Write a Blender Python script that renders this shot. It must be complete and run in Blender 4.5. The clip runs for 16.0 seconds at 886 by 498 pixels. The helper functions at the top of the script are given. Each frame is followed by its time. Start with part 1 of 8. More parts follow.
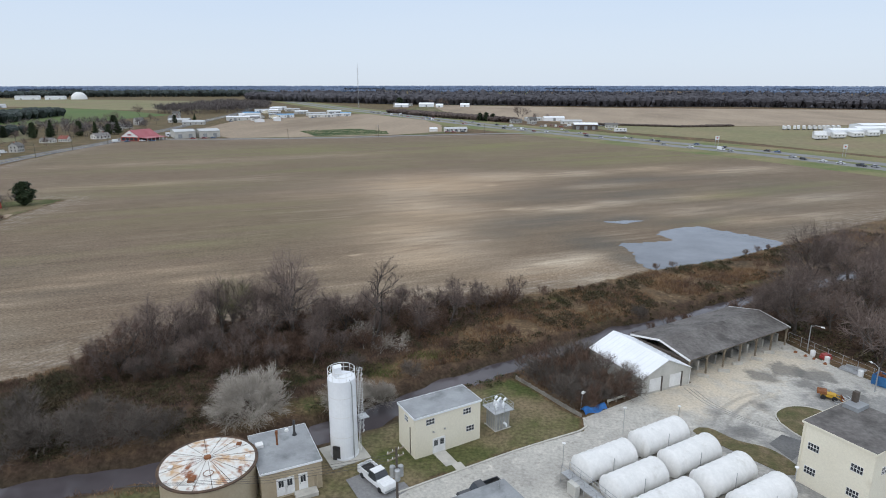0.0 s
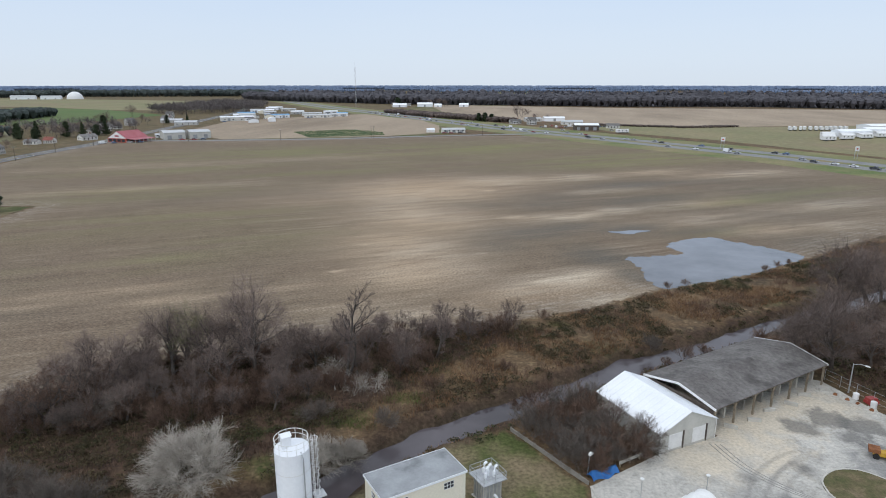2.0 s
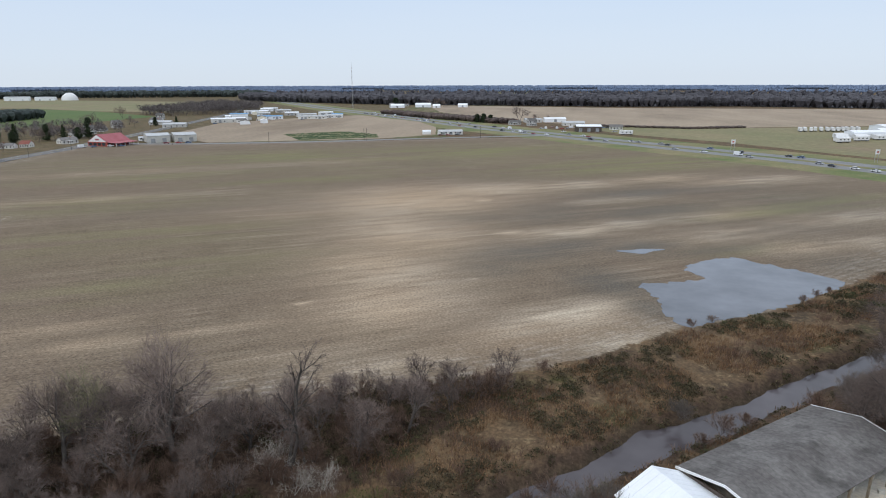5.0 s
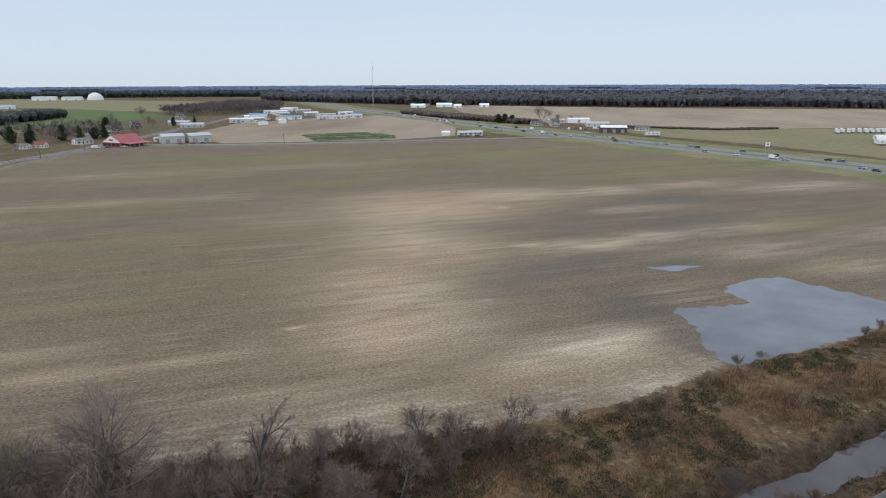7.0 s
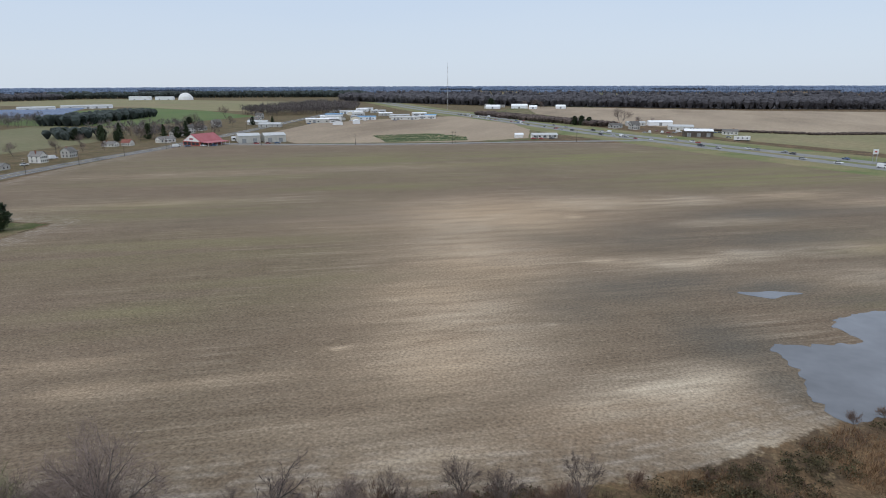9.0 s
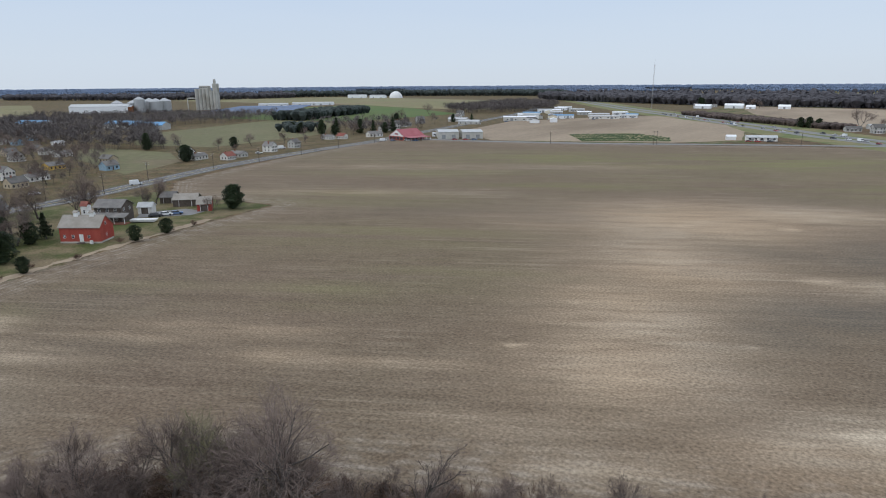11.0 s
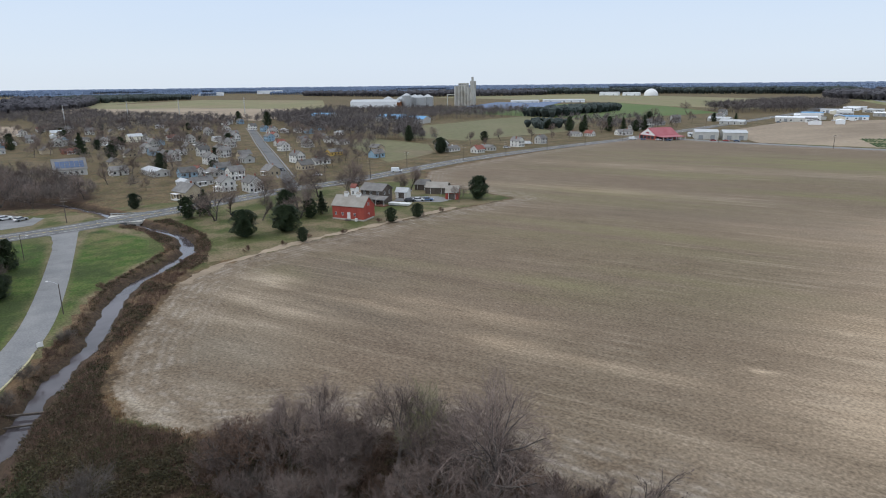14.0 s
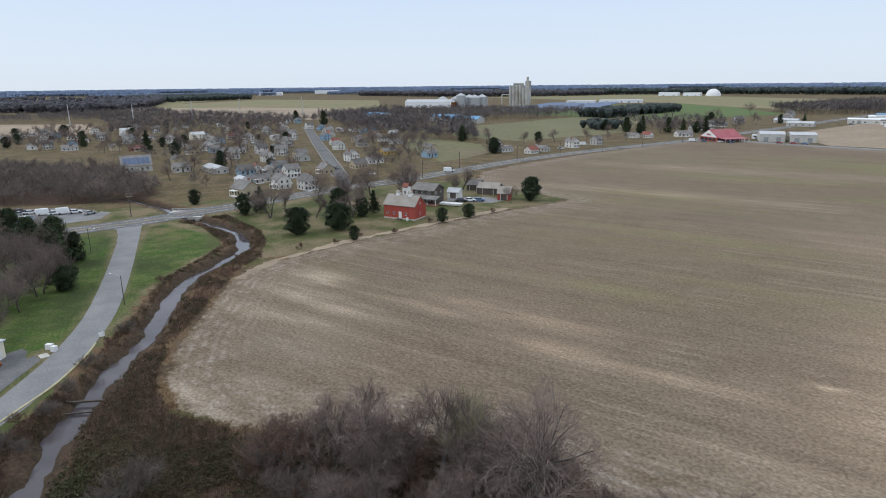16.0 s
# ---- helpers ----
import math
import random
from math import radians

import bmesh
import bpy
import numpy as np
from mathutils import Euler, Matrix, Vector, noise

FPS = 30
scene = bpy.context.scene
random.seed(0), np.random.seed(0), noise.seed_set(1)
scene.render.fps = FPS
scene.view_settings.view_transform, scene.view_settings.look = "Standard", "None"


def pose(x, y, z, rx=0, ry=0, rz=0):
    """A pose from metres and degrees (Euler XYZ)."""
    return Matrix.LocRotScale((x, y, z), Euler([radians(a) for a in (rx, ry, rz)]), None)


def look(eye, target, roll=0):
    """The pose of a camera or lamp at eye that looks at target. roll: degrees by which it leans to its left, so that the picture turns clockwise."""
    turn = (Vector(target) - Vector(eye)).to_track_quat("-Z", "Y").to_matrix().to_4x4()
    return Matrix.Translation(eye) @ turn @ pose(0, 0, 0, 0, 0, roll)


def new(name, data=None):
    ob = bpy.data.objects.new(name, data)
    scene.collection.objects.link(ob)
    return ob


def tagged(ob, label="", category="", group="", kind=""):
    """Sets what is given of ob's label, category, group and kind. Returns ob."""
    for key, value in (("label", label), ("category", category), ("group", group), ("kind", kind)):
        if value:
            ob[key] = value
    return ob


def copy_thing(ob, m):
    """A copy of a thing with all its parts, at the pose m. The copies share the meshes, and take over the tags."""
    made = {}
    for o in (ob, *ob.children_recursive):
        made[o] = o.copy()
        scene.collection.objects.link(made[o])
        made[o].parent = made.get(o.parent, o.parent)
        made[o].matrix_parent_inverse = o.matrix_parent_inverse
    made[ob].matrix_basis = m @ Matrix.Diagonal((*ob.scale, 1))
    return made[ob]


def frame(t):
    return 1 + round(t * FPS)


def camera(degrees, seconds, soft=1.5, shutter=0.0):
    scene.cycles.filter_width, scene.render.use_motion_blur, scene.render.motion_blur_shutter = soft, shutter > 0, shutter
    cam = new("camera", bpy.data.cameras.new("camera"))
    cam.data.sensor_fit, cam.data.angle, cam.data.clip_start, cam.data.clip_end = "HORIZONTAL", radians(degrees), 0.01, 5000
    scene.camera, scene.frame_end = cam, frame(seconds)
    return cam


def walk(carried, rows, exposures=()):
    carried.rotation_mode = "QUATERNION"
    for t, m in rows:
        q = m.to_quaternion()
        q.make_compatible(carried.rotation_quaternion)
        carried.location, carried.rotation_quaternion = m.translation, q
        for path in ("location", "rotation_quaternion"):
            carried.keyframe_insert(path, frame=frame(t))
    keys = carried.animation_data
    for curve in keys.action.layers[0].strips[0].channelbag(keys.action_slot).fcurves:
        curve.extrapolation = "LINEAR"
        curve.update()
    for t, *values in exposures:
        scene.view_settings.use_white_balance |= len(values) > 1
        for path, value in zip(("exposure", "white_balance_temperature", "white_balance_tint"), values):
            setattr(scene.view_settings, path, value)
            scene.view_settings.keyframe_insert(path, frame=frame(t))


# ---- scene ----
cam = camera(71.0, 16.0, soft=1.0)
PATH = [
    (0, (1.157, -6.909, 46.449), (0.83, -5.005, 45.932), 0.0),
    (0.5, (1.127, -2.95, 46.481), (0.8, -1.046, 45.963), 0.0),
    (1, (1.081, 1.107, 46.38), (0.754, 3.011, 45.863), -0.0),
    (1.5, (1.031, 5.034, 46.367), (0.705, 6.938, 45.849), -0.0),
    (2, (0.994, 9.011, 46.393), (0.667, 10.915, 45.875), -0.0),
    (2.5, (0.932, 13.129, 46.313), (0.604, 15.032, 45.795), -0.0),
    (3, (0.824, 17.265, 46.259), (0.497, 19.169, 45.741), -0.0),
    (3.5, (0.858, 21.181, 46.284), (0.531, 23.085, 45.766), -0.0),
    (4, (0.826, 25.124, 46.351), (0.499, 27.028, 45.833), -0.1),
    (6.5, (0.552, 44.505, 46.491), (0.206, 46.405, 45.972), -0.2),
    (7, (0.432, 48.577, 46.359), (0.035, 50.468, 45.84), -0.2),
    (7.5, (0.343, 52.626, 46.376), (-0.082, 54.51, 45.857), -0.2),
    (8, (0.013, 56.26, 46.532), (-0.427, 58.141, 46.014), -0.2),
    (10.5, (-0.332, 62.99, 45.598), (-1.369, 64.62, 45.082), -0.3),
    (11, (-0.196, 63.109, 45.438), (-1.345, 64.663, 44.922), -0.4),
    (11.5, (-0.394, 63.239, 45.365), (-1.648, 64.71, 44.848), -0.4),
    (12, (-0.354, 63.431, 45.266), (-1.708, 64.809, 44.75), -0.4),
    (12.5, (-0.361, 63.553, 45.109), (-1.807, 64.834, 44.592), -0.5),
    (13, (-0.426, 63.684, 44.892), (-1.957, 64.863, 44.376), -0.5),
    (13.5, (-0.525, 63.78, 44.806), (-2.125, 64.863, 44.289), -0.5),
    (14, (-0.658, 63.763, 44.757), (-2.309, 64.765, 44.24), -0.6),
    (14.5, (-0.749, 63.894, 44.694), (-2.435, 64.838, 44.178), -0.55),
    (15, (-0.959, 64.04, 44.64), (-2.66, 64.955, 44.124), -0.57),
    (15.5, (-1.246, 64.311, 44.6), (-2.962, 65.199, 44.085), -0.58),
    (16, (-1.661, 64.583, 44.636), (-3.391, 65.441, 44.121), -0.58),
]
walk(cam, [(t, look(eye, target, roll)) for t, eye, target, roll in PATH],
     ((0.0, 0.02), (4.0, 0.03), (6.5, -0.04), (8.0, -0.09), (9.5, -0.11), (10.5, -0.11), (11.5, -0.10), (12.4, -0.02), (13.0, 0.02), (14.0, 0.06), (16.0, 0.08)))

# ---- world and light ----
world = bpy.data.worlds.new("overcast_sky")
scene.world = world
world.use_nodes = True
wn, wl = world.node_tree.nodes, world.node_tree.links
wn.clear()
sky = wn.new("ShaderNodeTexSky")
sky.sky_type, sky.sun_disc = "NISHITA", False
sky.sun_elevation, sky.sun_rotation = radians(38), radians(205)
sky.air_density, sky.dust_density, sky.ozone_density = 1.0, 1.5, 1.5
veil = wn.new("ShaderNodeTexNoise")
veil.inputs["Scale"].default_value, veil.inputs["Detail"].default_value = 1.6, 4
wco, wmap = wn.new("ShaderNodeTexCoord"), wn.new("ShaderNodeMapping")
wmap.inputs["Scale"].default_value = (1.0, 1.0, 9.0)
wl.new(wco.outputs["Generated"], wmap.inputs["Vector"])
wl.new(wmap.outputs["Vector"], veil.inputs["Vector"])
wramp = wn.new("ShaderNodeMapRange")
wramp.inputs["From Min"].default_value, wramp.inputs["From Max"].default_value = 0.3, 0.75
wramp.inputs["To Min"].default_value, wramp.inputs["To Max"].default_value = 0.0, 0.55
wl.new(veil.outputs["Fac"], wramp.inputs["Value"])
wsep = wn.new("ShaderNodeSeparateXYZ")
wl.new(wco.outputs["Generated"], wsep.inputs["Vector"])
# an overcast sky: pale at the horizon, bluer above it, brightest overhead
wgrad = wn.new("ShaderNodeValToRGB")
wgrad.color_ramp.elements[0].position, wgrad.color_ramp.elements[0].color = 0.0, (0.352, 0.392, 0.438, 1)
wgrad.color_ramp.elements[1].position, wgrad.color_ramp.elements[1].color = 1.0, (0.64, 0.68, 0.74, 1)
for at, c in ((0.035, (0.345, 0.395, 0.455, 1)), (0.14, (0.296, 0.365, 0.468, 1)), (0.4, (0.43, 0.48, 0.56, 1))):
    wgrad.color_ramp.elements.new(at).color = c
wl.new(wsep.outputs["Z"], wgrad.inputs["Fac"])
wcloud = wn.new("ShaderNodeMix")
wcloud.data_type = "RGBA"
wcloud.inputs["B"].default_value = (0.345, 0.396, 0.466, 1)
wl.new(wramp.outputs["Result"], wcloud.inputs["Factor"])
wl.new(wgrad.outputs["Color"], wcloud.inputs["A"])
wgain = wn.new("ShaderNodeVectorMath")
wgain.operation = "SCALE"
wgain.inputs["Scale"].default_value = 20.0
wl.new(wcloud.outputs["Result"], wgain.inputs[0])
wmix = wn.new("ShaderNodeMix")
wmix.data_type = "RGBA"
wmix.inputs["Factor"].default_value = 0.93
wl.new(sky.outputs["Color"], wmix.inputs["A"])
wl.new(wgain.outputs["Vector"], wmix.inputs["B"])
wbg, wout = wn.new("ShaderNodeBackground"), wn.new("ShaderNodeOutputWorld")
wbg.inputs["Strength"].default_value = 0.1
wl.new(wmix.outputs["Result"], wbg.inputs["Color"])
wl.new(wbg.outputs["Background"], wout.inputs["Surface"])

sun = new("sun", bpy.data.lights.new("sun", "SUN"))
sun.data.energy, sun.data.angle, sun.data.color = 0.7, radians(14), (1.0, 0.98, 0.95)
sun.matrix_world = look((0, 0, 0), (math.sin(radians(25)) * 0.78, math.cos(radians(25)) * 0.78, -0.62))

# ---- materials ----
def material(name, rough=0.85, metal=0.0, spec=0.3):
    m = bpy.data.materials.new(name)
    m.use_nodes = True
    p = m.node_tree.nodes["Principled BSDF"]
    p.inputs["Roughness"].default_value, p.inputs["Metallic"].default_value = rough, metal
    p.inputs["Specular IOR Level"].default_value = spec
    return m, m.node_tree.nodes, m.node_tree.links, p


def mixer(nodes, links, fac, a, b, mode="MIX"):
    n = nodes.new("ShaderNodeMix")
    n.data_type, n.blend_type = "RGBA", mode
    for socket, v in (("Factor", fac), ("A", a), ("B", b)):
        if isinstance(v, (int, float)):
            n.inputs[socket].default_value = v
        elif isinstance(v, tuple):
            n.inputs[socket].default_value = (*v[:3], 1)
        else:
            links.new(v, n.inputs[socket])
    return n.outputs["Result"]


def grain(nodes, links, vector, scale, lo=0.35, hi=0.65, detail=4, to=(0, 1), stretch=None, turn=0):
    """Noise in metres, spread over to."""
    if stretch:
        mp = nodes.new("ShaderNodeMapping")
        mp.inputs["Scale"].default_value = stretch
        if turn:
            pre = nodes.new("ShaderNodeMapping")
            pre.inputs["Rotation"].default_value = (0, 0, -turn)
            links.new(vector, pre.inputs["Vector"])
            vector = pre.outputs["Vector"]
        links.new(vector, mp.inputs["Vector"])
        vector = mp.outputs["Vector"]
    n = nodes.new("ShaderNodeTexNoise")
    n.inputs["Scale"].default_value, n.inputs["Detail"].default_value = scale, detail
    n.inputs["Roughness"].default_value = 0.6
    links.new(vector, n.inputs["Vector"])
    r = nodes.new("ShaderNodeMapRange")
    r.inputs["From Min"].default_value, r.inputs["From Max"].default_value = lo, hi
    r.inputs["To Min"].default_value, r.inputs["To Max"].default_value = to
    links.new(n.outputs["Fac"], r.inputs["Value"])
    return r.outputs["Result"]


def math_node(nodes, links, op, a, b, clamp=False):
    n = nodes.new("ShaderNodeMath")
    n.operation, n.use_clamp = op, clamp
    n.inputs[2].default_value = 0.5
    for i, v in ((0, a), (1, b)):
        if isinstance(v, (int, float)):
            n.inputs[i].default_value = v
        else:
            links.new(v, n.inputs[i])
    return n.outputs["Value"]


def bump(nodes, links, p, height, strength, distance):
    b = nodes.new("ShaderNodeBump")
    b.inputs["Strength"].default_value, b.inputs["Distance"].default_value = strength, distance
    links.new(height, b.inputs["Height"])
    links.new(b.outputs["Normal"], p.inputs["Normal"])


def surface(name, a, b, coarse, fine, rough=0.85, metal=0.0, relief=0.3, depth=0.02, stain=None, stain_scale=0.4,
            stain_lo=0.52, stretch=None, per_object=0.0, island=0.0, spec=0.3, local=False, mottle=0.07):
    """A mottled surface: colours a and b by coarse noise, fine grain over it, stains, and a change from piece to piece."""
    m, nodes, links, p = material(name, rough, metal, spec)
    if local:
        v = nodes.new("ShaderNodeTexCoord").outputs["Object"]
    else:
        v = nodes.new("ShaderNodeNewGeometry").outputs["Position"]
    col = mixer(nodes, links, grain(nodes, links, v, coarse, stretch=stretch), a, b)
    g = grain(nodes, links, v, fine, 0.25, 0.75, 5, (1 - mottle, 1 + mottle))
    if stain:
        col = mixer(nodes, links, grain(nodes, links, v, stain_scale, stain_lo, stain_lo + 0.16, 6, stretch=stretch), col, stain)
    comb = nodes.new("ShaderNodeCombineColor")
    for i in range(3):
        links.new(g, comb.inputs[i])
    col = mixer(nodes, links, 1.0, col, comb.outputs["Color"], "MULTIPLY")
    if per_object or island:
        src = nodes.new("ShaderNodeObjectInfo").outputs["Random"] if per_object else nodes.new("ShaderNodeNewGeometry").outputs["Random Per Island"]
        amount = per_object or island
        r = nodes.new("ShaderNodeMapRange")
        r.inputs["To Min"].default_value, r.inputs["To Max"].default_value = 1 - amount, 1 + amount
        links.new(src, r.inputs["Value"])
        h = nodes.new("ShaderNodeHueSaturation")
        links.new(r.outputs["Result"], h.inputs["Value"])
        links.new(col, h.inputs["Color"])
        col = h.outputs["Color"]
    links.new(col, p.inputs["Base Color"])
    if relief:
        bump(nodes, links, p, g, relief, depth)
    return m


ROWS = radians(30)          # direction of the drilled rows in the field


def ground_material():
    """Winter field, rough scrub, damp patches: told apart by what the ground sheet carries at each vertex."""
    m, nodes, links, p = material("ground", 0.95, 0, 0.15)
    pos = nodes.new("ShaderNodeNewGeometry").outputs["Position"]

    def attr(key):
        n = nodes.new("ShaderNodeAttribute")
        n.attribute_name = key
        return n.outputs["Fac"]
    # stubble and drilled crop
    streak = grain(nodes, links, pos, 1.0, 0.34, 0.66, 6, stretch=(0.018, 0.17, 1), turn=ROWS)
    broad = grain(nodes, links, pos, 1.0, 0.36, 0.64, 4, stretch=(0.006, 0.03, 1), turn=ROWS)
    fine = grain(nodes, links, pos, 1.0, 0.34, 0.66, 5, stretch=(0.22, 0.9, 1), turn=ROWS)
    blot = grain(nodes, links, pos, 0.02, 0.35, 0.65, 5)
    mottled = grain(nodes, links, pos, 1.0, 0.36, 0.64, 5, stretch=(0.11, 0.2, 1), turn=ROWS)
    soil = mixer(nodes, links, streak, (0.136, 0.099, 0.070), (0.216, 0.162, 0.115))
    soil = mixer(nodes, links, math_node(nodes, links, "MULTIPLY", broad, 0.5), soil, (0.160, 0.113, 0.077))
    soil = mixer(nodes, links, math_node(nodes, links, "MULTIPLY", blot, 0.45), soil, (0.144, 0.119, 0.077))
    soil = mixer(nodes, links, math_node(nodes, links, "MULTIPLY", mottled, 0.35), soil, (0.230, 0.178, 0.128))
    soil = mixer(nodes, links, math_node(nodes, links, "MULTIPLY", fine, 0.40), soil, (0.104, 0.076, 0.053))
    clod = grain(nodes, links, pos, 1.0, 0.52, 0.70, 5, stretch=(0.8, 1.6, 1), turn=ROWS)
    soil = mixer(nodes, links, math_node(nodes, links, "MULTIPLY", clod, 0.34), soil, (0.34, 0.278, 0.205))
    rake = math_node(nodes, links, "MULTIPLY", grain(nodes, links, pos, 1.0, 0.52, 0.64, 3, stretch=(0.015, 0.62, 1), turn=ROWS), grain(nodes, links, pos, 0.03, 0.45, 0.65, 3))
    soil = mixer(nodes, links, math_node(nodes, links, "MULTIPLY", rake, 0.5), soil, (0.33, 0.27, 0.20))
    grn = math_node(nodes, links, "MULTIPLY", attr("green"), grain(nodes, links, pos, 1.0, 0.35, 0.62, 5, stretch=(0.012, 0.10, 1), turn=ROWS))
    soil = mixer(nodes, links, math_node(nodes, links, "MULTIPLY", grn, 0.85), soil, (0.186, 0.186, 0.076))
    # headland: rows that follow the field's edge
    wave = math_node(nodes, links, "SINE", math_node(nodes, links, "MULTIPLY", attr("field"), 3.3), 0.0)
    wave = math_node(nodes, links, "MULTIPLY_ADD", wave, 0.5)
    near_edge = nodes.new("ShaderNodeMapRange")
    near_edge.inputs["From Min"].default_value, near_edge.inputs["From Max"].default_value = 15.0, 6.0
    links.new(attr("field"), near_edge.inputs["Value"])
    head = math_node(nodes, links, "MULTIPLY", near_edge.outputs["Result"], grain(nodes, links, pos, 0.25, 0.42, 0.62, 5))
    soil = mixer(nodes, links, math_node(nodes, links, "MULTIPLY", head, 0.2), soil, (0.30, 0.262, 0.215))
    soil = mixer(nodes, links, math_node(nodes, links, "MULTIPLY", math_node(nodes, links, "MULTIPLY", head, wave), 0.38), soil, (0.40, 0.355, 0.30))
    palefac = math_node(nodes, links, "MULTIPLY", math_node(nodes, links, "MULTIPLY", attr("pale"), 1.15, True), grain(nodes, links, pos, 1.0, 0.34, 0.62, 6, (0.22, 1.0), stretch=(0.05, 0.26, 1), turn=ROWS))
    warm = mixer(nodes, links, grain(nodes, links, pos, 0.011, 0.4, 0.6, 3), (0.47, 0.358, 0.245), (0.50, 0.43, 0.335))
    soil = mixer(nodes, links, palefac, soil, warm)
    soil = mixer(nodes, links, math_node(nodes, links, "MULTIPLY", attr("tan"), grain(nodes, links, pos, 1.0, 0.3, 0.66, 5, (0.35, 1.0), stretch=(0.03, 0.16, 1), turn=ROWS)), soil, (0.41, 0.298, 0.197))
    soil = mixer(nodes, links, math_node(nodes, links, "MULTIPLY", attr("damp"), grain(nodes, links, pos, 1.0, 0.3, 0.6, 4, (0.55, 1.0), stretch=(0.02, 0.12, 1), turn=ROWS)), soil, (0.090, 0.080, 0.063))
    speck = grain(nodes, links, pos, 1.9, 0.3, 0.7, 5, (0.60, 1.42))
    # rough ground
    scrub = mixer(nodes, links, grain(nodes, links, pos, 0.12, 0.38, 0.6, 6), (0.070, 0.050, 0.032), (0.150, 0.098, 0.055))
    scrub = mixer(nodes, links, grain(nodes, links, pos, 0.05, 0.56, 0.68, 5), scrub, (0.070, 0.078, 0.028))
    scrub = mixer(nodes, links, grain(nodes, links, pos, 0.7, 0.52, 0.70, 4), scrub, (0.19, 0.138, 0.08))
    turf = mixer(nodes, links, grain(nodes, links, pos, 0.10, 0.38, 0.62, 6), (0.070, 0.084, 0.028), (0.115, 0.112, 0.050))
    turf = mixer(nodes, links, grain(nodes, links, pos, 0.05, 0.45, 0.60, 6), turf, (0.190, 0.148, 0.092))
    bright = mixer(nodes, links, grain(nodes, links, pos, 0.25, 0.4, 0.6, 5), (0.050, 0.092, 0.018), (0.095, 0.118, 0.036))
    bright = mixer(nodes, links, grain(nodes, links, pos, 0.07, 0.45, 0.62, 5), bright, (0.045, 0.062, 0.020))
    bright = mixer(nodes, links, grain(nodes, links, pos, 0.05, 0.56, 0.70, 6), bright, (0.150, 0.130, 0.060))

    def edge(key, scale, wide, soft):
        wob = grain(nodes, links, pos, scale, 0.2, 0.8, 4, (-wide, wide))
        s = math_node(nodes, links, "ADD", attr(key), wob)
        return math_node(nodes, links, "DIVIDE", s, soft, True)
    col = mixer(nodes, links, edge("turf", 0.6, 0.8, 0.8), scrub, turf)
    col = mixer(nodes, links, edge("bright", 0.4, 1.5, 2.0), col, bright)
    col = mixer(nodes, links, edge("field", 0.35, 1.6, 1.2), col, soil)
    litter = mixer(nodes, links, grain(nodes, links, pos, 0.35, 0.35, 0.65, 5), (0.045, 0.030, 0.022), (0.088, 0.057, 0.038))
    col = mixer(nodes, links, edge("litter", 0.3, 1.5, 2.5), col, litter)
    mud = mixer(nodes, links, grain(nodes, links, pos, 0.8, 0.35, 0.65, 5), (0.030, 0.024, 0.016), (0.070, 0.052, 0.034))
    col = mixer(nodes, links, attr("bank"), col, mud)
    comb = nodes.new("ShaderNodeCombineColor")
    for i in range(3):
        links.new(speck, comb.inputs[i])
    col = mixer(nodes, links, 1.0, col, comb.outputs["Color"], "MULTIPLY")
    links.new(col, p.inputs["Base Color"])
    wet = nodes.new("ShaderNodeMapRange")
    wet.inputs["To Min"].default_value, wet.inputs["To Max"].default_value = 0.95, 0.6
    links.new(attr("damp"), wet.inputs["Value"])
    links.new(wet.outputs["Result"], p.inputs["Roughness"])
    bump(nodes, links, p, math_node(nodes, links, "ADD", fine, speck), 0.35, 0.06)
    return m


def water_material(name, tint, rough, ripple):
    m, nodes, links, p = material(name, rough, 0, 0.5)
    pos = nodes.new("ShaderNodeNewGeometry").outputs["Position"]
    links.new(mixer(nodes, links, grain(nodes, links, pos, 0.06, 0.35, 0.65), tint, tuple(c * 1.7 for c in tint)), p.inputs["Base Color"])
    p.inputs["IOR"].default_value = 1.333
    bump(nodes, links, p, grain(nodes, links, pos, 1.2, 0.2, 0.8, 3), ripple, 0.02)
    return m


M = {}
M["ground"] = ground_material()
M["creek"] = water_material("creek_water", (0.062, 0.054, 0.058), 0.03, 0.05)
M["pond"] = water_material("pond_water", (0.10, 0.105, 0.118), 0.06, 0.05)
M["asphalt"] = surface("asphalt", (0.115, 0.115, 0.118), (0.165, 0.163, 0.160), 0.15, 3.0, 0.9, stain=(0.075, 0.075, 0.078), stain_scale=0.08, mottle=0.25)
M["old_asphalt"] = surface("old_asphalt", (0.190, 0.190, 0.194), (0.245, 0.243, 0.240), 0.2, 3.0, 0.9, stain=(0.155, 0.155, 0.158), stain_scale=0.1, mottle=0.2)
M["concrete"] = surface("yard_concrete", (0.35, 0.33, 0.295), (0.54, 0.51, 0.455), 0.10, 1.2, 0.9, stain=(0.215, 0.208, 0.196), stain_scale=0.11, stain_lo=0.47, mottle=0.45)


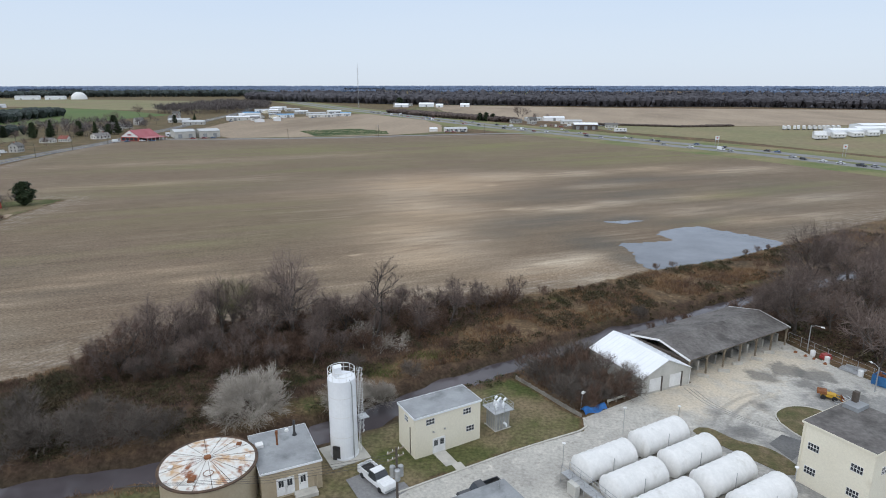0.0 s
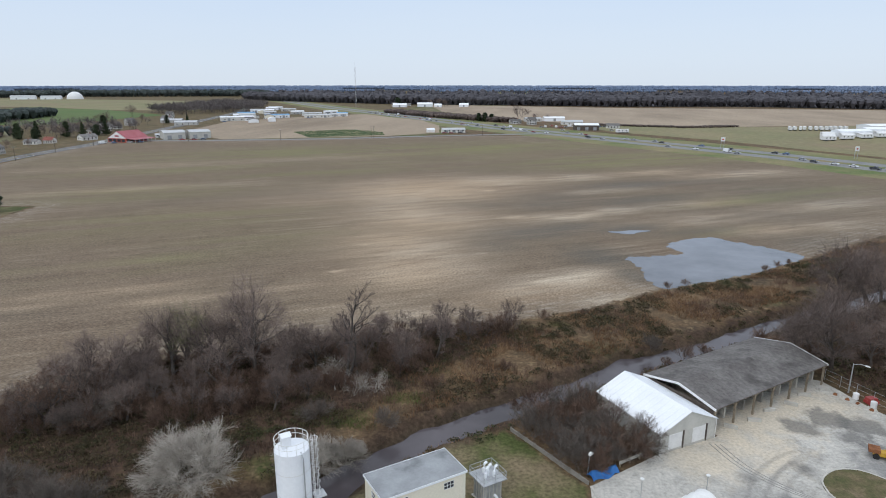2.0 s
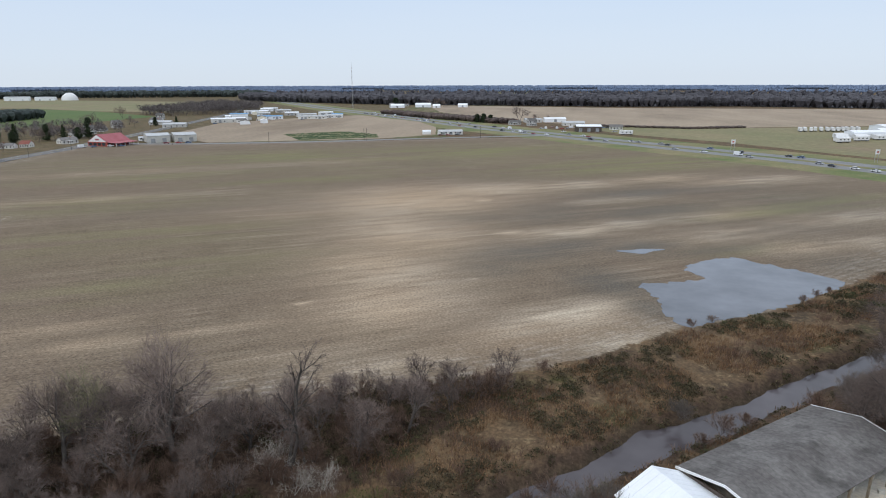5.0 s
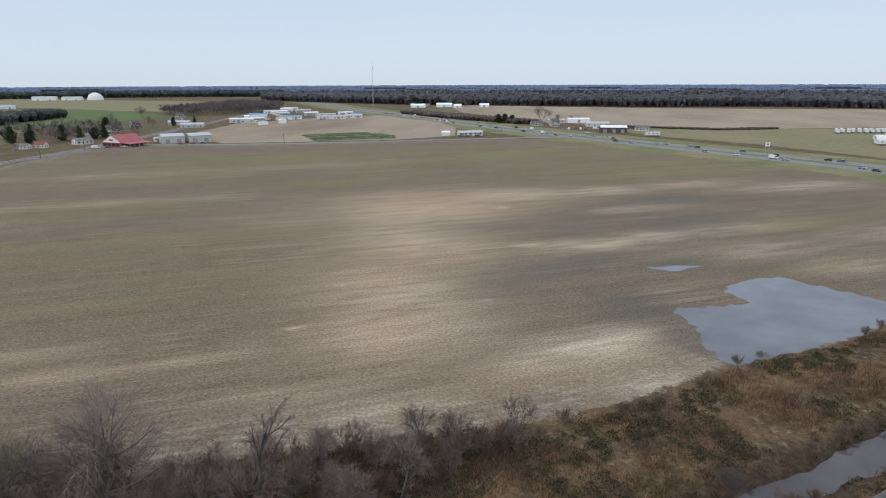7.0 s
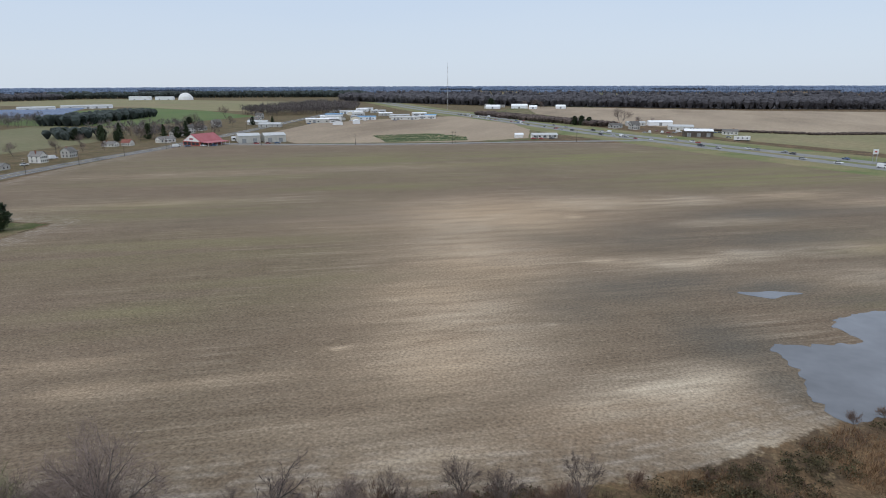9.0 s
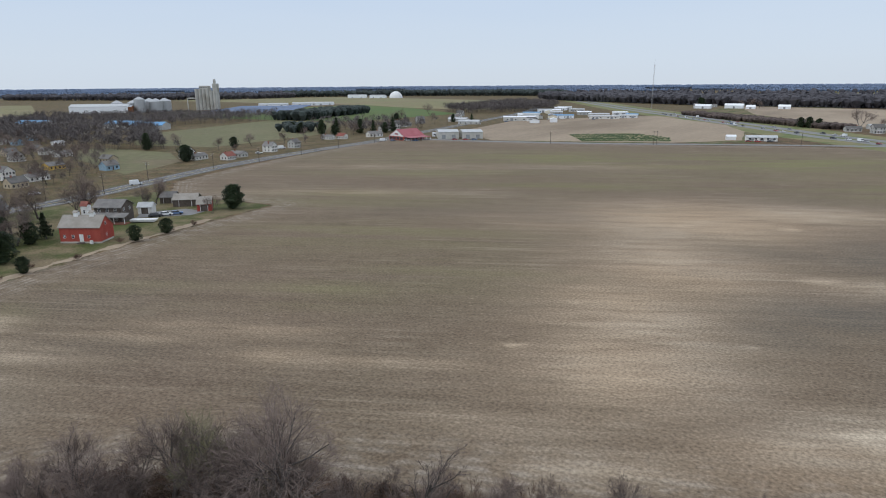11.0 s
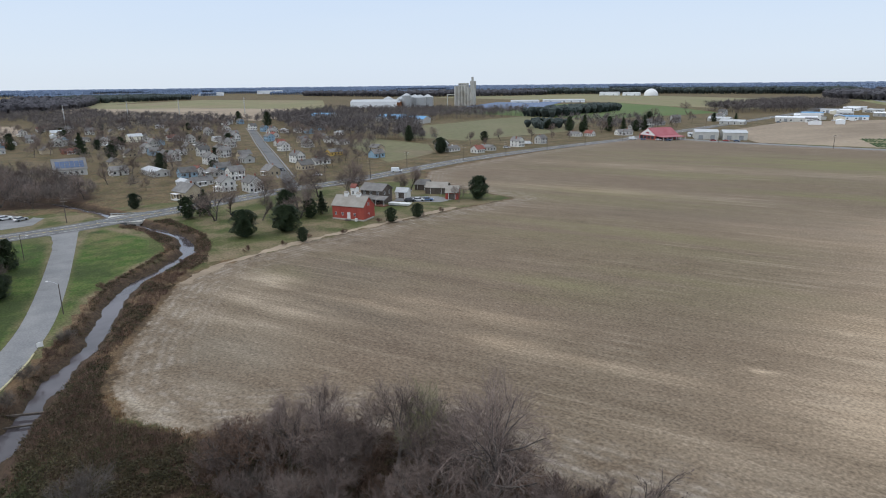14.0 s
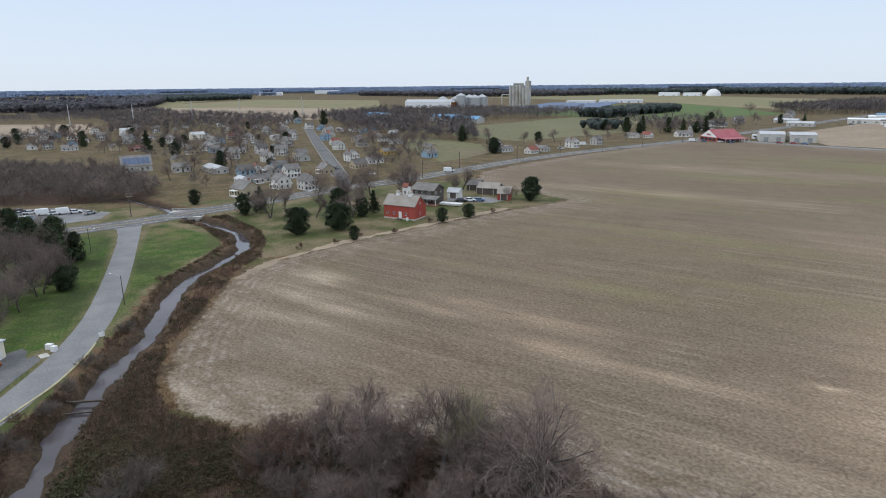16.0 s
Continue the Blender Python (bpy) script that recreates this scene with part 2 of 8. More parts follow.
def yard_material():
    """Dusty concrete and gravel: grey wear, tan dust, and damp patches that fade out at their rims."""
    m, nodes, links, p = material("yard_concrete", 0.92)
    v = nodes.new("ShaderNodeNewGeometry").outputs["Position"]
    col = mixer(nodes, links, grain(nodes, links, v, 0.07, 0.36, 0.64, 6), (0.36, 0.345, 0.315), (0.50, 0.48, 0.435))
    col = mixer(nodes, links, grain(nodes, links, v, 0.16, 0.55, 0.70, 7, (0, 0.6)), col, (0.25, 0.238, 0.215))
    col = mixer(nodes, links, grain(nodes, links, v, 0.5, 0.56, 0.70, 6, (0, 0.6)), col, (0.62, 0.59, 0.53))
    col = mixer(nodes, links, grain(nodes, links, v, 0.9, 0.56, 0.68, 7, (0, 0.6)), col, (0.25, 0.24, 0.22))

    def spot(x, y, r, soft):
        n = nodes.new("ShaderNodeVectorMath")
        n.operation = "DISTANCE"
        n.inputs[1].default_value = (x, y, 0)
        links.new(v, n.inputs[0])
        far = math_node(nodes, links, "ADD", n.outputs["Value"], grain(nodes, links, v, 0.35, 0.2, 0.8, 6, (-r * 0.9, r * 0.9)))
        f = nodes.new("ShaderNodeMapRange")
        f.inputs["From Min"].default_value, f.inputs["From Max"].default_value = r + soft, r - soft
        links.new(far, f.inputs["Value"])
        return f.outputs["Result"]
    # grey asphalt round the turning circle, tan dust before the sheds, wet hollows
    for x, y, r in ((33, 69, 6), (41, 76, 6), (48, 84, 7), (38, 62, 7), (27, 74, 3.5), (56, 72, 9), (48, 62, 9)):
        col = mixer(nodes, links, math_node(nodes, links, "MULTIPLY", spot(x, y, r, 2.0), 0.85), col, (0.225, 0.222, 0.215))
    for x, y, r in ((22, 83, 4), (33, 95, 6.0), (42, 99, 5.0), (30, 86, 4.0), (26, 90, 3.0)):
        col = mixer(nodes, links, math_node(nodes, links, "MULTIPLY", spot(x, y, r, 2.5), 0.75), col, (0.56, 0.485, 0.375))
    for x, y, r in ((41.6, 96.4, 3.0), (45.4, 94.8, 2.6), (37.2, 93.6, 2.2), (43, 92, 2.0), (29, 74.5, 1.5), (34, 83, 1.2), (26.5, 80, 1.0), (48, 88, 2.6), (16, 70, 1.6), (6, 60, 1.8)):
        col = mixer(nodes, links, math_node(nodes, links, "MULTIPLY", spot(x, y, r, 0.8), 0.75), col, (0.140, 0.136, 0.128))
    # tyre marks that sweep out of the shed
    for cx, cy, rad in ((44, 70, 18.0), (44, 70, 19.7), (52, 66, 25.0), (52, 66, 26.6)):
        n = nodes.new("ShaderNodeVectorMath")
        n.operation = "DISTANCE"
        n.inputs[1].default_value = (cx, cy, 0)
        links.new(v, n.inputs[0])
        off = math_node(nodes, links, "ABSOLUTE", math_node(nodes, links, "SUBTRACT", n.outputs["Value"], rad), 0.0)
        f = nodes.new("ShaderNodeMapRange")
        f.inputs["From Min"].default_value, f.inputs["From Max"].default_value = 0.45, 0.15
        links.new(off, f.inputs["Value"])
        col = mixer(nodes, links, math_node(nodes, links, "MULTIPLY", math_node(nodes, links, "MULTIPLY", f.outputs["Result"], spot(30, 80, 8, 4)), 0.35), col, (0.19, 0.182, 0.168))
    g = grain(nodes, links, v, 2.6, 0.25, 0.75, 6, (0.76, 1.24))
    comb = nodes.new("ShaderNodeCombineColor")
    for i in range(3):
        links.new(g, comb.inputs[i])
    links.new(mixer(nodes, links, 1.0, col, comb.outputs["Color"], "MULTIPLY"), p.inputs["Base Color"])
    bump(nodes, links, p, g, 0.3, 0.02)
    return m


M["yard"] = yard_material()
M["kerb"] = surface("kerb_concrete", (0.40, 0.385, 0.35), (0.52, 0.50, 0.45), 0.6, 6, 0.9)
M["paint_white"] = surface("road_paint", (0.62, 0.62, 0.60), (0.74, 0.74, 0.72), 1.0, 6, 0.7, relief=0)
M["paint_yellow"] = surface("yellow_paint", (0.55, 0.42, 0.10), (0.66, 0.5, 0.14), 1.0, 6, 0.7, relief=0)
M["tan_field"] = surface("stubble_field", (0.275, 0.215, 0.155), (0.345, 0.272, 0.195), 0.02, 0.3, 0.95, stretch=(1, 0.3, 1), mottle=0.25, stain=(0.215, 0.165, 0.115), stain_scale=0.008, stain_lo=0.5)
M["gold_field"] = surface("dry_grass_field", (0.225, 0.190, 0.104), (0.165, 0.168, 0.078), 0.012, 0.2, 0.95, mottle=0.25, stain=(0.225, 0.170, 0.105), stain_scale=0.006)
M["meadow"] = surface("winter_meadow", (0.165, 0.150, 0.082), (0.125, 0.130, 0.060), 0.012, 0.2, 0.95, mottle=0.25, stain=(0.178, 0.138, 0.088), stain_scale=0.012)
M["green_field"] = surface("winter_wheat", (0.075, 0.125, 0.032), (0.105, 0.135, 0.045), 0.01, 0.3, 0.95, mottle=0.25)
M["verge"] = surface("verge_grass", (0.150, 0.160, 0.062), (0.23, 0.19, 0.10), 0.03, 0.5, 0.95, stain=(0.105, 0.140, 0.042), stain_scale=0.02, stain_lo=0.46, mottle=0.25)
M["veg_rows"] = surface("vegetable_rows", (0.035, 0.07, 0.03), (0.07, 0.10, 0.05), 0.3, 1.0, 0.9, mottle=0.25)
M["cream"] = surface("cream_wall", (0.72, 0.67, 0.545), (0.76, 0.715, 0.59), 0.2, 5, 0.85, relief=0.1, stain=(0.62, 0.56, 0.44), stain_scale=0.25, stain_lo=0.62)
M["grey_roof"] = surface("grey_roof", (0.24, 0.25, 0.26), (0.32, 0.335, 0.345), 0.35, 4, 0.8, stain=(0.17, 0.18, 0.185), stain_scale=0.3)
M["white_metal"] = surface("white_metal", (0.78, 0.80, 0.83), (0.83, 0.85, 0.87), 0.25, 3, 0.45, relief=0.02, stain=(0.74, 0.75, 0.76), stain_scale=0.4, stain_lo=0.66, spec=0.5, mottle=0.04)
M["white_paint"] = surface("white_paint", (0.68, 0.68, 0.67), (0.78, 0.78, 0.77), 0.8, 5, 0.6, relief=0.1)
M["metal_wall"] = surface("grey_metal_wall", (0.46, 0.455, 0.42), (0.54, 0.53, 0.49), 0.5, 4, 0.6)
M["fabric"] = surface("white_cover", (0.68, 0.68, 0.665), (0.755, 0.75, 0.735), 0.7, 3, 0.7, relief=0.15, depth=0.05, stain=(0.58, 0.57, 0.54), stain_scale=0.6, stain_lo=0.58, stretch=(1, 1, 0.25))
M["shed_roof"] = surface("weathered_roof", (0.115, 0.105, 0.10), (0.17, 0.16, 0.152), 0.25, 2, 0.9, stain=(0.08, 0.075, 0.07), stain_scale=0.3, mottle=0.25)
M["timber"] = surface("timber", (0.20, 0.165, 0.12), (0.30, 0.25, 0.185), 0.8, 6, 0.85, mottle=0.25)
M["dark_timber"] = surface("dark_timber", (0.075, 0.06, 0.05), (0.12, 0.10, 0.085), 0.8, 6, 0.85)
M["dark_steel"] = surface("dark_steel", (0.055, 0.055, 0.058), (0.09, 0.088, 0.085), 1.0, 6, 0.5, 0.4)
M["galvanised"] = surface("galvanised_steel", (0.38, 0.39, 0.40), (0.50, 0.51, 0.52), 1.0, 6, 0.45, 0.6)
M["rust"] = surface("rust", (0.16, 0.06, 0.025), (0.26, 0.11, 0.05), 0.8, 6, 0.9, mottle=0.25)
M["glass"] = surface("window_glass", (0.025, 0.03, 0.035), (0.045, 0.05, 0.06), 0.5, 2, 0.08, relief=0, spec=0.6)
M["red_wood"] = surface("red_barn_boards", (0.31, 0.052, 0.040), (0.39, 0.085, 0.062), 0.5, 3, 0.8, stretch=(1, 1, 0.15))
M["red_roof"] = surface("red_metal_roof", (0.30, 0.065, 0.08), (0.36, 0.10, 0.115), 0.2, 2, 0.5)
M["blue_roof"] = surface("blue_roof", (0.10, 0.27, 0.48), (0.16, 0.34, 0.55), 0.1, 1, 0.5)
M["blue_paint"] = surface("blue_paint", (0.03, 0.12, 0.28), (0.05, 0.17, 0.36), 0.8, 5, 0.6, stain=(0.12, 0.08, 0.05), stain_lo=0.62)
M["shingle"] = surface("roof_shingle", (0.13, 0.125, 0.12), (0.19, 0.18, 0.17), 0.4, 3, 0.9, per_object=0.35)
M["barn_roof"] = surface("barn_roof", (0.26, 0.235, 0.205), (0.33, 0.305, 0.27), 0.4, 3, 0.85)
M["siding"] = surface("house_siding", (0.52, 0.51, 0.48), (0.60, 0.59, 0.56), 0.4, 4, 0.75, per_object=0.25)
M["brick"] = surface("brick_wall", (0.24, 0.10, 0.07), (0.30, 0.14, 0.10), 0.6, 5, 0.9)
M["tan_siding"] = surface("tan_siding", (0.40, 0.33, 0.23), (0.47, 0.40, 0.29), 0.4, 4, 0.8, per_object=0.2)
M["yellow_siding"] = surface("yellow_siding", (0.55, 0.36, 0.08), (0.62, 0.42, 0.12), 0.4, 4, 0.8)
M["silo_concrete"] = surface("silo_concrete", (0.38, 0.37, 0.345), (0.48, 0.465, 0.435), 0.06, 0.6, 0.9, stain=(0.3, 0.28, 0.24), stain_scale=0.05)
M["bark"] = surface("bark", (0.066, 0.056, 0.050), (0.124, 0.107, 0.094), 1.0, 6, 0.95, per_object=0.25, mottle=0.25)
M["town_twigs"] = surface("town_twigs", (0.112, 0.092, 0.082), (0.172, 0.142, 0.126), 0.03, 0.4, 0.95, relief=0, island=0.3)
M["turf"] = surface("worn_turf", (0.080, 0.082, 0.034), (0.150, 0.118, 0.066), 0.5, 3.0, 0.95, stain=(0.185, 0.14, 0.088), stain_scale=0.35, mottle=0.35)
M["grey_twigs"] = surface("grey_twigs", (0.110, 0.093, 0.080), (0.162, 0.138, 0.120), 0.8, 3, 0.95, relief=0, per_object=0.2)
M["twigs"] = surface("twigs", (0.146, 0.110, 0.096), (0.210, 0.163, 0.142), 0.5, 2, 0.95, relief=0, per_object=0.25)
M["green_twigs"] = surface("green_twigs", (0.135, 0.128, 0.075), (0.19, 0.18, 0.10), 0.5, 2, 0.95, relief=0, per_object=0.2)
M["pale_twigs"] = surface("pale_twigs", (0.30, 0.27, 0.235), (0.40, 0.365, 0.32), 0.8, 3, 0.95, relief=0, per_object=0.15)
M["red_twigs"] = surface("red_twigs", (0.112, 0.068, 0.050), (0.180, 0.120, 0.088), 0.4, 2, 0.95, relief=0, island=0.45)
M["dry_grass"] = surface("dry_grass", (0.130, 0.074, 0.040), (0.255, 0.160, 0.090), 0.12, 2, 0.95, relief=0, island=0.45, mottle=0.25)
M["bramble"] = surface("bramble_leaves", (0.046, 0.042, 0.019), (0.090, 0.066, 0.036), 0.1, 2, 0.8, relief=0, island=0.55, mottle=0.25, stain=(0.052, 0.062, 0.022), stain_scale=0.08)
M["grass_blades"] = surface("grass_blades", (0.075, 0.105, 0.025), (0.13, 0.13, 0.05), 0.2, 2, 0.9, relief=0, island=0.35)
M["evergreen"] = surface("evergreen_leaves", (0.016, 0.028, 0.012), (0.032, 0.046, 0.018), 0.8, 4, 0.7, relief=0, per_object=0.3)
M["pine"] = surface("pine_needles", (0.026, 0.040, 0.018), (0.046, 0.060, 0.027), 0.6, 3, 0.8, relief=0, per_object=0.3)
M["far_woods"] = surface("far_bare_woods", (0.062, 0.059, 0.067), (0.088, 0.085, 0.094), 0.004, 0.22, 0.95, relief=0, island=0.12, mottle=0.35)
# aerial haze over the farthest woods is painted in as a blue base colour
M["distance"] = surface("hazed_woods", (0.125, 0.172, 0.262), (0.160, 0.208, 0.300), 0.0012, 0.02, 0.95, relief=0, island=0.05, stretch=(1, 1, 12))
M["woods"] = surface("bare_woods", (0.098, 0.085, 0.083), (0.150, 0.130, 0.124), 0.012, 0.3, 0.95, relief=0, island=0.3)
M["hedge"] = surface("brown_hedge", (0.080, 0.062, 0.056), (0.118, 0.090, 0.078), 0.05, 0.5, 0.95, relief=0, island=0.3, mottle=0.35)
M["pine_woods"] = surface("pine_woods", (0.034, 0.044, 0.042), (0.054, 0.066, 0.060), 0.02, 0.3, 0.95, relief=0, island=0.3, mottle=0.35)
M["car_white"] = surface("white_car_paint", (0.70, 0.71, 0.72), (0.76, 0.77, 0.78), 1, 4, 0.3, relief=0, spec=0.6)
M["car_dark"] = surface("dark_car_paint", (0.03, 0.032, 0.036), (0.05, 0.052, 0.058), 1, 4, 0.3, relief=0, spec=0.6)
M["car_red"] = surface("red_car_paint", (0.30, 0.03, 0.03), (0.36, 0.05, 0.045), 1, 4, 0.3, relief=0, spec=0.6)
M["car_blue"] = surface("blue_car_paint", (0.07, 0.13, 0.26), (0.10, 0.17, 0.30), 1, 4, 0.3, relief=0, spec=0.6)
M["car_silver"] = surface("silver_car_paint", (0.36, 0.37, 0.38), (0.44, 0.45, 0.46), 1, 4, 0.3, 0.3, relief=0, spec=0.6)
M["rubber"] = surface("rubber", (0.022, 0.022, 0.023), (0.035, 0.035, 0.036), 2, 8, 0.8, relief=0)
M["tarp"] = surface("blue_tarp", (0.02, 0.11, 0.34), (0.04, 0.17, 0.44), 1.5, 5, 0.5, relief=0.4, depth=0.05)
M["solar"] = surface("solar_panel", (0.06, 0.10, 0.19), (0.09, 0.14, 0.25), 0.1, 1, 0.15, relief=0, spec=0.6)
M["yellow_paint"] = surface("machine_yellow", (0.45, 0.27, 0.03), (0.55, 0.34, 0.05), 1, 5, 0.5)


def rusty_top():
    """White-painted steel roof plates with rust runs spreading out from the middle."""
    m, nodes, links, p = material("rusty_tank_top", 0.75)
    v = nodes.new("ShaderNodeTexCoord").outputs["Object"]
    base = mixer(nodes, links, grain(nodes, links, v, 0.6, 0.35, 0.65), (0.62, 0.61, 0.57), (0.74, 0.735, 0.71))
    base = mixer(nodes, links, grain(nodes, links, v, 0.55, 0.50, 0.64, 6), base, (0.50, 0.33, 0.19))
    base = mixer(nodes, links, grain(nodes, links, v, 0.42, 0.565, 0.65, 6), base, (0.24, 0.085, 0.036))
    flow = nodes.new("ShaderNodeTexGradient")
    flow.gradient_type = "RADIAL"
    links.new(v, flow.inputs["Vector"])
    runs = nodes.new("ShaderNodeTexNoise")
    runs.noise_dimensions = "1D"
    runs.inputs["Scale"].default_value, runs.inputs["Detail"].default_value = 38.0, 5
    links.new(flow.outputs["Fac"], runs.inputs["W"])
    wedge = nodes.new("ShaderNodeMapRange")
    wedge.inputs["From Min"].default_value, wedge.inputs["From Max"].default_value = 0.57, 0.68
    wedge.inputs["To Max"].default_value = 0.8
    links.new(runs.outputs["Fac"], wedge.inputs["Value"])
    base = mixer(nodes, links, math_node(nodes, links, "MULTIPLY", wedge.outputs["Result"], grain(nodes, links, v, 0.5, 0.4, 0.6, 5)), base, (0.30, 0.12, 0.05))
    links.new(base, p.inputs["Base Color"])
    bump(nodes, links, p, grain(nodes, links, v, 3, 0.3, 0.7), 0.2, 0.02)
    return m


M["rusty_top"] = rusty_top()
M["kerb_yellow"] = surface("faded_yellow_kerb", (0.40, 0.35, 0.20), (0.50, 0.45, 0.29), 0.8, 5, 0.85, mottle=0.15)
M["old_rust"] = surface("old_rust", (0.075, 0.055, 0.045), (0.14, 0.09, 0.06), 0.8, 6, 0.9, mottle=0.2)
M["grey_timber"] = surface("weathered_timber", (0.20, 0.185, 0.16), (0.29, 0.27, 0.24), 0.8, 6, 0.9, mottle=0.2)

# ---- building blocks ----
class Shape:
    """Collects plain faces for one mesh."""

    def __init__(self):
        self.v, self.f = [], []

    def add(self, verts, faces):
        n = len(self.v)
        self.v.extend(verts)
        self.f.extend(tuple(i + n for i in f) for f in faces)
        return self

    def box(self, x0, y0, z0, x1, y1, z1):
        return self.add([(x, y, z) for z in (z0, z1) for y in (y0, y1) for x in (x0, x1)],
                        [(0, 2, 3, 1), (4, 5, 7, 6), (0, 1, 5, 4), (2, 6, 7, 3), (0, 4, 6, 2), (1, 3, 7, 5)])

    def tube(self, path, radii, sides=6, caps=True):
        path = [Vector(p) for p in path]
        vs, fs = [], []
        for i, p in enumerate(path):
            d = (path[min(i + 1, len(path) - 1)] - path[max(i - 1, 0)]).normalized()
            a = d.cross(Vector((0, 0, 1)) if abs(d.z) < 0.9 else Vector((1, 0, 0))).normalized()
            b = d.cross(a)
            r = radii[i] if isinstance(radii, (list, tuple)) else radii
            for k in range(sides):
                t = 2 * math.pi * k / sides
                q = p + (a * math.cos(t) + b * math.sin(t)) * r
                vs.append((q.x, q.y, q.z))
        for i in range(len(path) - 1):
            for k in range(sides):
                j = (k + 1) % sides
                fs.append((i * sides + k, i * sides + j, (i + 1) * sides + j, (i + 1) * sides + k))
        if caps:
            fs.append(tuple(range(sides)))
            fs.append(tuple(reversed(range((len(path) - 1) * sides, len(path) * sides))))
        return self.add(vs, fs)

    def gable(self, x0, y0, x1, y1, z, rise, along="x"):
        """The triangular prism of a loft: the ridge runs along x or y."""
        if along == "x":
            ym = (y0 + y1) / 2
            v = [(x0, y0, z), (x1, y0, z), (x1, y1, z), (x0, y1, z), (x0, ym, z + rise), (x1, ym, z + rise)]
            return self.add(v, [(0, 3, 2, 1), (0, 1, 5, 4), (2, 3, 4, 5), (0, 4, 3), (1, 2, 5)])
        xm = (x0 + x1) / 2
        v = [(x0, y0, z), (x1, y0, z), (x1, y1, z), (x0, y1, z), (xm, y0, z + rise), (xm, y1, z + rise)]
        return self.add(v, [(0, 3, 2, 1), (3, 0, 4, 5), (1, 2, 5, 4), (0, 1, 4), (2, 3, 5)])

    def slope(self, x0, y0, x1, y1, z, rise, thick, over, along="x"):
        """A gabled roof skin of some thickness, with eaves of width over."""
        if along == "y":
            s = Shape().slope(y0, x0, y1, x1, z, rise, thick, over)
            return self.add([(b, a, c) for a, b, c in s.v], [tuple(reversed(f)) for f in s.f])
        ym, h = (y0 + y1) / 2, (y1 - y0) / 2
        drop = rise * over / h
        prof = [(y0 - over, z - drop), (ym, z + rise), (y1 + over, z - drop)]
        v = [(x, y, zz + dz) for x in (x0 - over, x1 + over) for dz in (0.01, thick) for y, zz in prof]
        return self.add(v, [(0, 1, 7, 6), (1, 2, 8, 7), (3, 9, 10, 4), (4, 10, 11, 5), (0, 3, 4, 1), (1, 4, 5, 2),
                            (6, 7, 10, 9), (7, 8, 11, 10), (0, 6, 9, 3), (2, 5, 11, 8)])

    def moved(self, m):
        s = Shape()
        s.v, s.f = [tuple(m @ Vector(p)) for p in self.v], list(self.f)
        return s

    def join(self, other, m=None):
        o = other.moved(m) if m else other
        return self.add(o.v, o.f)

    def mesh(self, name, mat, smooth=False):
        me = bpy.data.meshes.new(name)
        me.from_pydata(self.v, [], self.f)
        me.materials.append(mat)
        if smooth:
            me.polygons.foreach_set("use_smooth", [True] * len(me.polygons))
        me.update()
        return me


def part(name, shape, mat, parent, label="", smooth=False):
    ob = new(name, shape.mesh(name, mat, smooth) if isinstance(shape, Shape) else shape)
    ob.parent = parent
    if label:
        ob["label"] = label
    return ob


def thing(name, x, y, z=0.0, turn=0.0, label="", category="", group="", kind=""):
    ob = new(name)
    ob.empty_display_size = 0.5
    ob.matrix_basis = pose(x, y, z, 0, 0, turn)
    return tagged(ob, label, category, group, kind)


def alone(name, shape, mat, label="", category="", group="", kind="", m=None, smooth=False):
    ob = new(name, shape.mesh(name, mat, smooth))
    if m:
        ob.matrix_basis = m
    return tagged(ob, label, category, group, kind)


def spline(points, step=4.0):
    """A smooth run of points through the given ones."""
    p = [Vector((*q, 0)) if len(q) == 2 else Vector(q) for q in points]
    out = []
    for i in range(len(p) - 1):
        a, b, c, d = p[max(i - 1, 0)], p[i], p[i + 1], p[min(i + 2, len(p) - 1)]
        n = max(1, int((c - b).length / step))
        for k in range(n):
            t = k / n
            out.append(0.5 * (2 * b + (c - a) * t + (2 * a - 5 * b + 4 * c - d) * t * t + (3 * b - a - 3 * c + d) * t ** 3))
    out.append(p[-1])
    return out


def ribbon(points, half, z, thick=0.0, offset=0.0, step=4.0):
    """A strip of even width along a line; thick gives it sides."""
    s, line = Shape(), spline(points, step)
    left, right = [], []
    for i, p in enumerate(line):
        d = line[min(i + 1, len(line) - 1)] - line[max(i - 1, 0)]
        n = Vector((-d.y, d.x, 0)).normalized()
        left.append(p + n * (offset + half))
        right.append(p + n * (offset - half))
    n = len(line)
    s.v = [(q.x, q.y, z) for q in left] + [(q.x, q.y, z) for q in right]
    s.f = [(i + 1, i, n + i, n + i + 1) for i in range(n - 1)]
    if thick:
        s.v += [(x, y, z - thick) for x, y, _ in s.v]
        s.f += [(i, i + 1, 2 * n + i + 1, 2 * n + i) for i in range(n - 1)]
        s.f += [(n + i + 1, n + i, 3 * n + i, 3 * n + i + 1) for i in range(n - 1)]
        s.f += [(n, 0, 2 * n, 3 * n), (n - 1, 2 * n - 1, 4 * n - 1, 3 * n - 1)]
    return s


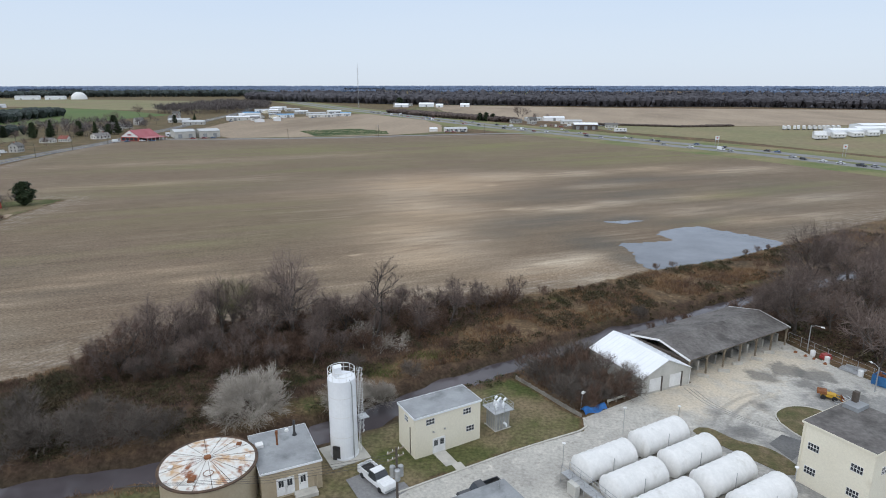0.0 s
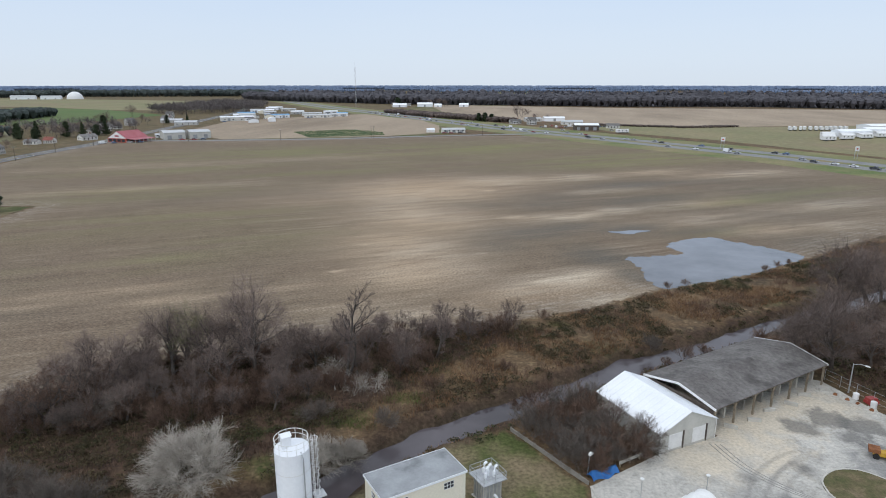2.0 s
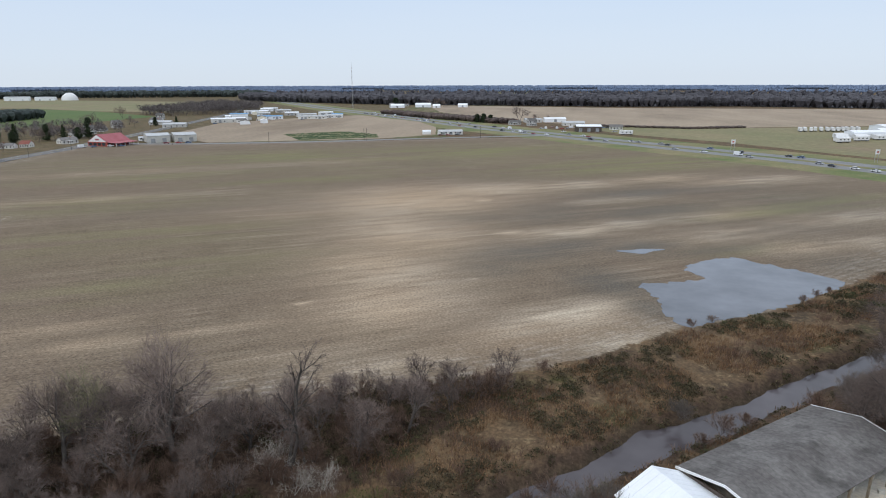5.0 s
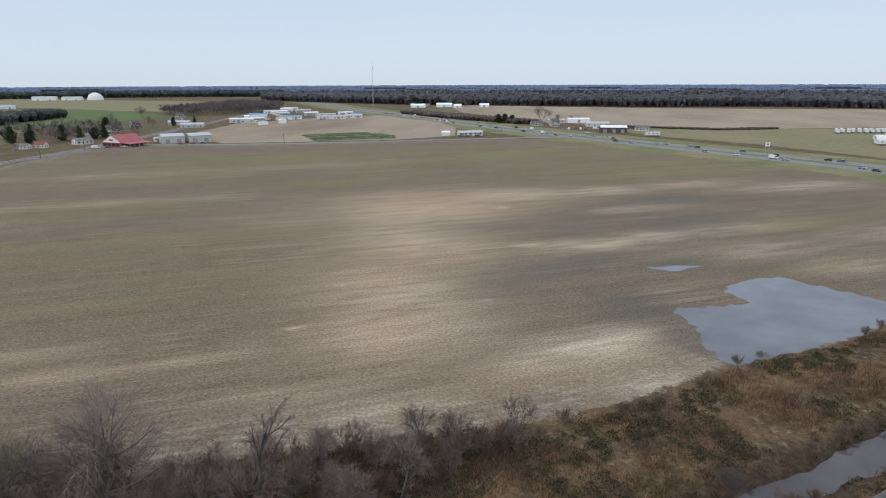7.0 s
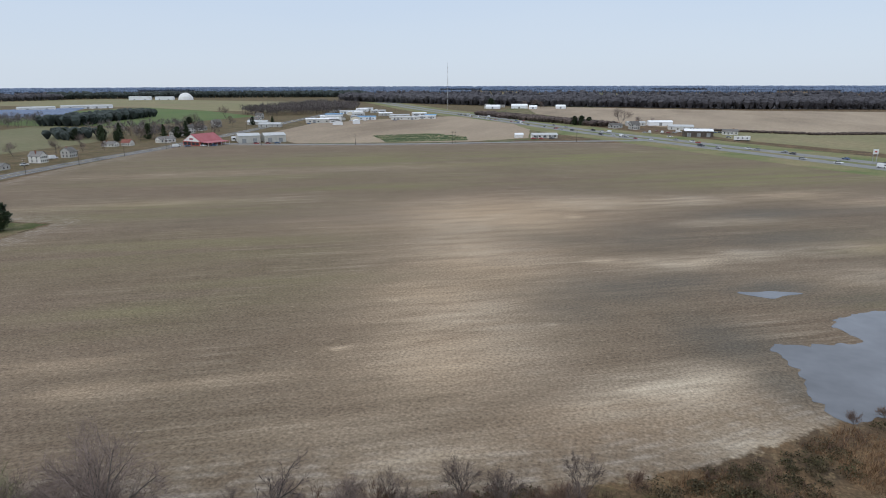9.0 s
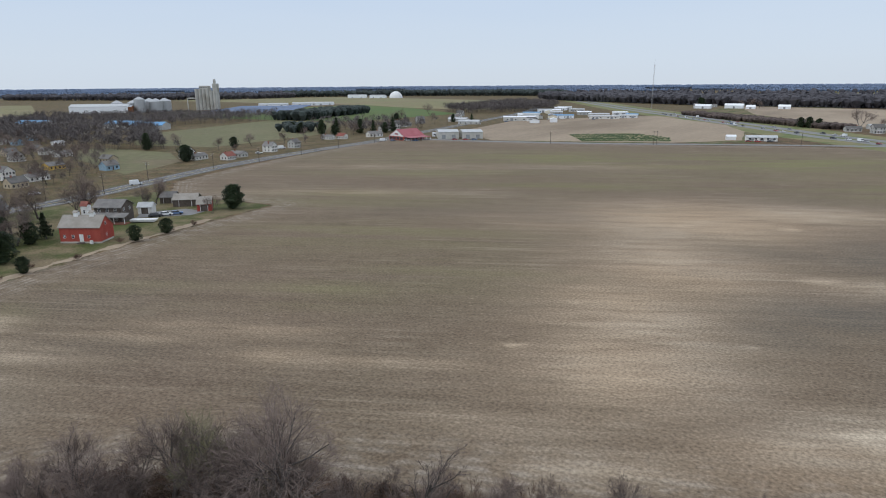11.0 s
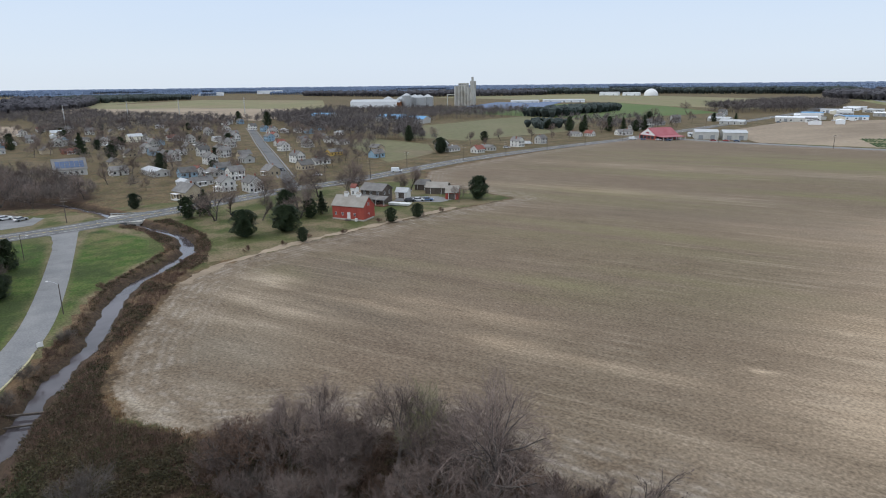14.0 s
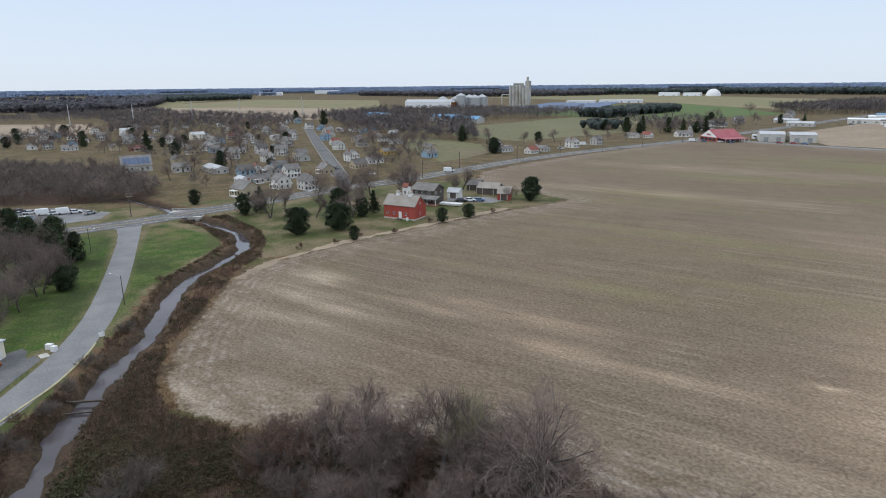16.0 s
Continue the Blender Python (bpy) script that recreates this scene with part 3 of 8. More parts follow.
def sheet(points, z, rough=0.0, step=5.0, closed_spline=False, thick=0.0, busy=0.21):
    """A flat patch with a slightly uneven outline."""
    pts = [Vector((*p, 0)) for p in points]
    if closed_spline:
        ring = spline([pts[-1], *pts, pts[0], pts[1]], step)
        n0 = int(max(1, (pts[0] - pts[-1]).length / step))
        n1 = int(max(1, (pts[1] - pts[0]).length / step))
        ring = ring[n0:-n1 - 1]
    else:
        ring = []
        for a, b in zip(pts, pts[1:] + pts[:1]):
            n = max(1, int((b - a).length / step))
            ring += [a.lerp(b, k / n) for k in range(n)]
    if rough:
        ring = [p + Vector((noise.noise(p * busy), noise.noise(p * busy + Vector((9, 9, 9))), 0)) * rough for p in ring]
    s, n = Shape(), len(ring)
    s.v = [(p.x, p.y, z) for p in ring]
    s.f = [tuple(range(n))]
    area = sum(a.x * b.y - b.x * a.y for a, b in zip(ring, ring[1:] + ring[:1]))
    if area < 0:
        s.f = [tuple(reversed(range(n)))]
    if thick:
        s.v += [(p.x, p.y, z - thick) for p in ring]
        s.f += [(i, i + n, (i + 1) % n + n, (i + 1) % n) if area > 0 else (i, (i + 1) % n, (i + 1) % n + n, i + n) for i in range(n)]
    return s


def inside(points, x, y):
    hit = False
    for (ax, ay), (bx, by) in zip(points, points[1:] + points[:1]):
        if (ay > y) != (by > y) and x < (bx - ax) * (y - ay) / (by - ay) + ax:
            hit = not hit
    return hit


def away(line, x, y):
    """Distance from arrays x, y to a line of points."""
    best = np.full(np.shape(x), 1e9)
    for (ax, ay), (bx, by) in zip(line, line[1:]):
        dx, dy = bx - ax, by - ay
        t = np.clip(((x - ax) * dx + (y - ay) * dy) / (dx * dx + dy * dy), 0, 1)
        best = np.minimum(best, np.hypot(x - ax - t * dx, y - ay - t * dy))
    return best


def signed(points, x, y):
    """Distance to the outline of an area, positive inside."""
    ring = points + points[:1]
    inn = np.zeros(np.shape(x), bool)
    for (ax, ay), (bx, by) in zip(ring, ring[1:]):
        if ay == by:
            continue
        cross = ((ay > y) != (by > y)) & (x < (bx - ax) * (y - ay) / (by - ay) + ax)
        inn ^= cross
    d = away(ring, x, y)
    return np.where(inn, d, -d)


# ---- plan ----
CREEK = [(150, 215), (105, 182), (62, 147), (41.5, 131), (28.8, 120.5), (17.6, 112.2), (5.5, 101.4), (-8, 89), (-14, 83.5), (-20.5, 75.5),
         (-25.5, 69.5), (-34, 61.5), (-46.5, 54.5), (-54.5, 50.5), (-63, 47.5), (-74, 47.6), (-82, 49.0), (-93, 51.3), (-102, 54.3), (-111.5, 57.3), (-123, 62.8),
         (-145, 68.2), (-160.5, 74), (-168, 80.5), (-182.5, 90), (-201, 92.2), (-217.5, 87.4), (-231, 81.5), (-250, 77), (-290, 60), (-330, 30)]
FIELD = [(-195, 216), (-189.4, 184.5), (-179, 143.8), (-172.5, 120.7), (-165, 102), (-157.9, 89), (-150, 82), (-137.3, 76.7), (-117.4, 68.4), (-99.6, 64.6),
         (-89, 66.2), (-80.7, 72.6), (-77, 80), (-72, 90), (-60, 100), (-36, 112), (-10, 124), (1, 129.5), (13, 138.5), (27, 151.5), (48, 164.8),
         (71, 186), (99, 213), (150, 258), (215, 345), (186, 380), (148, 412), (94.5, 484), (37.5, 556), (5, 583), (-17, 580), (-55, 575), (-88, 560), (-181, 519),
         (-268, 490), (-350, 476), (-352, 455), (-338, 400), (-322, 335), (-302, 272), (-282, 226), (-250, 205), (-215, 212)]
BELT = [(-76, 76), (-73, 84), (-69, 92), (-58, 100), (-36, 110), (-10, 123), (-4, 121), (-12, 112), (-22, 97), (-31, 90), (-42, 81), (-58, 76), (-68, 70)]
EAST = [(36, 121), (46, 112), (53, 103), (60, 95), (95, 78), (130, 110), (125, 185), (104, 174), (72, 147), (55, 135)]
SCRUB = [(-100, 60), (-88, 64.5), (-79, 71.5), (-76, 82), (-70, 93), (-58, 102), (-35, 113), (-10, 124.5), (-3, 117), (-14, 104), (-22, 91), (-30, 77), (-46, 61), (-60, 52), (-80, 52)]
NEAR_WOODS = [(-274, 62), (-290, 74), (-320, 72), (-352, 60), (-378, 42), (-398, 22), (-420, -10), (-430, -60), (-320, -50), (-292, 10)]
LAWN = [(-60, 40), (-48, 50), (-36, 57.5), (-28, 64.5), (-20, 71), (-14, 79.5), (-8.1, 84), (-3.0, 86), (7.3, 75), (7.4, 71.4), (-1.8, 65),
        (-9.7, 58.7), (-14.9, 54), (-20, 48), (-40, 35)]
GREEN_W = [(-204, 83), (-227, 72), (-223, 66), (-188, 61.5), (-150, 58.6), (-130, 55.6), (-130, 58), (-150, 63.2), (-161, 68.5), (-180, 81.5)]
GREEN_W2 = [(-212, 57), (-178, 56), (-146, 53), (-127, 50), (-118, 42), (-125, 20), (-170, 15), (-205, 30), (-222, 46)]
MAIN = [(-206, -60), (-216, 0), (-228, 42), (-233.5, 64.6), (-240, 79.6), (-247, 98.4), (-257.5, 122.7), (-268, 148), (-274, 174), (-290, 214), (-311, 265), (-325, 313), (-338, 370), (-350, 442), (-364, 490),
        (-380, 553), (-424, 710), (-514, 1003), (-640, 1280)]
ENTRY = [(-60, 18), (-85, 33), (-101, 43.2), (-112, 48), (-121, 51), (-138, 54.7), (-164.5, 57.5), (-195, 59.7), (-231, 62)]
YARD = [(-20, 48), (-14.9, 54), (-9.6, 58.5), (-1.8, 65), (7.4, 71.4), (7.5, 75), (16.1, 82.9), (25, 89.2), (20, 97), (34, 113), (45.5, 109), (50, 99.5), (56, 92), (72, 80), (90, 40), (60, 10), (-5, 5), (-30, 30)]
PALE = [(5, 155, 11, 6, 1.0), (-2, 149, 12, 4, .8), (10, 161, 12, 5, .8), (-32, 157, 16, 14, .75), (-38, 181, 18, 26, .65), (-44, 222, 22, 34, .62), (-55, 272, 32, 28, .75), (-30, 305, 34, 16, .65),
        (8, 231, 20, 7, .75), (26, 245, 14, 7, .6), (-11, 227, 6, 3, .8), (14, 328, 20, 9, .75), (53, 352, 30, 8, .6), (100, 355, 36, 10, .65), (26, 291, 20, 5, .6), (58, 236, 30, 9, .55), (72, 222, 16, 7, .5), (55, 262, 30, 7, .45),
        (-80, 127, 12, 3, .55), (-62, 137, 14, 2.5, .45), (-38, 130, 12, 3, .45), (-26, 127, 10, 4, .5), (16, 144, 9, 4, .6), (24, 149, 6, 3, .55), (-142, 101, 7, 4, 1.0), (-131, 95, 12, 4, .6), (-119, 100, 12, 4, .5), (-89, 80, 8, 3, .3), (-96, 66.5, 9, 2, .45), (-86, 70.5, 7, 2, .4), (-105, 86, 10, 5, .4),
        (-51, 153.5, 2.4, 1.1, 1.0), (-25, 283, 5, 2.4, 1.0), (-52, 180.5, 2, 1, .9), (-17, 177, 2.6, 1.1, .8), (-110, 116, 16, 3, .35), (-100, 128, 22, 4, .35), (-190, 255, 60, 8, .3), (-230, 330, 60, 12, .28), (-150, 380, 60, 10, .25), (105, 268, 40, 9, .5), (95, 232, 20, 6, .5), (-25, 200, 20, 14, .35), (-62, 300, 40, 16, .4), (-120, 88, 20, 3, .4)]
TAN = [(-30, 157, 22, 18, .34), (-40, 186, 26, 30, .34), (-46, 228, 28, 36, .42), (-56, 276, 40, 30, .75), (-32, 304, 34, 16, .6), (-90, 255, 40, 24, .3), (0, 145, 24, 8, .4)]
DAMP = [(-104, 85, 12, 8, .3), (-6, 203, 22, 11, .72), (-14, 187, 12, 9, .55), (2, 255, 22, 12, .5), (6, 213, 18, 8, .7), (16, 178, 10, 14, .8), (23, 163, 6, 8, .8), (40, 308, 30, 10, .75), (62, 318, 24, 8, .55), (40, 270, 34, 10, .6), (28, 216, 14, 7, .8), (50, 216, 20, 6, .5), (78, 205, 18, 10, .4), (-20, 250, 22, 10, .35), (0, 268, 24, 12, .45), (29, 150, 3, 5, .6), (80, 330, 26, 8, .5), (75, 245, 34, 16, .4), (100, 300, 40, 30, .35), (-120, 250, 50, 18, .2), (-110, 110, 18, 6, .25), (-140, 120, 16, 12, .25)]
GREEN = [(-48, 461, 110, 36, 1.0), (51, 411, 80, 32, 1.0), (-150, 430, 140, 40, .8), (82, 277, 30, 7, .8), (52, 213, 18, 4, .8), (-198, 320, 70, 16, .6), (-107, 329, 60, 9, .75), (-103, 156, 20, 12, .45), (-130, 200, 50, 20, .5), (-170, 250, 60, 20, .5), (-240, 380, 80, 40, .5), (110, 300, 40, 14, .6), (-85, 180, 30, 16, .35), (-75, 380, 110, 20, .4), (-148, 110, 10, 14, .3), (-135, 130, 20, 10, .35)]


def ticks(lo, hi, step, far, rate):
    a = list(np.arange(lo, hi + step / 2, step))
    d, left, right = step, [lo], [a[-1]]
    while right[-1] < far:
        d *= rate
        right.append(right[-1] + d)
        left.append(left[-1] - d)
    return np.array(left[:0:-1] + a + right[1:])


def spots(rows, x, y):
    c, s = math.cos(ROWS), math.sin(ROWS)
    out = np.zeros(np.shape(x))
    for px, py, rx, ry, k in rows:
        u, v = (x - px) * c + (y - py) * s, -(x - px) * s + (y - py) * c
        out = np.maximum(out, k * np.exp(-((u / rx) ** 2 + (v / ry) ** 2)))
    return out


def build_ground():
    xs, ys = ticks(-250, 112, 1.6, 6500, 1.06), ticks(30, 225, 1.6, 6500, 1.06)
    gx, gy = np.meshgrid(xs, ys)
    x, y = gx.ravel(), gy.ravel()
    d = away(CREEK, x, y)
    wob = np.array([noise.noise(Vector((a * 0.11, b * 0.11, 0))) for a, b in zip(x, y)])
    nib = np.array([noise.noise(Vector((a * 0.31, b * 0.31, 4))) for a, b in zip(x, y)])
    d2 = d + wob * 1.2 + nib * 1.0
    cut = np.clip((np.where(x < -75, 3.7, 4.5) - d2) / 3.2, 0, 1)
    cut = cut * cut * (3 - 2 * cut)
    field = np.clip(signed(FIELD, x, y), -30, 30)
    rough = np.clip(-field / 4, 0, 1) * np.clip((30 - d) / 10, 0, 1) * np.clip(-signed(YARD, x, y) / 3, 0, 1) * np.clip((away(ENTRY, x, y) - 4) / 3, 0, 1) * np.clip((away(MAIN, x, y) - 7) / 3, 0, 1)
    z = -1.9 * cut + rough * wob * 0.25 * (1 - cut)
    me = bpy.data.meshes.new("ground")
    n, m = len(xs), len(ys)
    i = (np.arange(m - 1)[:, None] * n + np.arange(n - 1)[None, :]).ravel()
    quads = np.stack([i, i + 1, i + n + 1, i + n], 1)
    me.vertices.add(n * m)
    me.vertices.foreach_set("co", np.stack([x, y, z], 1).ravel())
    me.loops.add(quads.size)
    me.loops.foreach_set("vertex_index", quads.ravel().astype(np.int32))
    me.polygons.add(len(quads))
    me.polygons.foreach_set("loop_start", np.arange(0, quads.size, 4, dtype=np.int32))
    me.polygons.foreach_set("use_smooth", np.ones(len(quads), bool))
    me.update(calc_edges=True)
    me.materials.append(M["ground"])
    layers = {"field": field, "pale": spots(PALE, x, y), "damp": spots(DAMP, x, y), "tan": spots(TAN, x, y), "green": spots(GREEN, x, y),
              "turf": np.clip(np.maximum(signed(LAWN, x, y), np.where((x < -92) & (field < np.where(x > -166, -13.0, 0.0)) & (d > 5.0), np.where(x > -262, 6.0, 0.25), -30)), -30, 30),
              "bright": np.clip(np.maximum(signed(GREEN_W, x, y), signed(GREEN_W2, x, y)), -30, 30), "litter": np.clip(np.maximum(np.maximum(signed(SCRUB, x, y), signed(EAST, x, y)), np.maximum(signed(NEAR_WOODS, x, y), np.where(x < -92, 4.8, 6.0) - d)), -30, 30), "bank": np.clip(cut * 1.6 - 0.15, 0, 1)}
    for key, value in layers.items():
        me.attributes.new(key, "FLOAT", "POINT").data.foreach_set("value", value.astype(np.float32))
    return tagged(new("ground", me), "flat winter farmland with brown stubble, scrub and turf", "ground", kind="structure")


build_ground()
alone("creek_water", ribbon(CREEK, 5.5, -1.32), M["creek"], "dark still water of the narrow creek", "water", kind="structure")
POND = [(22.7, 179), (30, 181.5), (39, 186.3), (36, 193), (38, 198.3), (45, 204), (51.5, 207), (56, 203), (61, 199.2), (67, 194), (71, 187.5), (62, 178), (54, 170.5), (45.5, 164), (37, 158),
        (29.5, 153.3), (26.5, 156), (25.2, 161.5), (25, 170)]
alone("pond_water", sheet(POND, 0.03, 1.5, 0.6, True, busy=0.5), M["pond"], "grey flood water standing on the field", "water", kind="structure")
alone("puddle_water", sheet([(20.3, 209.2), (27, 212.2), (34.1, 213.5), (30, 210), (26.3, 207.3)], 0.03, 0.8, 0.8, True), M["pond"], "shallow puddle on the field", "water", kind="structure")

# ---- roads and yards ----
alone("road", ribbon(MAIN, 6.2, 0.06, 0.8), M["asphalt"], "grey two-lane asphalt road beside the field", "road", kind="structure")
for off in (-3.9, 3.9):
    alone("edge_line", ribbon(MAIN, 0.09, 0.068, offset=off), M["paint_white"], "worn white edge line", "road marking", kind="structure")
for off in (-0.17, 0.17):
    alone("centre_line", ribbon(MAIN, 0.07, 0.068, offset=off), M["paint_yellow"], "double yellow centre line", "road marking", kind="structure")
alone("road", ribbon(ENTRY, 2.9, 0.045, 0.05), M["old_asphalt"], "pale asphalt entrance lane", "road", kind="structure")
alone("road", sheet([(-224, 57), (-229, 50), (-236, 64), (-232, 66.2), (-226, 64.8), (-214, 63.2), (-206, 62.4), (-206, 57.3), (-214, 57.6)], 0.05, 0.2, 2), M["old_asphalt"], "asphalt junction apron", "road", kind="structure")
STREET = [(-270, 150), (-303, 157), (-400, 178), (-500, 199), (-600, 221), (-690, 240)]
for off in (-3.9, 3.9):
    alone("pavement", ribbon(STREET[1:], 0.45, 0.09, 0.1, offset=off), M["old_asphalt"], "grey concrete pavement beside the street", "pavement", kind="structure")
alone("road", ribbon(STREET, 3.0, 0.055), M["asphalt"], "straight asphalt street through the houses", "road", kind="structure")
NROAD = [(-352, 478), (-300, 485), (-266, 493), (-184, 522.5), (-120, 555), (-55, 586), (-5, 608)]
alone("road", ribbon(NROAD, 5.0, 0.05), M["old_asphalt"], "asphalt side road along the field", "road", kind="structure")
HIGHWAY = [(420, 90), (260, 285), (165, 424), (128, 470), (72, 533), (-8, 628), (-62, 690), (-146, 806), (-265, 970), (-405, 1158), (-700, 1600)]
alone("verge", ribbon(HIGHWAY, 42, 0.02), M["verge"], "grass verge and median of the highway", "verge", kind="structure")
for off in (-10.5, 10.5):
    alone("road", ribbon(HIGHWAY, 6.6, 0.06, offset=off), M["old_asphalt"], "highway carriageway", "road", kind="structure")
alone("yard", sheet(YARD, 0.05, 0.3, 3), M["yard"], "pale stained concrete and gravel yard", "yard", kind="structure")

# fields and verges further off
def patch(name, pts, mat, label, z=0.03):
    alone(name, sheet(pts, z, 2.0, 20), M[mat], label, "field", kind="structure")


patch("stubble_field", [(-272, 500), (-144, 556), (-105, 605), (-123, 702), (-160, 790), (-282, 940), (-340, 860), (-392, 730), (-350, 560)], "tan_field", "pinkish-tan stubble field between the roads")
patch("vegetable_patch", [(-246, 585), (-206, 530), (-148, 566), (-160, 600), (-207, 632)], "gold_field", "tan vegetable patch with green rows", 0.05)
patch("stubble_field", [(-264, 1361), (131, 1245), (580, 1228), (1100, 1150), (1500, 900), (800, 730), (600, 760), (378, 792), (138, 719), (20, 770), (-72, 851), (-180, 1050)], "tan_field", "wide tan field in front of the woods")
patch("rough_grass", [(60, 640), (138, 560), (190, 480), (300, 330), (700, 500), (600, 740), (378, 785), (138, 712), (20, 740)], "gold_field", "yellow-brown rough grass beside the highway", 0.025)
patch("wheat_field", [(-560, 640), (-660, 606), (-924, 573), (-1000, 700), (-985, 1094), (-760, 1000), (-560, 860)], "green_field", "bright green winter wheat")
patch("dry_field", [(-985, 1098), (-1800, 1100), (-1700, 1700), (-700, 1500), (-600, 1000), (-760, 1004)], "gold_field", "yellow-green field far off")
patch("dry_field", [(-582, 365), (-680, 610), (-560, 600), (-440, 470), (-420, 340), (-488, 316)], "meadow", "olive-brown meadow behind the houses")
patch("stubble_field", [(-962, -90), (-900, 20), (-765, 33), (-712, 28), (-690, -3), (-700, -70)], "tan_field", "small tan field behind the town", 0.05)
patch("stubble_field", [(-816, 286), (-886, 355), (-1121, 477), (-1356, 318), (-1500, 140), (-1465, 60), (-1286, 66), (-1242, 118), (-1000, 190)], "tan_field", "far tan field")
patch("dry_field", [(-1460, 132), (-1352, 322), (-1121, 482), (-1300, 560), (-1707, 710), (-2105, 460), (-1686, 128)], "gold_field", "far olive field", 0.035)
patch("dry_field", [(-1650, 140), (-2300, 390), (-3200, 200), (-2600, -200)], "gold_field", "far pale meadow", 0.04)
patch("woods_floor", [(-1440, -160), (-1325, -10), (-1510, 88), (-1756, 133), (-1930, 148), (-2800, 90), (-2800, -1000), (-2120, -900), (-1710, -500)], "far_woods", "dark leaf-strewn floor of the far woods", 0.08)
patch("woods_floor", [(-820, 1650), (-555, 1490), (-330, 1375), (-100, 1355), (130, 1315), (360, 1352), (580, 1270), (1000, 1255), (1500, 1005), (2300, 800), (2300, 1600), (900, 2700), (-900, 2700)], "far_woods", "dark leaf-strewn floor of the far woods", 0.08)
patch("dry_lot", [(-466, 254), (-330, 226), (-342, 250), (-357, 275), (-410, 300), (-490, 290)], "meadow", "bare tan lot beside the road", 0.035)

# ---- trees and undergrowth ----
rng = random.Random(7)
PATTERNS = []        # models that are copied into place and then taken away


def grow(limbs, twigs, r, p, d, length, radius, level, top, plan):
    """One limb with its wobble, then the limbs that leave it."""
    n = 6 if level == 0 else 4 if level == 1 else 3 if level == 2 else 2
    pts, rad = [p], [radius]
    for i in range(n):
        d = (d + Vector((r.gauss(0, 1), r.gauss(0, 1), r.gauss(0, 0.6))) * plan["wobble"] + Vector((0, 0, plan["rise"]))).normalized()
        pts.append(pts[-1] + d * length / n)
        rad.append(radius * (1 - 0.62 * (i + 1) / n))
    if level >= top:
        a = d.cross(Vector((r.gauss(0, 1), r.gauss(0, 1), r.gauss(0, 1)))).normalized() * radius * 1.25
        base, tip = pts[0], pts[-1]
        twigs.add([tuple(base + a), tuple(base - a), tuple(tip)], [(0, 1, 2)])
        return
    sides = (7, 5, 3, 3)[min(level, 3)] if plan["stout"] else 3
    if level == top - 1 and level > 1:
        pts, rad, n = [pts[0], pts[-1]], [rad[0], rad[-1]], 1
    (limbs if level < top - 1 else twigs).tube(pts, rad, sides, caps=False)
    count = plan["kids"][level]
    for k in range(count):
        t = plan["first"][min(level, 2)] + (1 - plan["first"][min(level, 2)]) * (k + r.random()) / count
        i = min(int(t * n), n - 1)
        at = pts[i].lerp(pts[i + 1], t * n - i)
        along = (pts[i + 1] - pts[i]).normalized()
        side = along.cross(Vector((r.gauss(0, 1), r.gauss(0, 1), r.gauss(0, 1)))).normalized()
        ang = radians(r.uniform(*plan["angle"]))
        way = along * math.cos(ang) + side * math.sin(ang)
        size = length * r.uniform(*plan["share"]) * (1.15 - 0.45 * t) * (1.25 if level + 1 >= top else 1.0)
        if plan["crown"] and level < 2:
            rx_, cz, rz_ = plan["crown"]
            for _ in range(9):
                q = at + way * size
                if (q.x * q.x + q.y * q.y) / rx_ ** 2 + ((q.z - cz) / rz_) ** 2 < r.uniform(0.85, 1.15):
                    break
                size *= 0.86
        grow(limbs, twigs, r, at, way, size, max(rad[i] * 0.55, plan["thin"]), level + 1, top, plan)


def bare_tree(seed, height, kids=(8, 6, 5, 4), angle=(28, 62), share=(0.58, 0.82), stems=1, wobble=0.13, thin=0.014, trunk=0.022, lean=0.08, first=(0.42, 0.25, 0.15), bark="bark", twig="twigs",
              label="bare grey-brown deciduous tree without leaves", name="bare_tree", rise=0.05, crown=None, stem=0):
    r = random.Random(seed)
    limbs, twigs = Shape(), Shape()
    plan = {"kids": kids, "angle": angle, "share": share, "wobble": wobble, "thin": thin, "first": first, "rise": rise, "stout": stems < 4, "stem": stem or (0.64 if stems < 4 else 0.62), "crown": crown and (crown[0] * height, crown[1] * height, crown[2] * height)}
    for s in range(stems):
        spread = lean if stems == 1 else 0.30 if stems < 4 else 0.5 if stems < 10 else 0.75
        d = Vector((r.gauss(0, spread), r.gauss(0, spread), 1)).normalized()
        grow(limbs, twigs, r, Vector((r.uniform(-.3, .3) * (stems > 1), r.uniform(-.3, .3) * (stems > 1), -0.25)), d, height * plan["stem"] * r.uniform(0.9, 1.1), height * trunk / (stems ** 0.4), 0, len(kids), plan)
    k = height / max(p[2] for p in twigs.v)
    for s in (limbs, twigs):
        s.v = [(x * k, y * k, z * k) for x, y, z in s.v]
    t = thing(name, 0, 0, 0, 0, label, "tree")
    PATTERNS.append(t)
    part("trunk", limbs, M[bark], t, smooth=True)
    part("crown", twigs, M[twig], t)
    return t


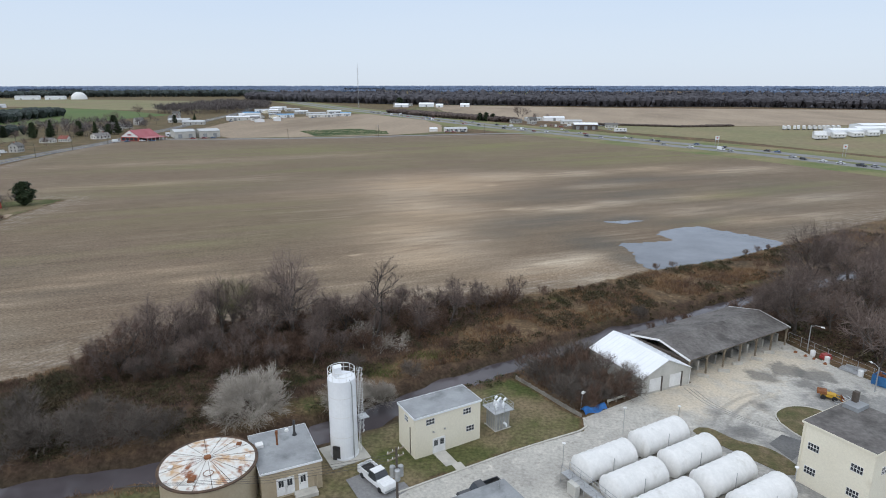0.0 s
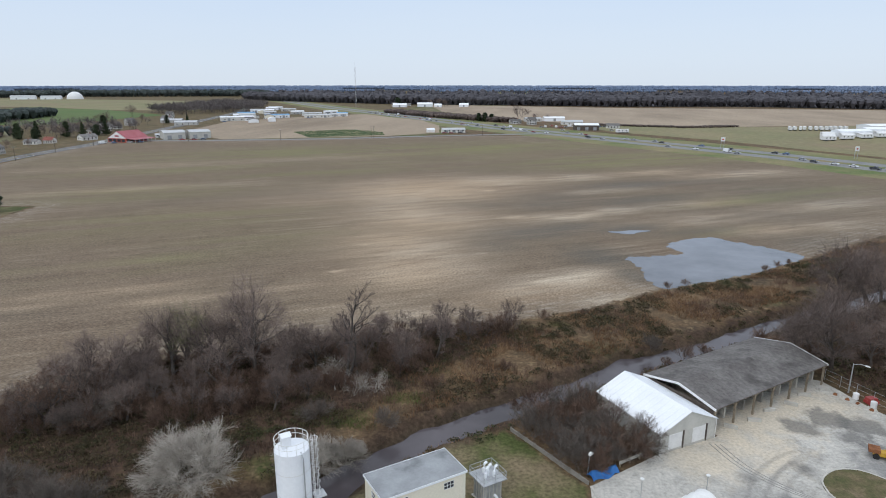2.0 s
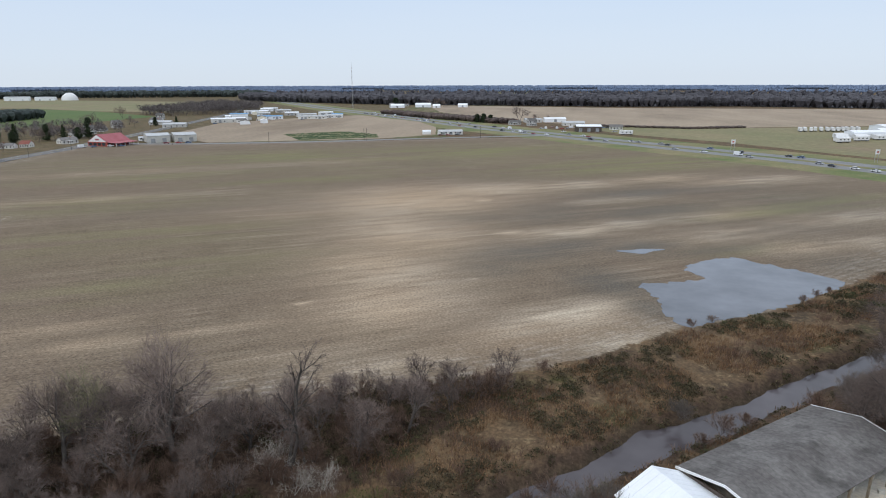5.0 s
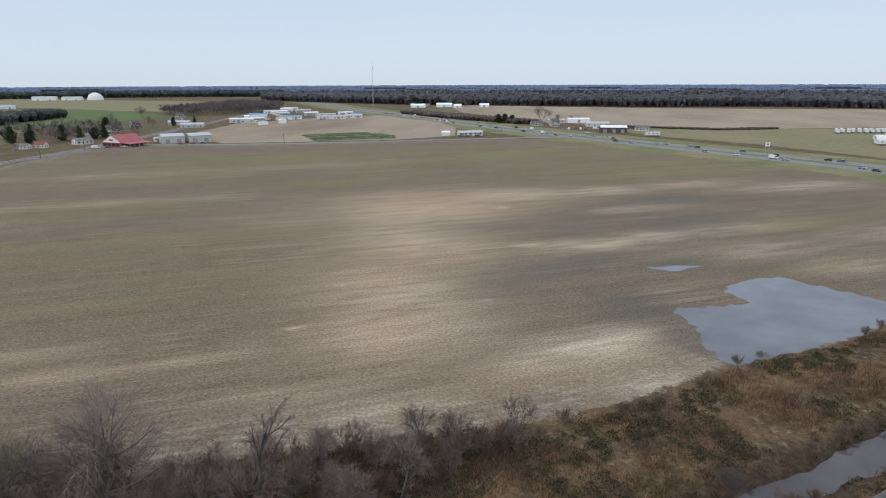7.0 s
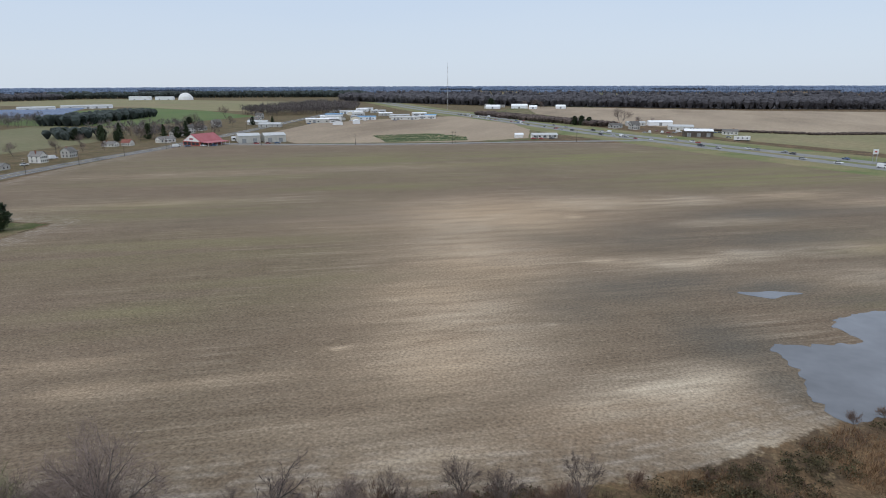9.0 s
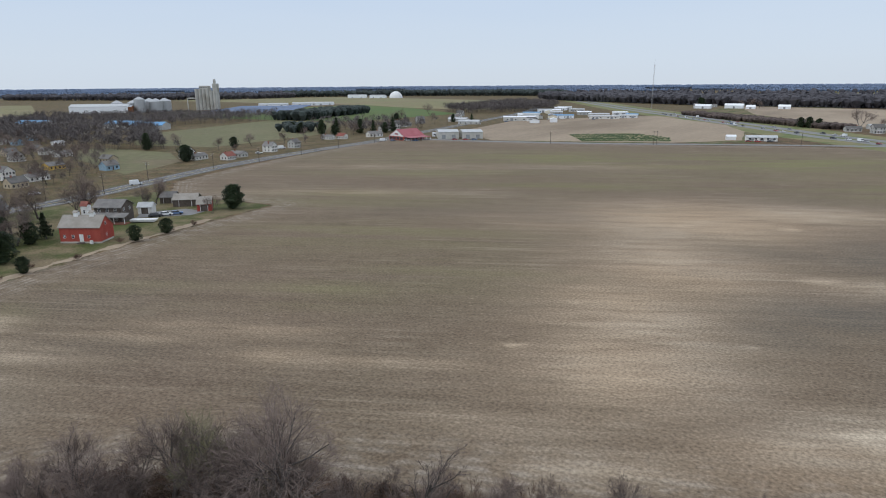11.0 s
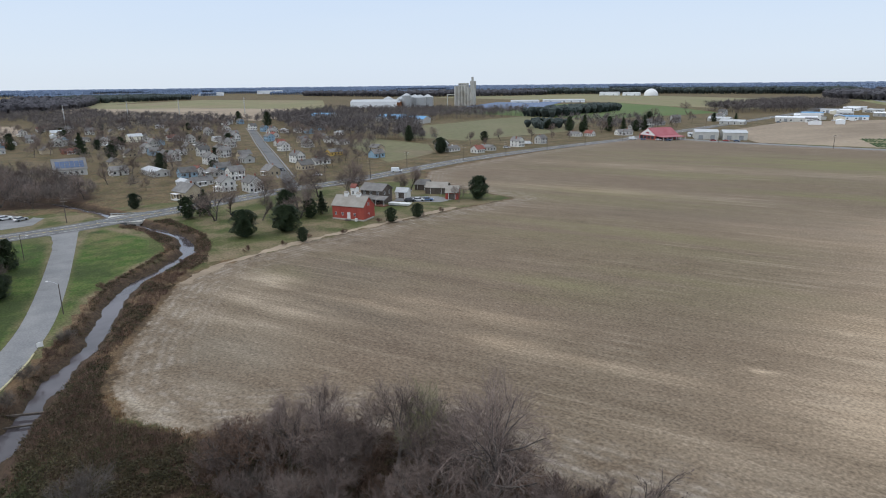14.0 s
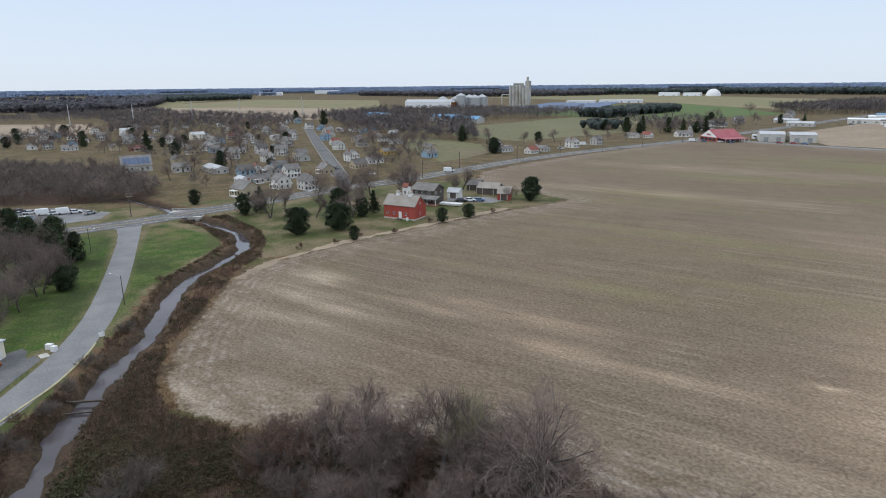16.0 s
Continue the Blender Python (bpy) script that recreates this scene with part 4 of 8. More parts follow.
def leafy(seed, height, width, count, leaf, mat, shape="round", name="evergreen_tree", label="dark dense evergreen tree"):
    """A trunk with a crown of many small leaf sprays over an uneven outline."""
    r = random.Random(seed)
    t = thing(name, 0, 0, 0, 0, label, "tree")
    PATTERNS.append(t)
    trunk, crown = Shape(), Shape()
    trunk.tube([(0, 0, -0.3), (0.05, 0.02, height * 0.4), (0, 0, height * 0.85)], [height * 0.025, height * 0.02, 0.03], 7)
    for k in range(9):
        a, z = r.uniform(0, 6.3), height * r.uniform(0.15, 0.75)
        trunk.tube([(0, 0, z), (math.cos(a) * width * 0.25, math.sin(a) * width * 0.25, z + height * 0.06)], [height * 0.008, 0.02], 4, caps=False)
    off = Vector((seed * 3.1, seed * 1.7, 0))
    for k in range(count):
        a, h = r.uniform(0, 2 * math.pi), r.random()
        if shape == "cone":
            rad = (1 - h) ** 0.8 * (0.75 + 0.35 * math.sin(h * 34)) + 0.04
            h = 0.06 + 0.94 * h
        elif shape == "column":
            rad = math.sin(math.pi * min(1, 0.16 + h * 0.82)) ** 0.55
        else:
            rad = math.sqrt(max(0, 1 - (2 * h - 1) ** 2)) ** 0.75
        q = Vector((math.cos(a), math.sin(a), h * 2))
        rad *= 0.80 + 0.75 * noise.noise(q * 2.3 + off)
        rad *= r.uniform(0.55, 1.03) ** 0.5
        c = Vector((math.cos(a) * rad * width / 2, math.sin(a) * rad * width / 2, height * (0.05 + 0.95 * h)))
        out = Vector((math.cos(a), math.sin(a), 0.35 + r.gauss(0, .45))).normalized()
        u = out.cross(Vector((0, 0, 1))).normalized()
        w = out.cross(u)
        s = leaf * r.uniform(0.6, 1.4)
        u, w = u * s, (w + out * r.gauss(0, .5)) * s
        crown.add([tuple(c - u * 0.5), tuple(c + w * 0.45 + out * s * 0.2), tuple(c + u * 0.5), tuple(c - w * 0.5 + out * s * 0.45)], [(0, 1, 2), (0, 2, 3)])
    part("trunk", trunk, M["bark"], t)
    part("crown", crown, M[mat], t)
    return t


ROUND = dict(wobble=0.15, thin=0.015, rise=0.05, trunk=0.024, first=(0.22, 0.25, 0.12))
BARE = [bare_tree(11, 17.5, kids=(12, 7, 6, 8), angle=(26, 60), share=(0.62, 0.92), crown=(0.40, 0.60, 0.42), stem=0.55, **ROUND), bare_tree(12, 14.0, kids=(10, 6, 6, 8), angle=(20, 52), share=(0.6, 0.9), crown=(0.33, 0.60, 0.42), stem=0.58, **ROUND),
        bare_tree(13, 14.5, stems=2, kids=(7, 6, 5, 8), angle=(24, 58), share=(0.55, 0.85), crown=(0.42, 0.60, 0.42), stem=0.6, **ROUND), bare_tree(14, 11, kids=(9, 6, 5, 7), angle=(22, 55), share=(0.55, 0.85), crown=(0.34, 0.58, 0.43), stem=0.6, **ROUND),
        bare_tree(15, 9, stems=6, kids=(6, 5, 4, 6), angle=(14, 42), share=(0.48, 0.72), wobble=0.1, thin=0.011, rise=0.05, trunk=0.014, crown=(0.44, 0.56, 0.48)), bare_tree(16, 13.0, kids=(9, 6, 6, 8), angle=(26, 62), share=(0.6, 0.9), lean=0.16, crown=(0.42, 0.58, 0.43), stem=0.55, **ROUND)]
FORKED = bare_tree(17, 15.5, stems=2, kids=(8, 6, 6, 7), angle=(20, 50), share=(0.34, 0.5), wobble=0.16, thin=0.017, rise=0.05, trunk=0.022, first=(0.5, 0.2, 0.1), stem=0.8, label="bare tree forked into two wide limbs")
IVIED = bare_tree(18, 10.3, stems=3, kids=(8, 6, 6, 7), angle=(30, 75), share=(0.4, 0.62), wobble=0.2, thin=0.013, rise=0.0, trunk=0.024, twig="red_twigs", crown=(0.42, 0.56, 0.46), label="bare reddish tree wound round with dead creeper")
BUDDING = bare_tree(19, 13.2, kids=(9, 6, 6, 8), angle=(20, 50), share=(0.58, 0.85), twig="green_twigs", crown=(0.28, 0.62, 0.40), stem=0.6, label="slim bare tree with olive-green budding twigs", **ROUND)
SHRUB = [bare_tree(21, 5.0, stems=6, kids=(5, 5, 8), angle=(14, 40), thin=0.015, trunk=0.009, name="bare_shrub", label="bare brown many-stemmed shrub", twig="red_twigs", first=(0.1, 0.15, 0.1)),
         bare_tree(22, 3.6, stems=6, kids=(5, 5, 8), angle=(14, 45), thin=0.015, trunk=0.009, name="bare_shrub", label="bare reddish-brown many-stemmed shrub", twig="red_twigs", first=(0.1, 0.15, 0.1))]
GREY_SHRUB = bare_tree(33, 5.0, stems=9, kids=(5, 6, 9), angle=(16, 48), thin=0.014, trunk=0.010, bark="grey_twigs", twig="grey_twigs", name="grey_shrub", label="grey bare shrub with fine upright twigs", first=(0.15, 0.15, 0.1), rise=0.03)
PALE_SHRUB = bare_tree(31, 6.6, stems=16, kids=(6, 7, 13), angle=(18, 50), thin=0.014, trunk=0.010, bark="pale_twigs", twig="pale_twigs", name="pale_shrub", label="pale silvery bare shrub with dense twigs", first=(0.15, 0.15, 0.1), rise=0.02)
DEAD = bare_tree(32, 9, stems=2, kids=(8, 6, 5), angle=(30, 70), wobble=0.22, thin=0.016, trunk=0.011, bark="pale_twigs", twig="pale_twigs", name="dead_tree", label="dead pale tree with bleached broken limbs", rise=0.0)
FAR_BARE = [bare_tree(41, 12, kids=(9, 7, 6), angle=(25, 65), thin=0.05, name="garden_tree", first=(0.3, 0.2, 0.15)), bare_tree(42, 10, kids=(9, 7, 6), angle=(25, 70), thin=0.05, name="garden_tree", first=(0.3, 0.2, 0.15)), bare_tree(43, 14, stems=2, kids=(7, 6, 5), angle=(22, 60), thin=0.055, name="garden_tree")]
HOLLY = leafy(51, 8.2, 9.2, 7000, 0.42, "evergreen", "round", "evergreen_bush", "dark green dense round evergreen")
SMALL_PINE = leafy(52, 5.0, 4.6, 1500, 0.38, "pine", "round", "small_pine", "small rounded dark green pine")
MAGNOLIA = leafy(53, 9.0, 7.6, 1500, 0.75, "evergreen", "round", "magnolia_tree", "dark brownish-green broad-leaved evergreen tree")
PINE = leafy(56, 11, 7.5, 2400, 0.55, "pine", "column", "pine_tree", "dark green pine with an uneven crown")
CONIFER = [leafy(54, 11, 8.0, 1500, 0.75, "pine", "cone", "conifer", "dark green conifer tree with dense needles"), leafy(55, 8, 7.4, 1200, 0.7, "evergreen", "round", "evergreen_tree", "dark round evergreen tree")]


def plant(ob, x, y, size=1.0, z=0.0, label="", group=""):
    c = copy_thing(ob, pose(x, y, z, rng.uniform(-3, 3), rng.uniform(-3, 3), rng.uniform(0, 360)))
    c.scale = (size * rng.uniform(0.9, 1.1), size * rng.uniform(0.9, 1.1), size)
    return tagged(c, label, group=group)


CREEK_LINE = [Vector((x, y, 0)) for x, y in CREEK]


def creek_gap(x, y):
    return float(away(CREEK, np.array([x]), np.array([y]))[0])


def scatter(area, count, gap, keep=7.0, seed=1, avoid=()):
    """Places in an area, at least gap apart and off the water."""
    r, out = random.Random(seed), list(avoid)
    first = len(out)
    xs, ys = [p[0] for p in area], [p[1] for p in area]
    for _ in range(count * 40):
        x, y = r.uniform(min(xs), max(xs)), r.uniform(min(ys), max(ys))
        if inside(area, x, y) and creek_gap(x, y) > keep and all((x - a) ** 2 + (y - b) ** 2 > gap * gap for a, b, *_ in out):
            out.append((x, y))
            if len(out) - first >= count:
                break
    return out[first:]


KNOWN = [(-44.5, 95, 0, 1.08), (-57, 91, 1, 0.98), (-51, 94, 5, 1.12), (-63, 85, 1, 0.82), (-66.5, 82, 3, 0.92), (-60, 86, 5, 0.80), (-48, 90.5, 2, 0.72), (-39.5, 94.5, 5, 0.8), (-36, 98, 3, 0.95), (-28, 108, 3, 0.8), (-17, 107, 1, 0.62), (-13, 119, 3, 0.64), (-20.5, 110, 3, 0.7), (-5, 124.4, 4, 0.66), (-24.6, 115, 4, 0.62), (-22, 103, 5, 0.66), (-54.5, 97, 3, 0.9), (-62, 90.5, 1, 0.85), (-67, 87, 3, 1.0), (-70.5, 84, 3, 0.85), (-58, 84, 5, 0.72), (-46, 101, 1, 0.7), (-49, 99, 3, 0.95), (-33, 103, 4, 0.95), (-41, 101, 3, 0.8),
         (62, 141, 0, 1.08), (70, 150, 1, 1.0), (77, 143, 5, 1.1), (57, 135, 5, .8), (66, 138, 2, .95), (74, 152, 0, .9), (82, 154, 2, 1.), (66, 129, 1, 1.0), (75, 134, 0, .85), (59, 124, 3, 1.), (90, 162, 1, 1.1), (56, 116, 5, .8), (64, 117, 2, .85)]
plant(FORKED, -29.5, 95.5, 1.0)
plant(IVIED, -67.5, 76.5, 1.0)
plant(IVIED, -71.5, 78.5, 0.72)
plant(BUDDING, -56.4, 94.2, 1.0)
for x, y, k, s in KNOWN:
    plant(BARE[k], x, y, s, group="bare trees along the creek")
for x, y in scatter(BELT, 30, 3.8, seed=3, avoid=KNOWN):
    plant(BARE[rng.choice((3, 4, 4, 3))], x, y, rng.uniform(0.5, 0.8), group="bare trees along the creek")
for x, y in scatter(BELT, 120, 1.9, seed=5):
    plant(rng.choice(SHRUB), x, y, rng.uniform(0.6, 1.15), group="shrubs along the creek")
for x, y in scatter(EAST, 84, 4.2, seed=8, avoid=KNOWN):
    plant(BARE[rng.choice((0, 1, 2, 3, 5))] if x - y * 0.6 < -12 else rng.choice(FAR_BARE), x, y, rng.uniform(0.65, 1.0), group="bare trees behind the yard")
for x, y in scatter(EAST, 74, 2.6, seed=9):
    plant(rng.choice(SHRUB), x, y, rng.uniform(0.9, 1.6), group="shrubs behind the yard")
for x, y, s in ((-39.5, 68, 1.2), (-26, 71.8, 0.8), (-22.5, 74.6, 0.55)):
    plant(PALE_SHRUB, x, y, s, group="pale shrubs by the creek")
for x, y, s in ((-56.5, 56.5, 1.15), (-61, 55.5, 1.2), (-52, 59, 1.1), (-66, 56, 1.05), (-70, 60, 1.2), (-48.5, 60, 0.95), (-60, 61, 1.1), (-64, 52.5, 1.2), (-55, 61.5, .9), (-63, 76, .9), (-59, 79, 1.), (-30, 84, .7), (-20, 84, .6), (-44, 74, .6), (20.5, 116.5, .7), (52, 131, .7), (46, 126, .6), (49, 129, .8), (57, 140, .7)):
    plant(GREY_SHRUB, x, y, s, group="grey shrubs by the creek")
for x, y, s in ((-30.5, 93, 0.62), (-27, 91.5, 0.5), (-24, 93, 0.5)):
    plant(DEAD, x, y, s, group="dead trees")
# saplings on the banks and the thicket beside the metal shed
THICKET = [(-2.2, 87), (7.5, 77), (15.2, 83.5), (8, 92.5), (12, 102), (4, 98)]
for x, y in scatter(THICKET, 26, 1.8, 6.4, seed=4):
    plant(rng.choice((SHRUB[0], SHRUB[1], GREY_SHRUB)), x, y, rng.uniform(0.75, 1.1), group="shrubs beside the metal shed")
plant(BARE[3], 10.4, 86.5, 0.62)
for x, y, s in ((0.5, 92.6, .9), (-2.5, 90.6, .7), (2.8, 95.6, .8), (25, 113.0, .8), (29, 116, .7), (22, 110, .6), (1, 127.5, 0.6), (9, 132.5, 0.45), (29.3, 152.4, .5), (34, 156, .45), (56, 171.5, .6), (60, 175, .5), (64, 179, .55), (-15, 95, .8), (-5, 104, .7),
                (-122, 56.5, .35), (-157, 67, .5), (-168, 86, .5), (-96, 46, .6), (-85, 44, .7)):
    plant(rng.choice(SHRUB), x, y, s, group="saplings on the bank")


def tufts(name, area, count, tall, blades, mat, label, keep=3.2, width=0.05, lean=0.45, seed=1, low=0.35, patchy=0.0):
    """Stalks and blades over an area, one mesh of stuff."""
    r, vs, fs = random.Random(seed), [], []
    xs, ys = [p[0] for p in area], [p[1] for p in area]
    done = tries = 0
    while done < count and tries < count * 12:
        tries += 1
        x, y = r.uniform(min(xs), max(xs)), r.uniform(min(ys), max(ys))
        if not inside(area, x, y) or (patchy and noise.noise(Vector((x * 0.09 + seed, y * 0.09, 3))) < patchy - 0.5):
            continue
        g = creek_gap(x, y)
        if g < keep:
            continue
        z = -1.5 * max(0, min(1, (4.6 - g) / 3.0)) - 0.05
        done += 1
        h = tall * r.uniform(low, 1.0)
        for _ in range(blades):
            bx, by = x + r.gauss(0, 0.35), y + r.gauss(0, 0.35)
            dx, dy = r.gauss(0, lean) * h, r.gauss(0, lean) * h
            a, hh = r.uniform(0, 6.3), h * r.uniform(0.5, 1.0)
            wx, wy = math.cos(a) * width, math.sin(a) * width
            n = len(vs)
            vs += [(bx - wx, by - wy, z), (bx + wx, by + wy, z), (bx + dx * 0.45 + wx * 0.7, by + dy * 0.45 + wy * 0.7, z + hh * 0.6), (bx + dx * 0.45 - wx * 0.7, by + dy * 0.45 - wy * 0.7, z + hh * 0.6),
                   (bx + dx, by + dy, z + hh)]
            fs += [(n, n + 1, n + 2, n + 3), (n + 3, n + 2, n + 4)]
    me = bpy.data.meshes.new(name)
    me.from_pydata(vs, [], fs)
    me.materials.append(M[mat])
    return tagged(new(name, me), label, "undergrowth", kind="stuff")


def mounds(name, area, count, size, leaf, per, mat, label, keep=3.6, seed=1, patchy=0.0, far=999.0):
    """Low heaps of small leaves, one mesh of stuff."""
    r, vs, fs = random.Random(seed), [], []
    xs, ys = [p[0] for p in area], [p[1] for p in area]
    done = tries = 0
    while done < count and tries < count * 12:
        tries += 1
        x, y = r.uniform(min(xs), max(xs)), r.uniform(min(ys), max(ys))
        if not inside(area, x, y) or not keep < creek_gap(x, y) < far or (patchy and noise.noise(Vector((x * 0.08 + seed, y * 0.08, 7))) < patchy - 0.5):
            continue
        done += 1
        s = size * r.uniform(0.5, 1.2)
        base = -1.5 * max(0, min(1, (4.6 - creek_gap(x, y)) / 3.0)) - 0.05
        for _ in range(per):
            a, e = r.uniform(0, 6.3), r.uniform(0, 1.5)
            k = r.uniform(0.6, 1.05)
            c = Vector((x + math.cos(a) * math.cos(e) * s * k, y + math.sin(a) * math.cos(e) * s * k, math.sin(e) * s * 0.75 * k + base))
            u = Vector((r.gauss(0, 1), r.gauss(0, 1), r.gauss(0, .6))).normalized() * leaf * r.uniform(.6, 1.4)
            w = u.cross(Vector((r.gauss(0, 1), r.gauss(0, 1), r.gauss(0, 1)))).normalized() * u.length * 0.6
            n = len(vs)
            vs += [tuple(c - u), tuple(c + w), tuple(c + u), tuple(c - w)]
            fs.append((n, n + 1, n + 2, n + 3))
    me = bpy.data.meshes.new(name)
    me.from_pydata(vs, [], fs)
    me.materials.append(M[mat])
    return tagged(new(name, me), label, "undergrowth", kind="stuff")


NORTH_BANK = [(-22, 82), (-12, 92), (-2, 101), (12, 113), (27, 126), (40, 138), (62, 156), (100, 190), (112, 215), (96, 208), (71, 184.5), (48, 163.5), (27, 150), (13, 137), (1, 128.5), (-10, 122), (-26, 106)]
WEST_BANK = [(-230, 92), (-200, 98), (-186, 97), (-168, 92), (-158, 85), (-137, 75.5), (-117, 67), (-100, 63), (-92, 60), (-80, 54), (-92, 45), (-104, 50), (-120, 57.5), (-145, 63.6), (-162, 69.5), (-173, 77.8), (-187, 85.2), (-214, 82.5), (-226, 76)]
tufts("dead_bracken", SCRUB, 2600, 1.0, 11, "red_twigs", "tangle of dead brown stems under the trees", 3.1, 0.035, 0.3, 1)
mounds("bramble", SCRUB, 2300, 1.0, 0.12, 46, "bramble", "dark green and brown bramble heaps", 3.4, 2, 0.30)
tufts("dry_grass", NORTH_BANK, 3400, 1.1, 9, "dry_grass", "tall dead russet grass on the bank", 3.1, 0.045, 0.4, 3, patchy=0.42)
mounds("bramble", NORTH_BANK, 900, 1.35, 0.14, 60, "bramble", "brown and olive bramble heaps on the bank", 4.3, 4, 0.5)
tufts("dead_stems", NORTH_BANK, 1500, 1.6, 9, "red_twigs", "dead brown stems on the bank", 3.1, 0.03, 0.3, 5, patchy=0.5)
tufts("dead_stems", WEST_BANK, 2300, 1.3, 10, "red_twigs", "dead reddish stems on the creek bank", 3.1, 0.035, 0.35, 6)
mounds("bramble", WEST_BANK, 900, 0.9, 0.12, 44, "bramble", "low brambles on the creek bank", 3.2, 7, 0.42)
tufts("dry_grass", WEST_BANK, 380, 0.8, 8, "dry_grass", "dry grass on the creek bank", 3.1, 0.045, 0.4, 8, patchy=0.45)
THORNS = [(-86, 46), (-94, 54.5), (-103, 60), (-112, 63.5), (-99, 63), (-89, 64.5), (-82, 70.5), (-76, 75), (-68, 68), (-62, 56), (-74, 51)]
mounds("bramble", THORNS, 800, 1.1, 0.12, 56, "bramble", "wide heap of dark green and brown brambles", 3.0, 71, 0.0)
tufts("dead_stems", THORNS, 1500, 1.5, 10, "red_twigs", "dead reddish stems standing in the brambles", 3.4, 0.028, 0.35, 72, patchy=0.5)
tufts("dry_grass", [(-99, 62.5), (-89, 64), (-81, 71), (-76.5, 77), (-79, 77), (-84, 71), (-90, 66.5), (-99, 65)], 160, 0.6, 9, "dry_grass", "pale dry grass along the field's edge", 3.4, 0.04, 0.4, 73)
LANE_BANK = [(-82, 41), (-92, 44.5), (-104, 51), (-116, 55.2), (-128, 58.6), (-126, 60.5), (-112, 57), (-100, 53.5), (-90, 49.5), (-78, 47)]
tufts("dead_stems", LANE_BANK, 900, 1.3, 10, "red_twigs", "dead brown stems between the lane and the water", 2.4, 0.03, 0.35, 74)
tufts("dry_grass", LANE_BANK, 420, 0.7, 9, "dry_grass", "dry grass between the lane and the water", 3.4, 0.04, 0.4, 75)
mounds("bramble", LANE_BANK, 170, 0.8, 0.12, 46, "bramble", "dark brambles between the lane and the water", 2.2, 76, 0.0)
for x, y in scatter(LANE_BANK, 12, 2.5, 2.8, seed=77):
    plant(rng.choice((SHRUB[1], GREY_SHRUB)), x, y, rng.uniform(0.45, 0.8), z=-0.3, group="saplings on the bank")
CREEK_E = [(-34, 66), (-14, 76), (6, 93), (60, 136), (110, 176), (104, 192), (56, 154), (20, 122), (-10, 99), (-38, 74)]
mounds("bramble", CREEK_E, 330, 0.95, 0.13, 58, "bramble", "dark brambles hanging over the water", 2.5, 14, 0.3, 6.0)
tufts("dead_stems", CREEK_E, 420, 1.2, 9, "red_twigs", "dead brown stems at the water", 2.6, 0.03, 0.4, 15)
mounds("bramble", WEST_BANK, 420, 0.8, 0.12, 46, "bramble", "dark brambles at the water's edge", 2.3, 16, 0.3, 5.0)
tufts("dead_stems", THICKET, 260, 1.8, 12, "red_twigs", "dead brown stems beside the metal shed", 5.5, 0.03, 0.3, 9)
SOUTH_BANK = [(-58, 46), (-46, 50.5), (-34, 58), (-27, 65), (-20, 71.5), (-13, 80), (-6, 88), (6, 98), (18, 109), (30, 117), (44, 128), (36, 117), (22, 106), (12, 96), (-2.5, 86.5), (-8, 83), (-14, 78), (-22, 69), (-30, 61), (-44, 48)]
tufts("dry_grass", SOUTH_BANK, 900, 0.8, 9, "dry_grass", "dry grass at the water's edge", 3.1, 0.04, 0.4, 10)
tufts("dead_stems", EAST, 1100, 1.6, 11, "red_twigs", "dead stems under the trees", 5.0, 0.04, 0.3, 11)
for k, (x, y, w) in enumerate(((-26.4, 84.5, 5), (-38.4, 78.4, 3), (-3, 121, 2.5), (-19, 92, 3.5), (4, 126, 2))):
    tufts("green_grass", [(x - w, y - w * 0.6), (x + w, y - w * 0.3), (x + w * 0.8, y + w * 0.7), (x - w * 0.5, y + w * 0.5)], int(w * w * 14), 0.45, 9, "grass_blades", "fresh green grass on the bank", 3.4, 0.03, 0.5, 60 + k)
mounds("ivy", EAST, 130, 2.6, 0.24, 110, "bramble", "dark evergreen tangle under the trees", 6.0, 13)
mounds("bramble", EAST, 360, 1.7, 0.2, 56, "bramble", "dark brambles under the trees", 5.5, 12)

# ---- the works yard ----
U = 39.5     # degrees: all buildings of the works stand square to this line


def lattice(w, h, cols, rows, bar, deep):
    """One connected grid of glazing bars, upright, deep metres thick."""
    def cuts(size, n):
        out = []
        for k in range(n + 1):
            c = min(max(-size / 2 + size * k / n, -size / 2 + bar / 2), size / 2 - bar / 2)
            out += [c - bar / 2, c + bar / 2]
        return out
    xs, zs = cuts(w, cols), cuts(h, rows)
    nx, nz, s = len(xs), len(zs), Shape()
    s.v = [(x, y, z) for y in (-deep, deep * 0.7) for z in zs for x in xs]
    solid = lambda i, j: 0 <= i < nx - 1 and 0 <= j < nz - 1 and not (i % 2 and j % 2)
    at = lambda i, j, b: b * nx * nz + j * nx + i
    for j in range(nz - 1):
        for i in range(nx - 1):
            if not solid(i, j):
                continue
            s.f.append((at(i, j, 0), at(i + 1, j, 0), at(i + 1, j + 1, 0), at(i, j + 1, 0)))
            s.f.append((at(i, j, 1), at(i, j + 1, 1), at(i + 1, j + 1, 1), at(i + 1, j, 1)))
            for (di, dj), (a, b) in (((-1, 0), ((i, j), (i, j + 1))), ((1, 0), ((i + 1, j + 1), (i + 1, j))), ((0, -1), ((i + 1, j), (i, j))), ((0, 1), ((i, j + 1), (i + 1, j + 1)))):
                if not solid(i + di, j + dj):
                    s.f.append((at(*a, 0), at(*b, 0), at(*b, 1), at(*a, 1)))
    return s


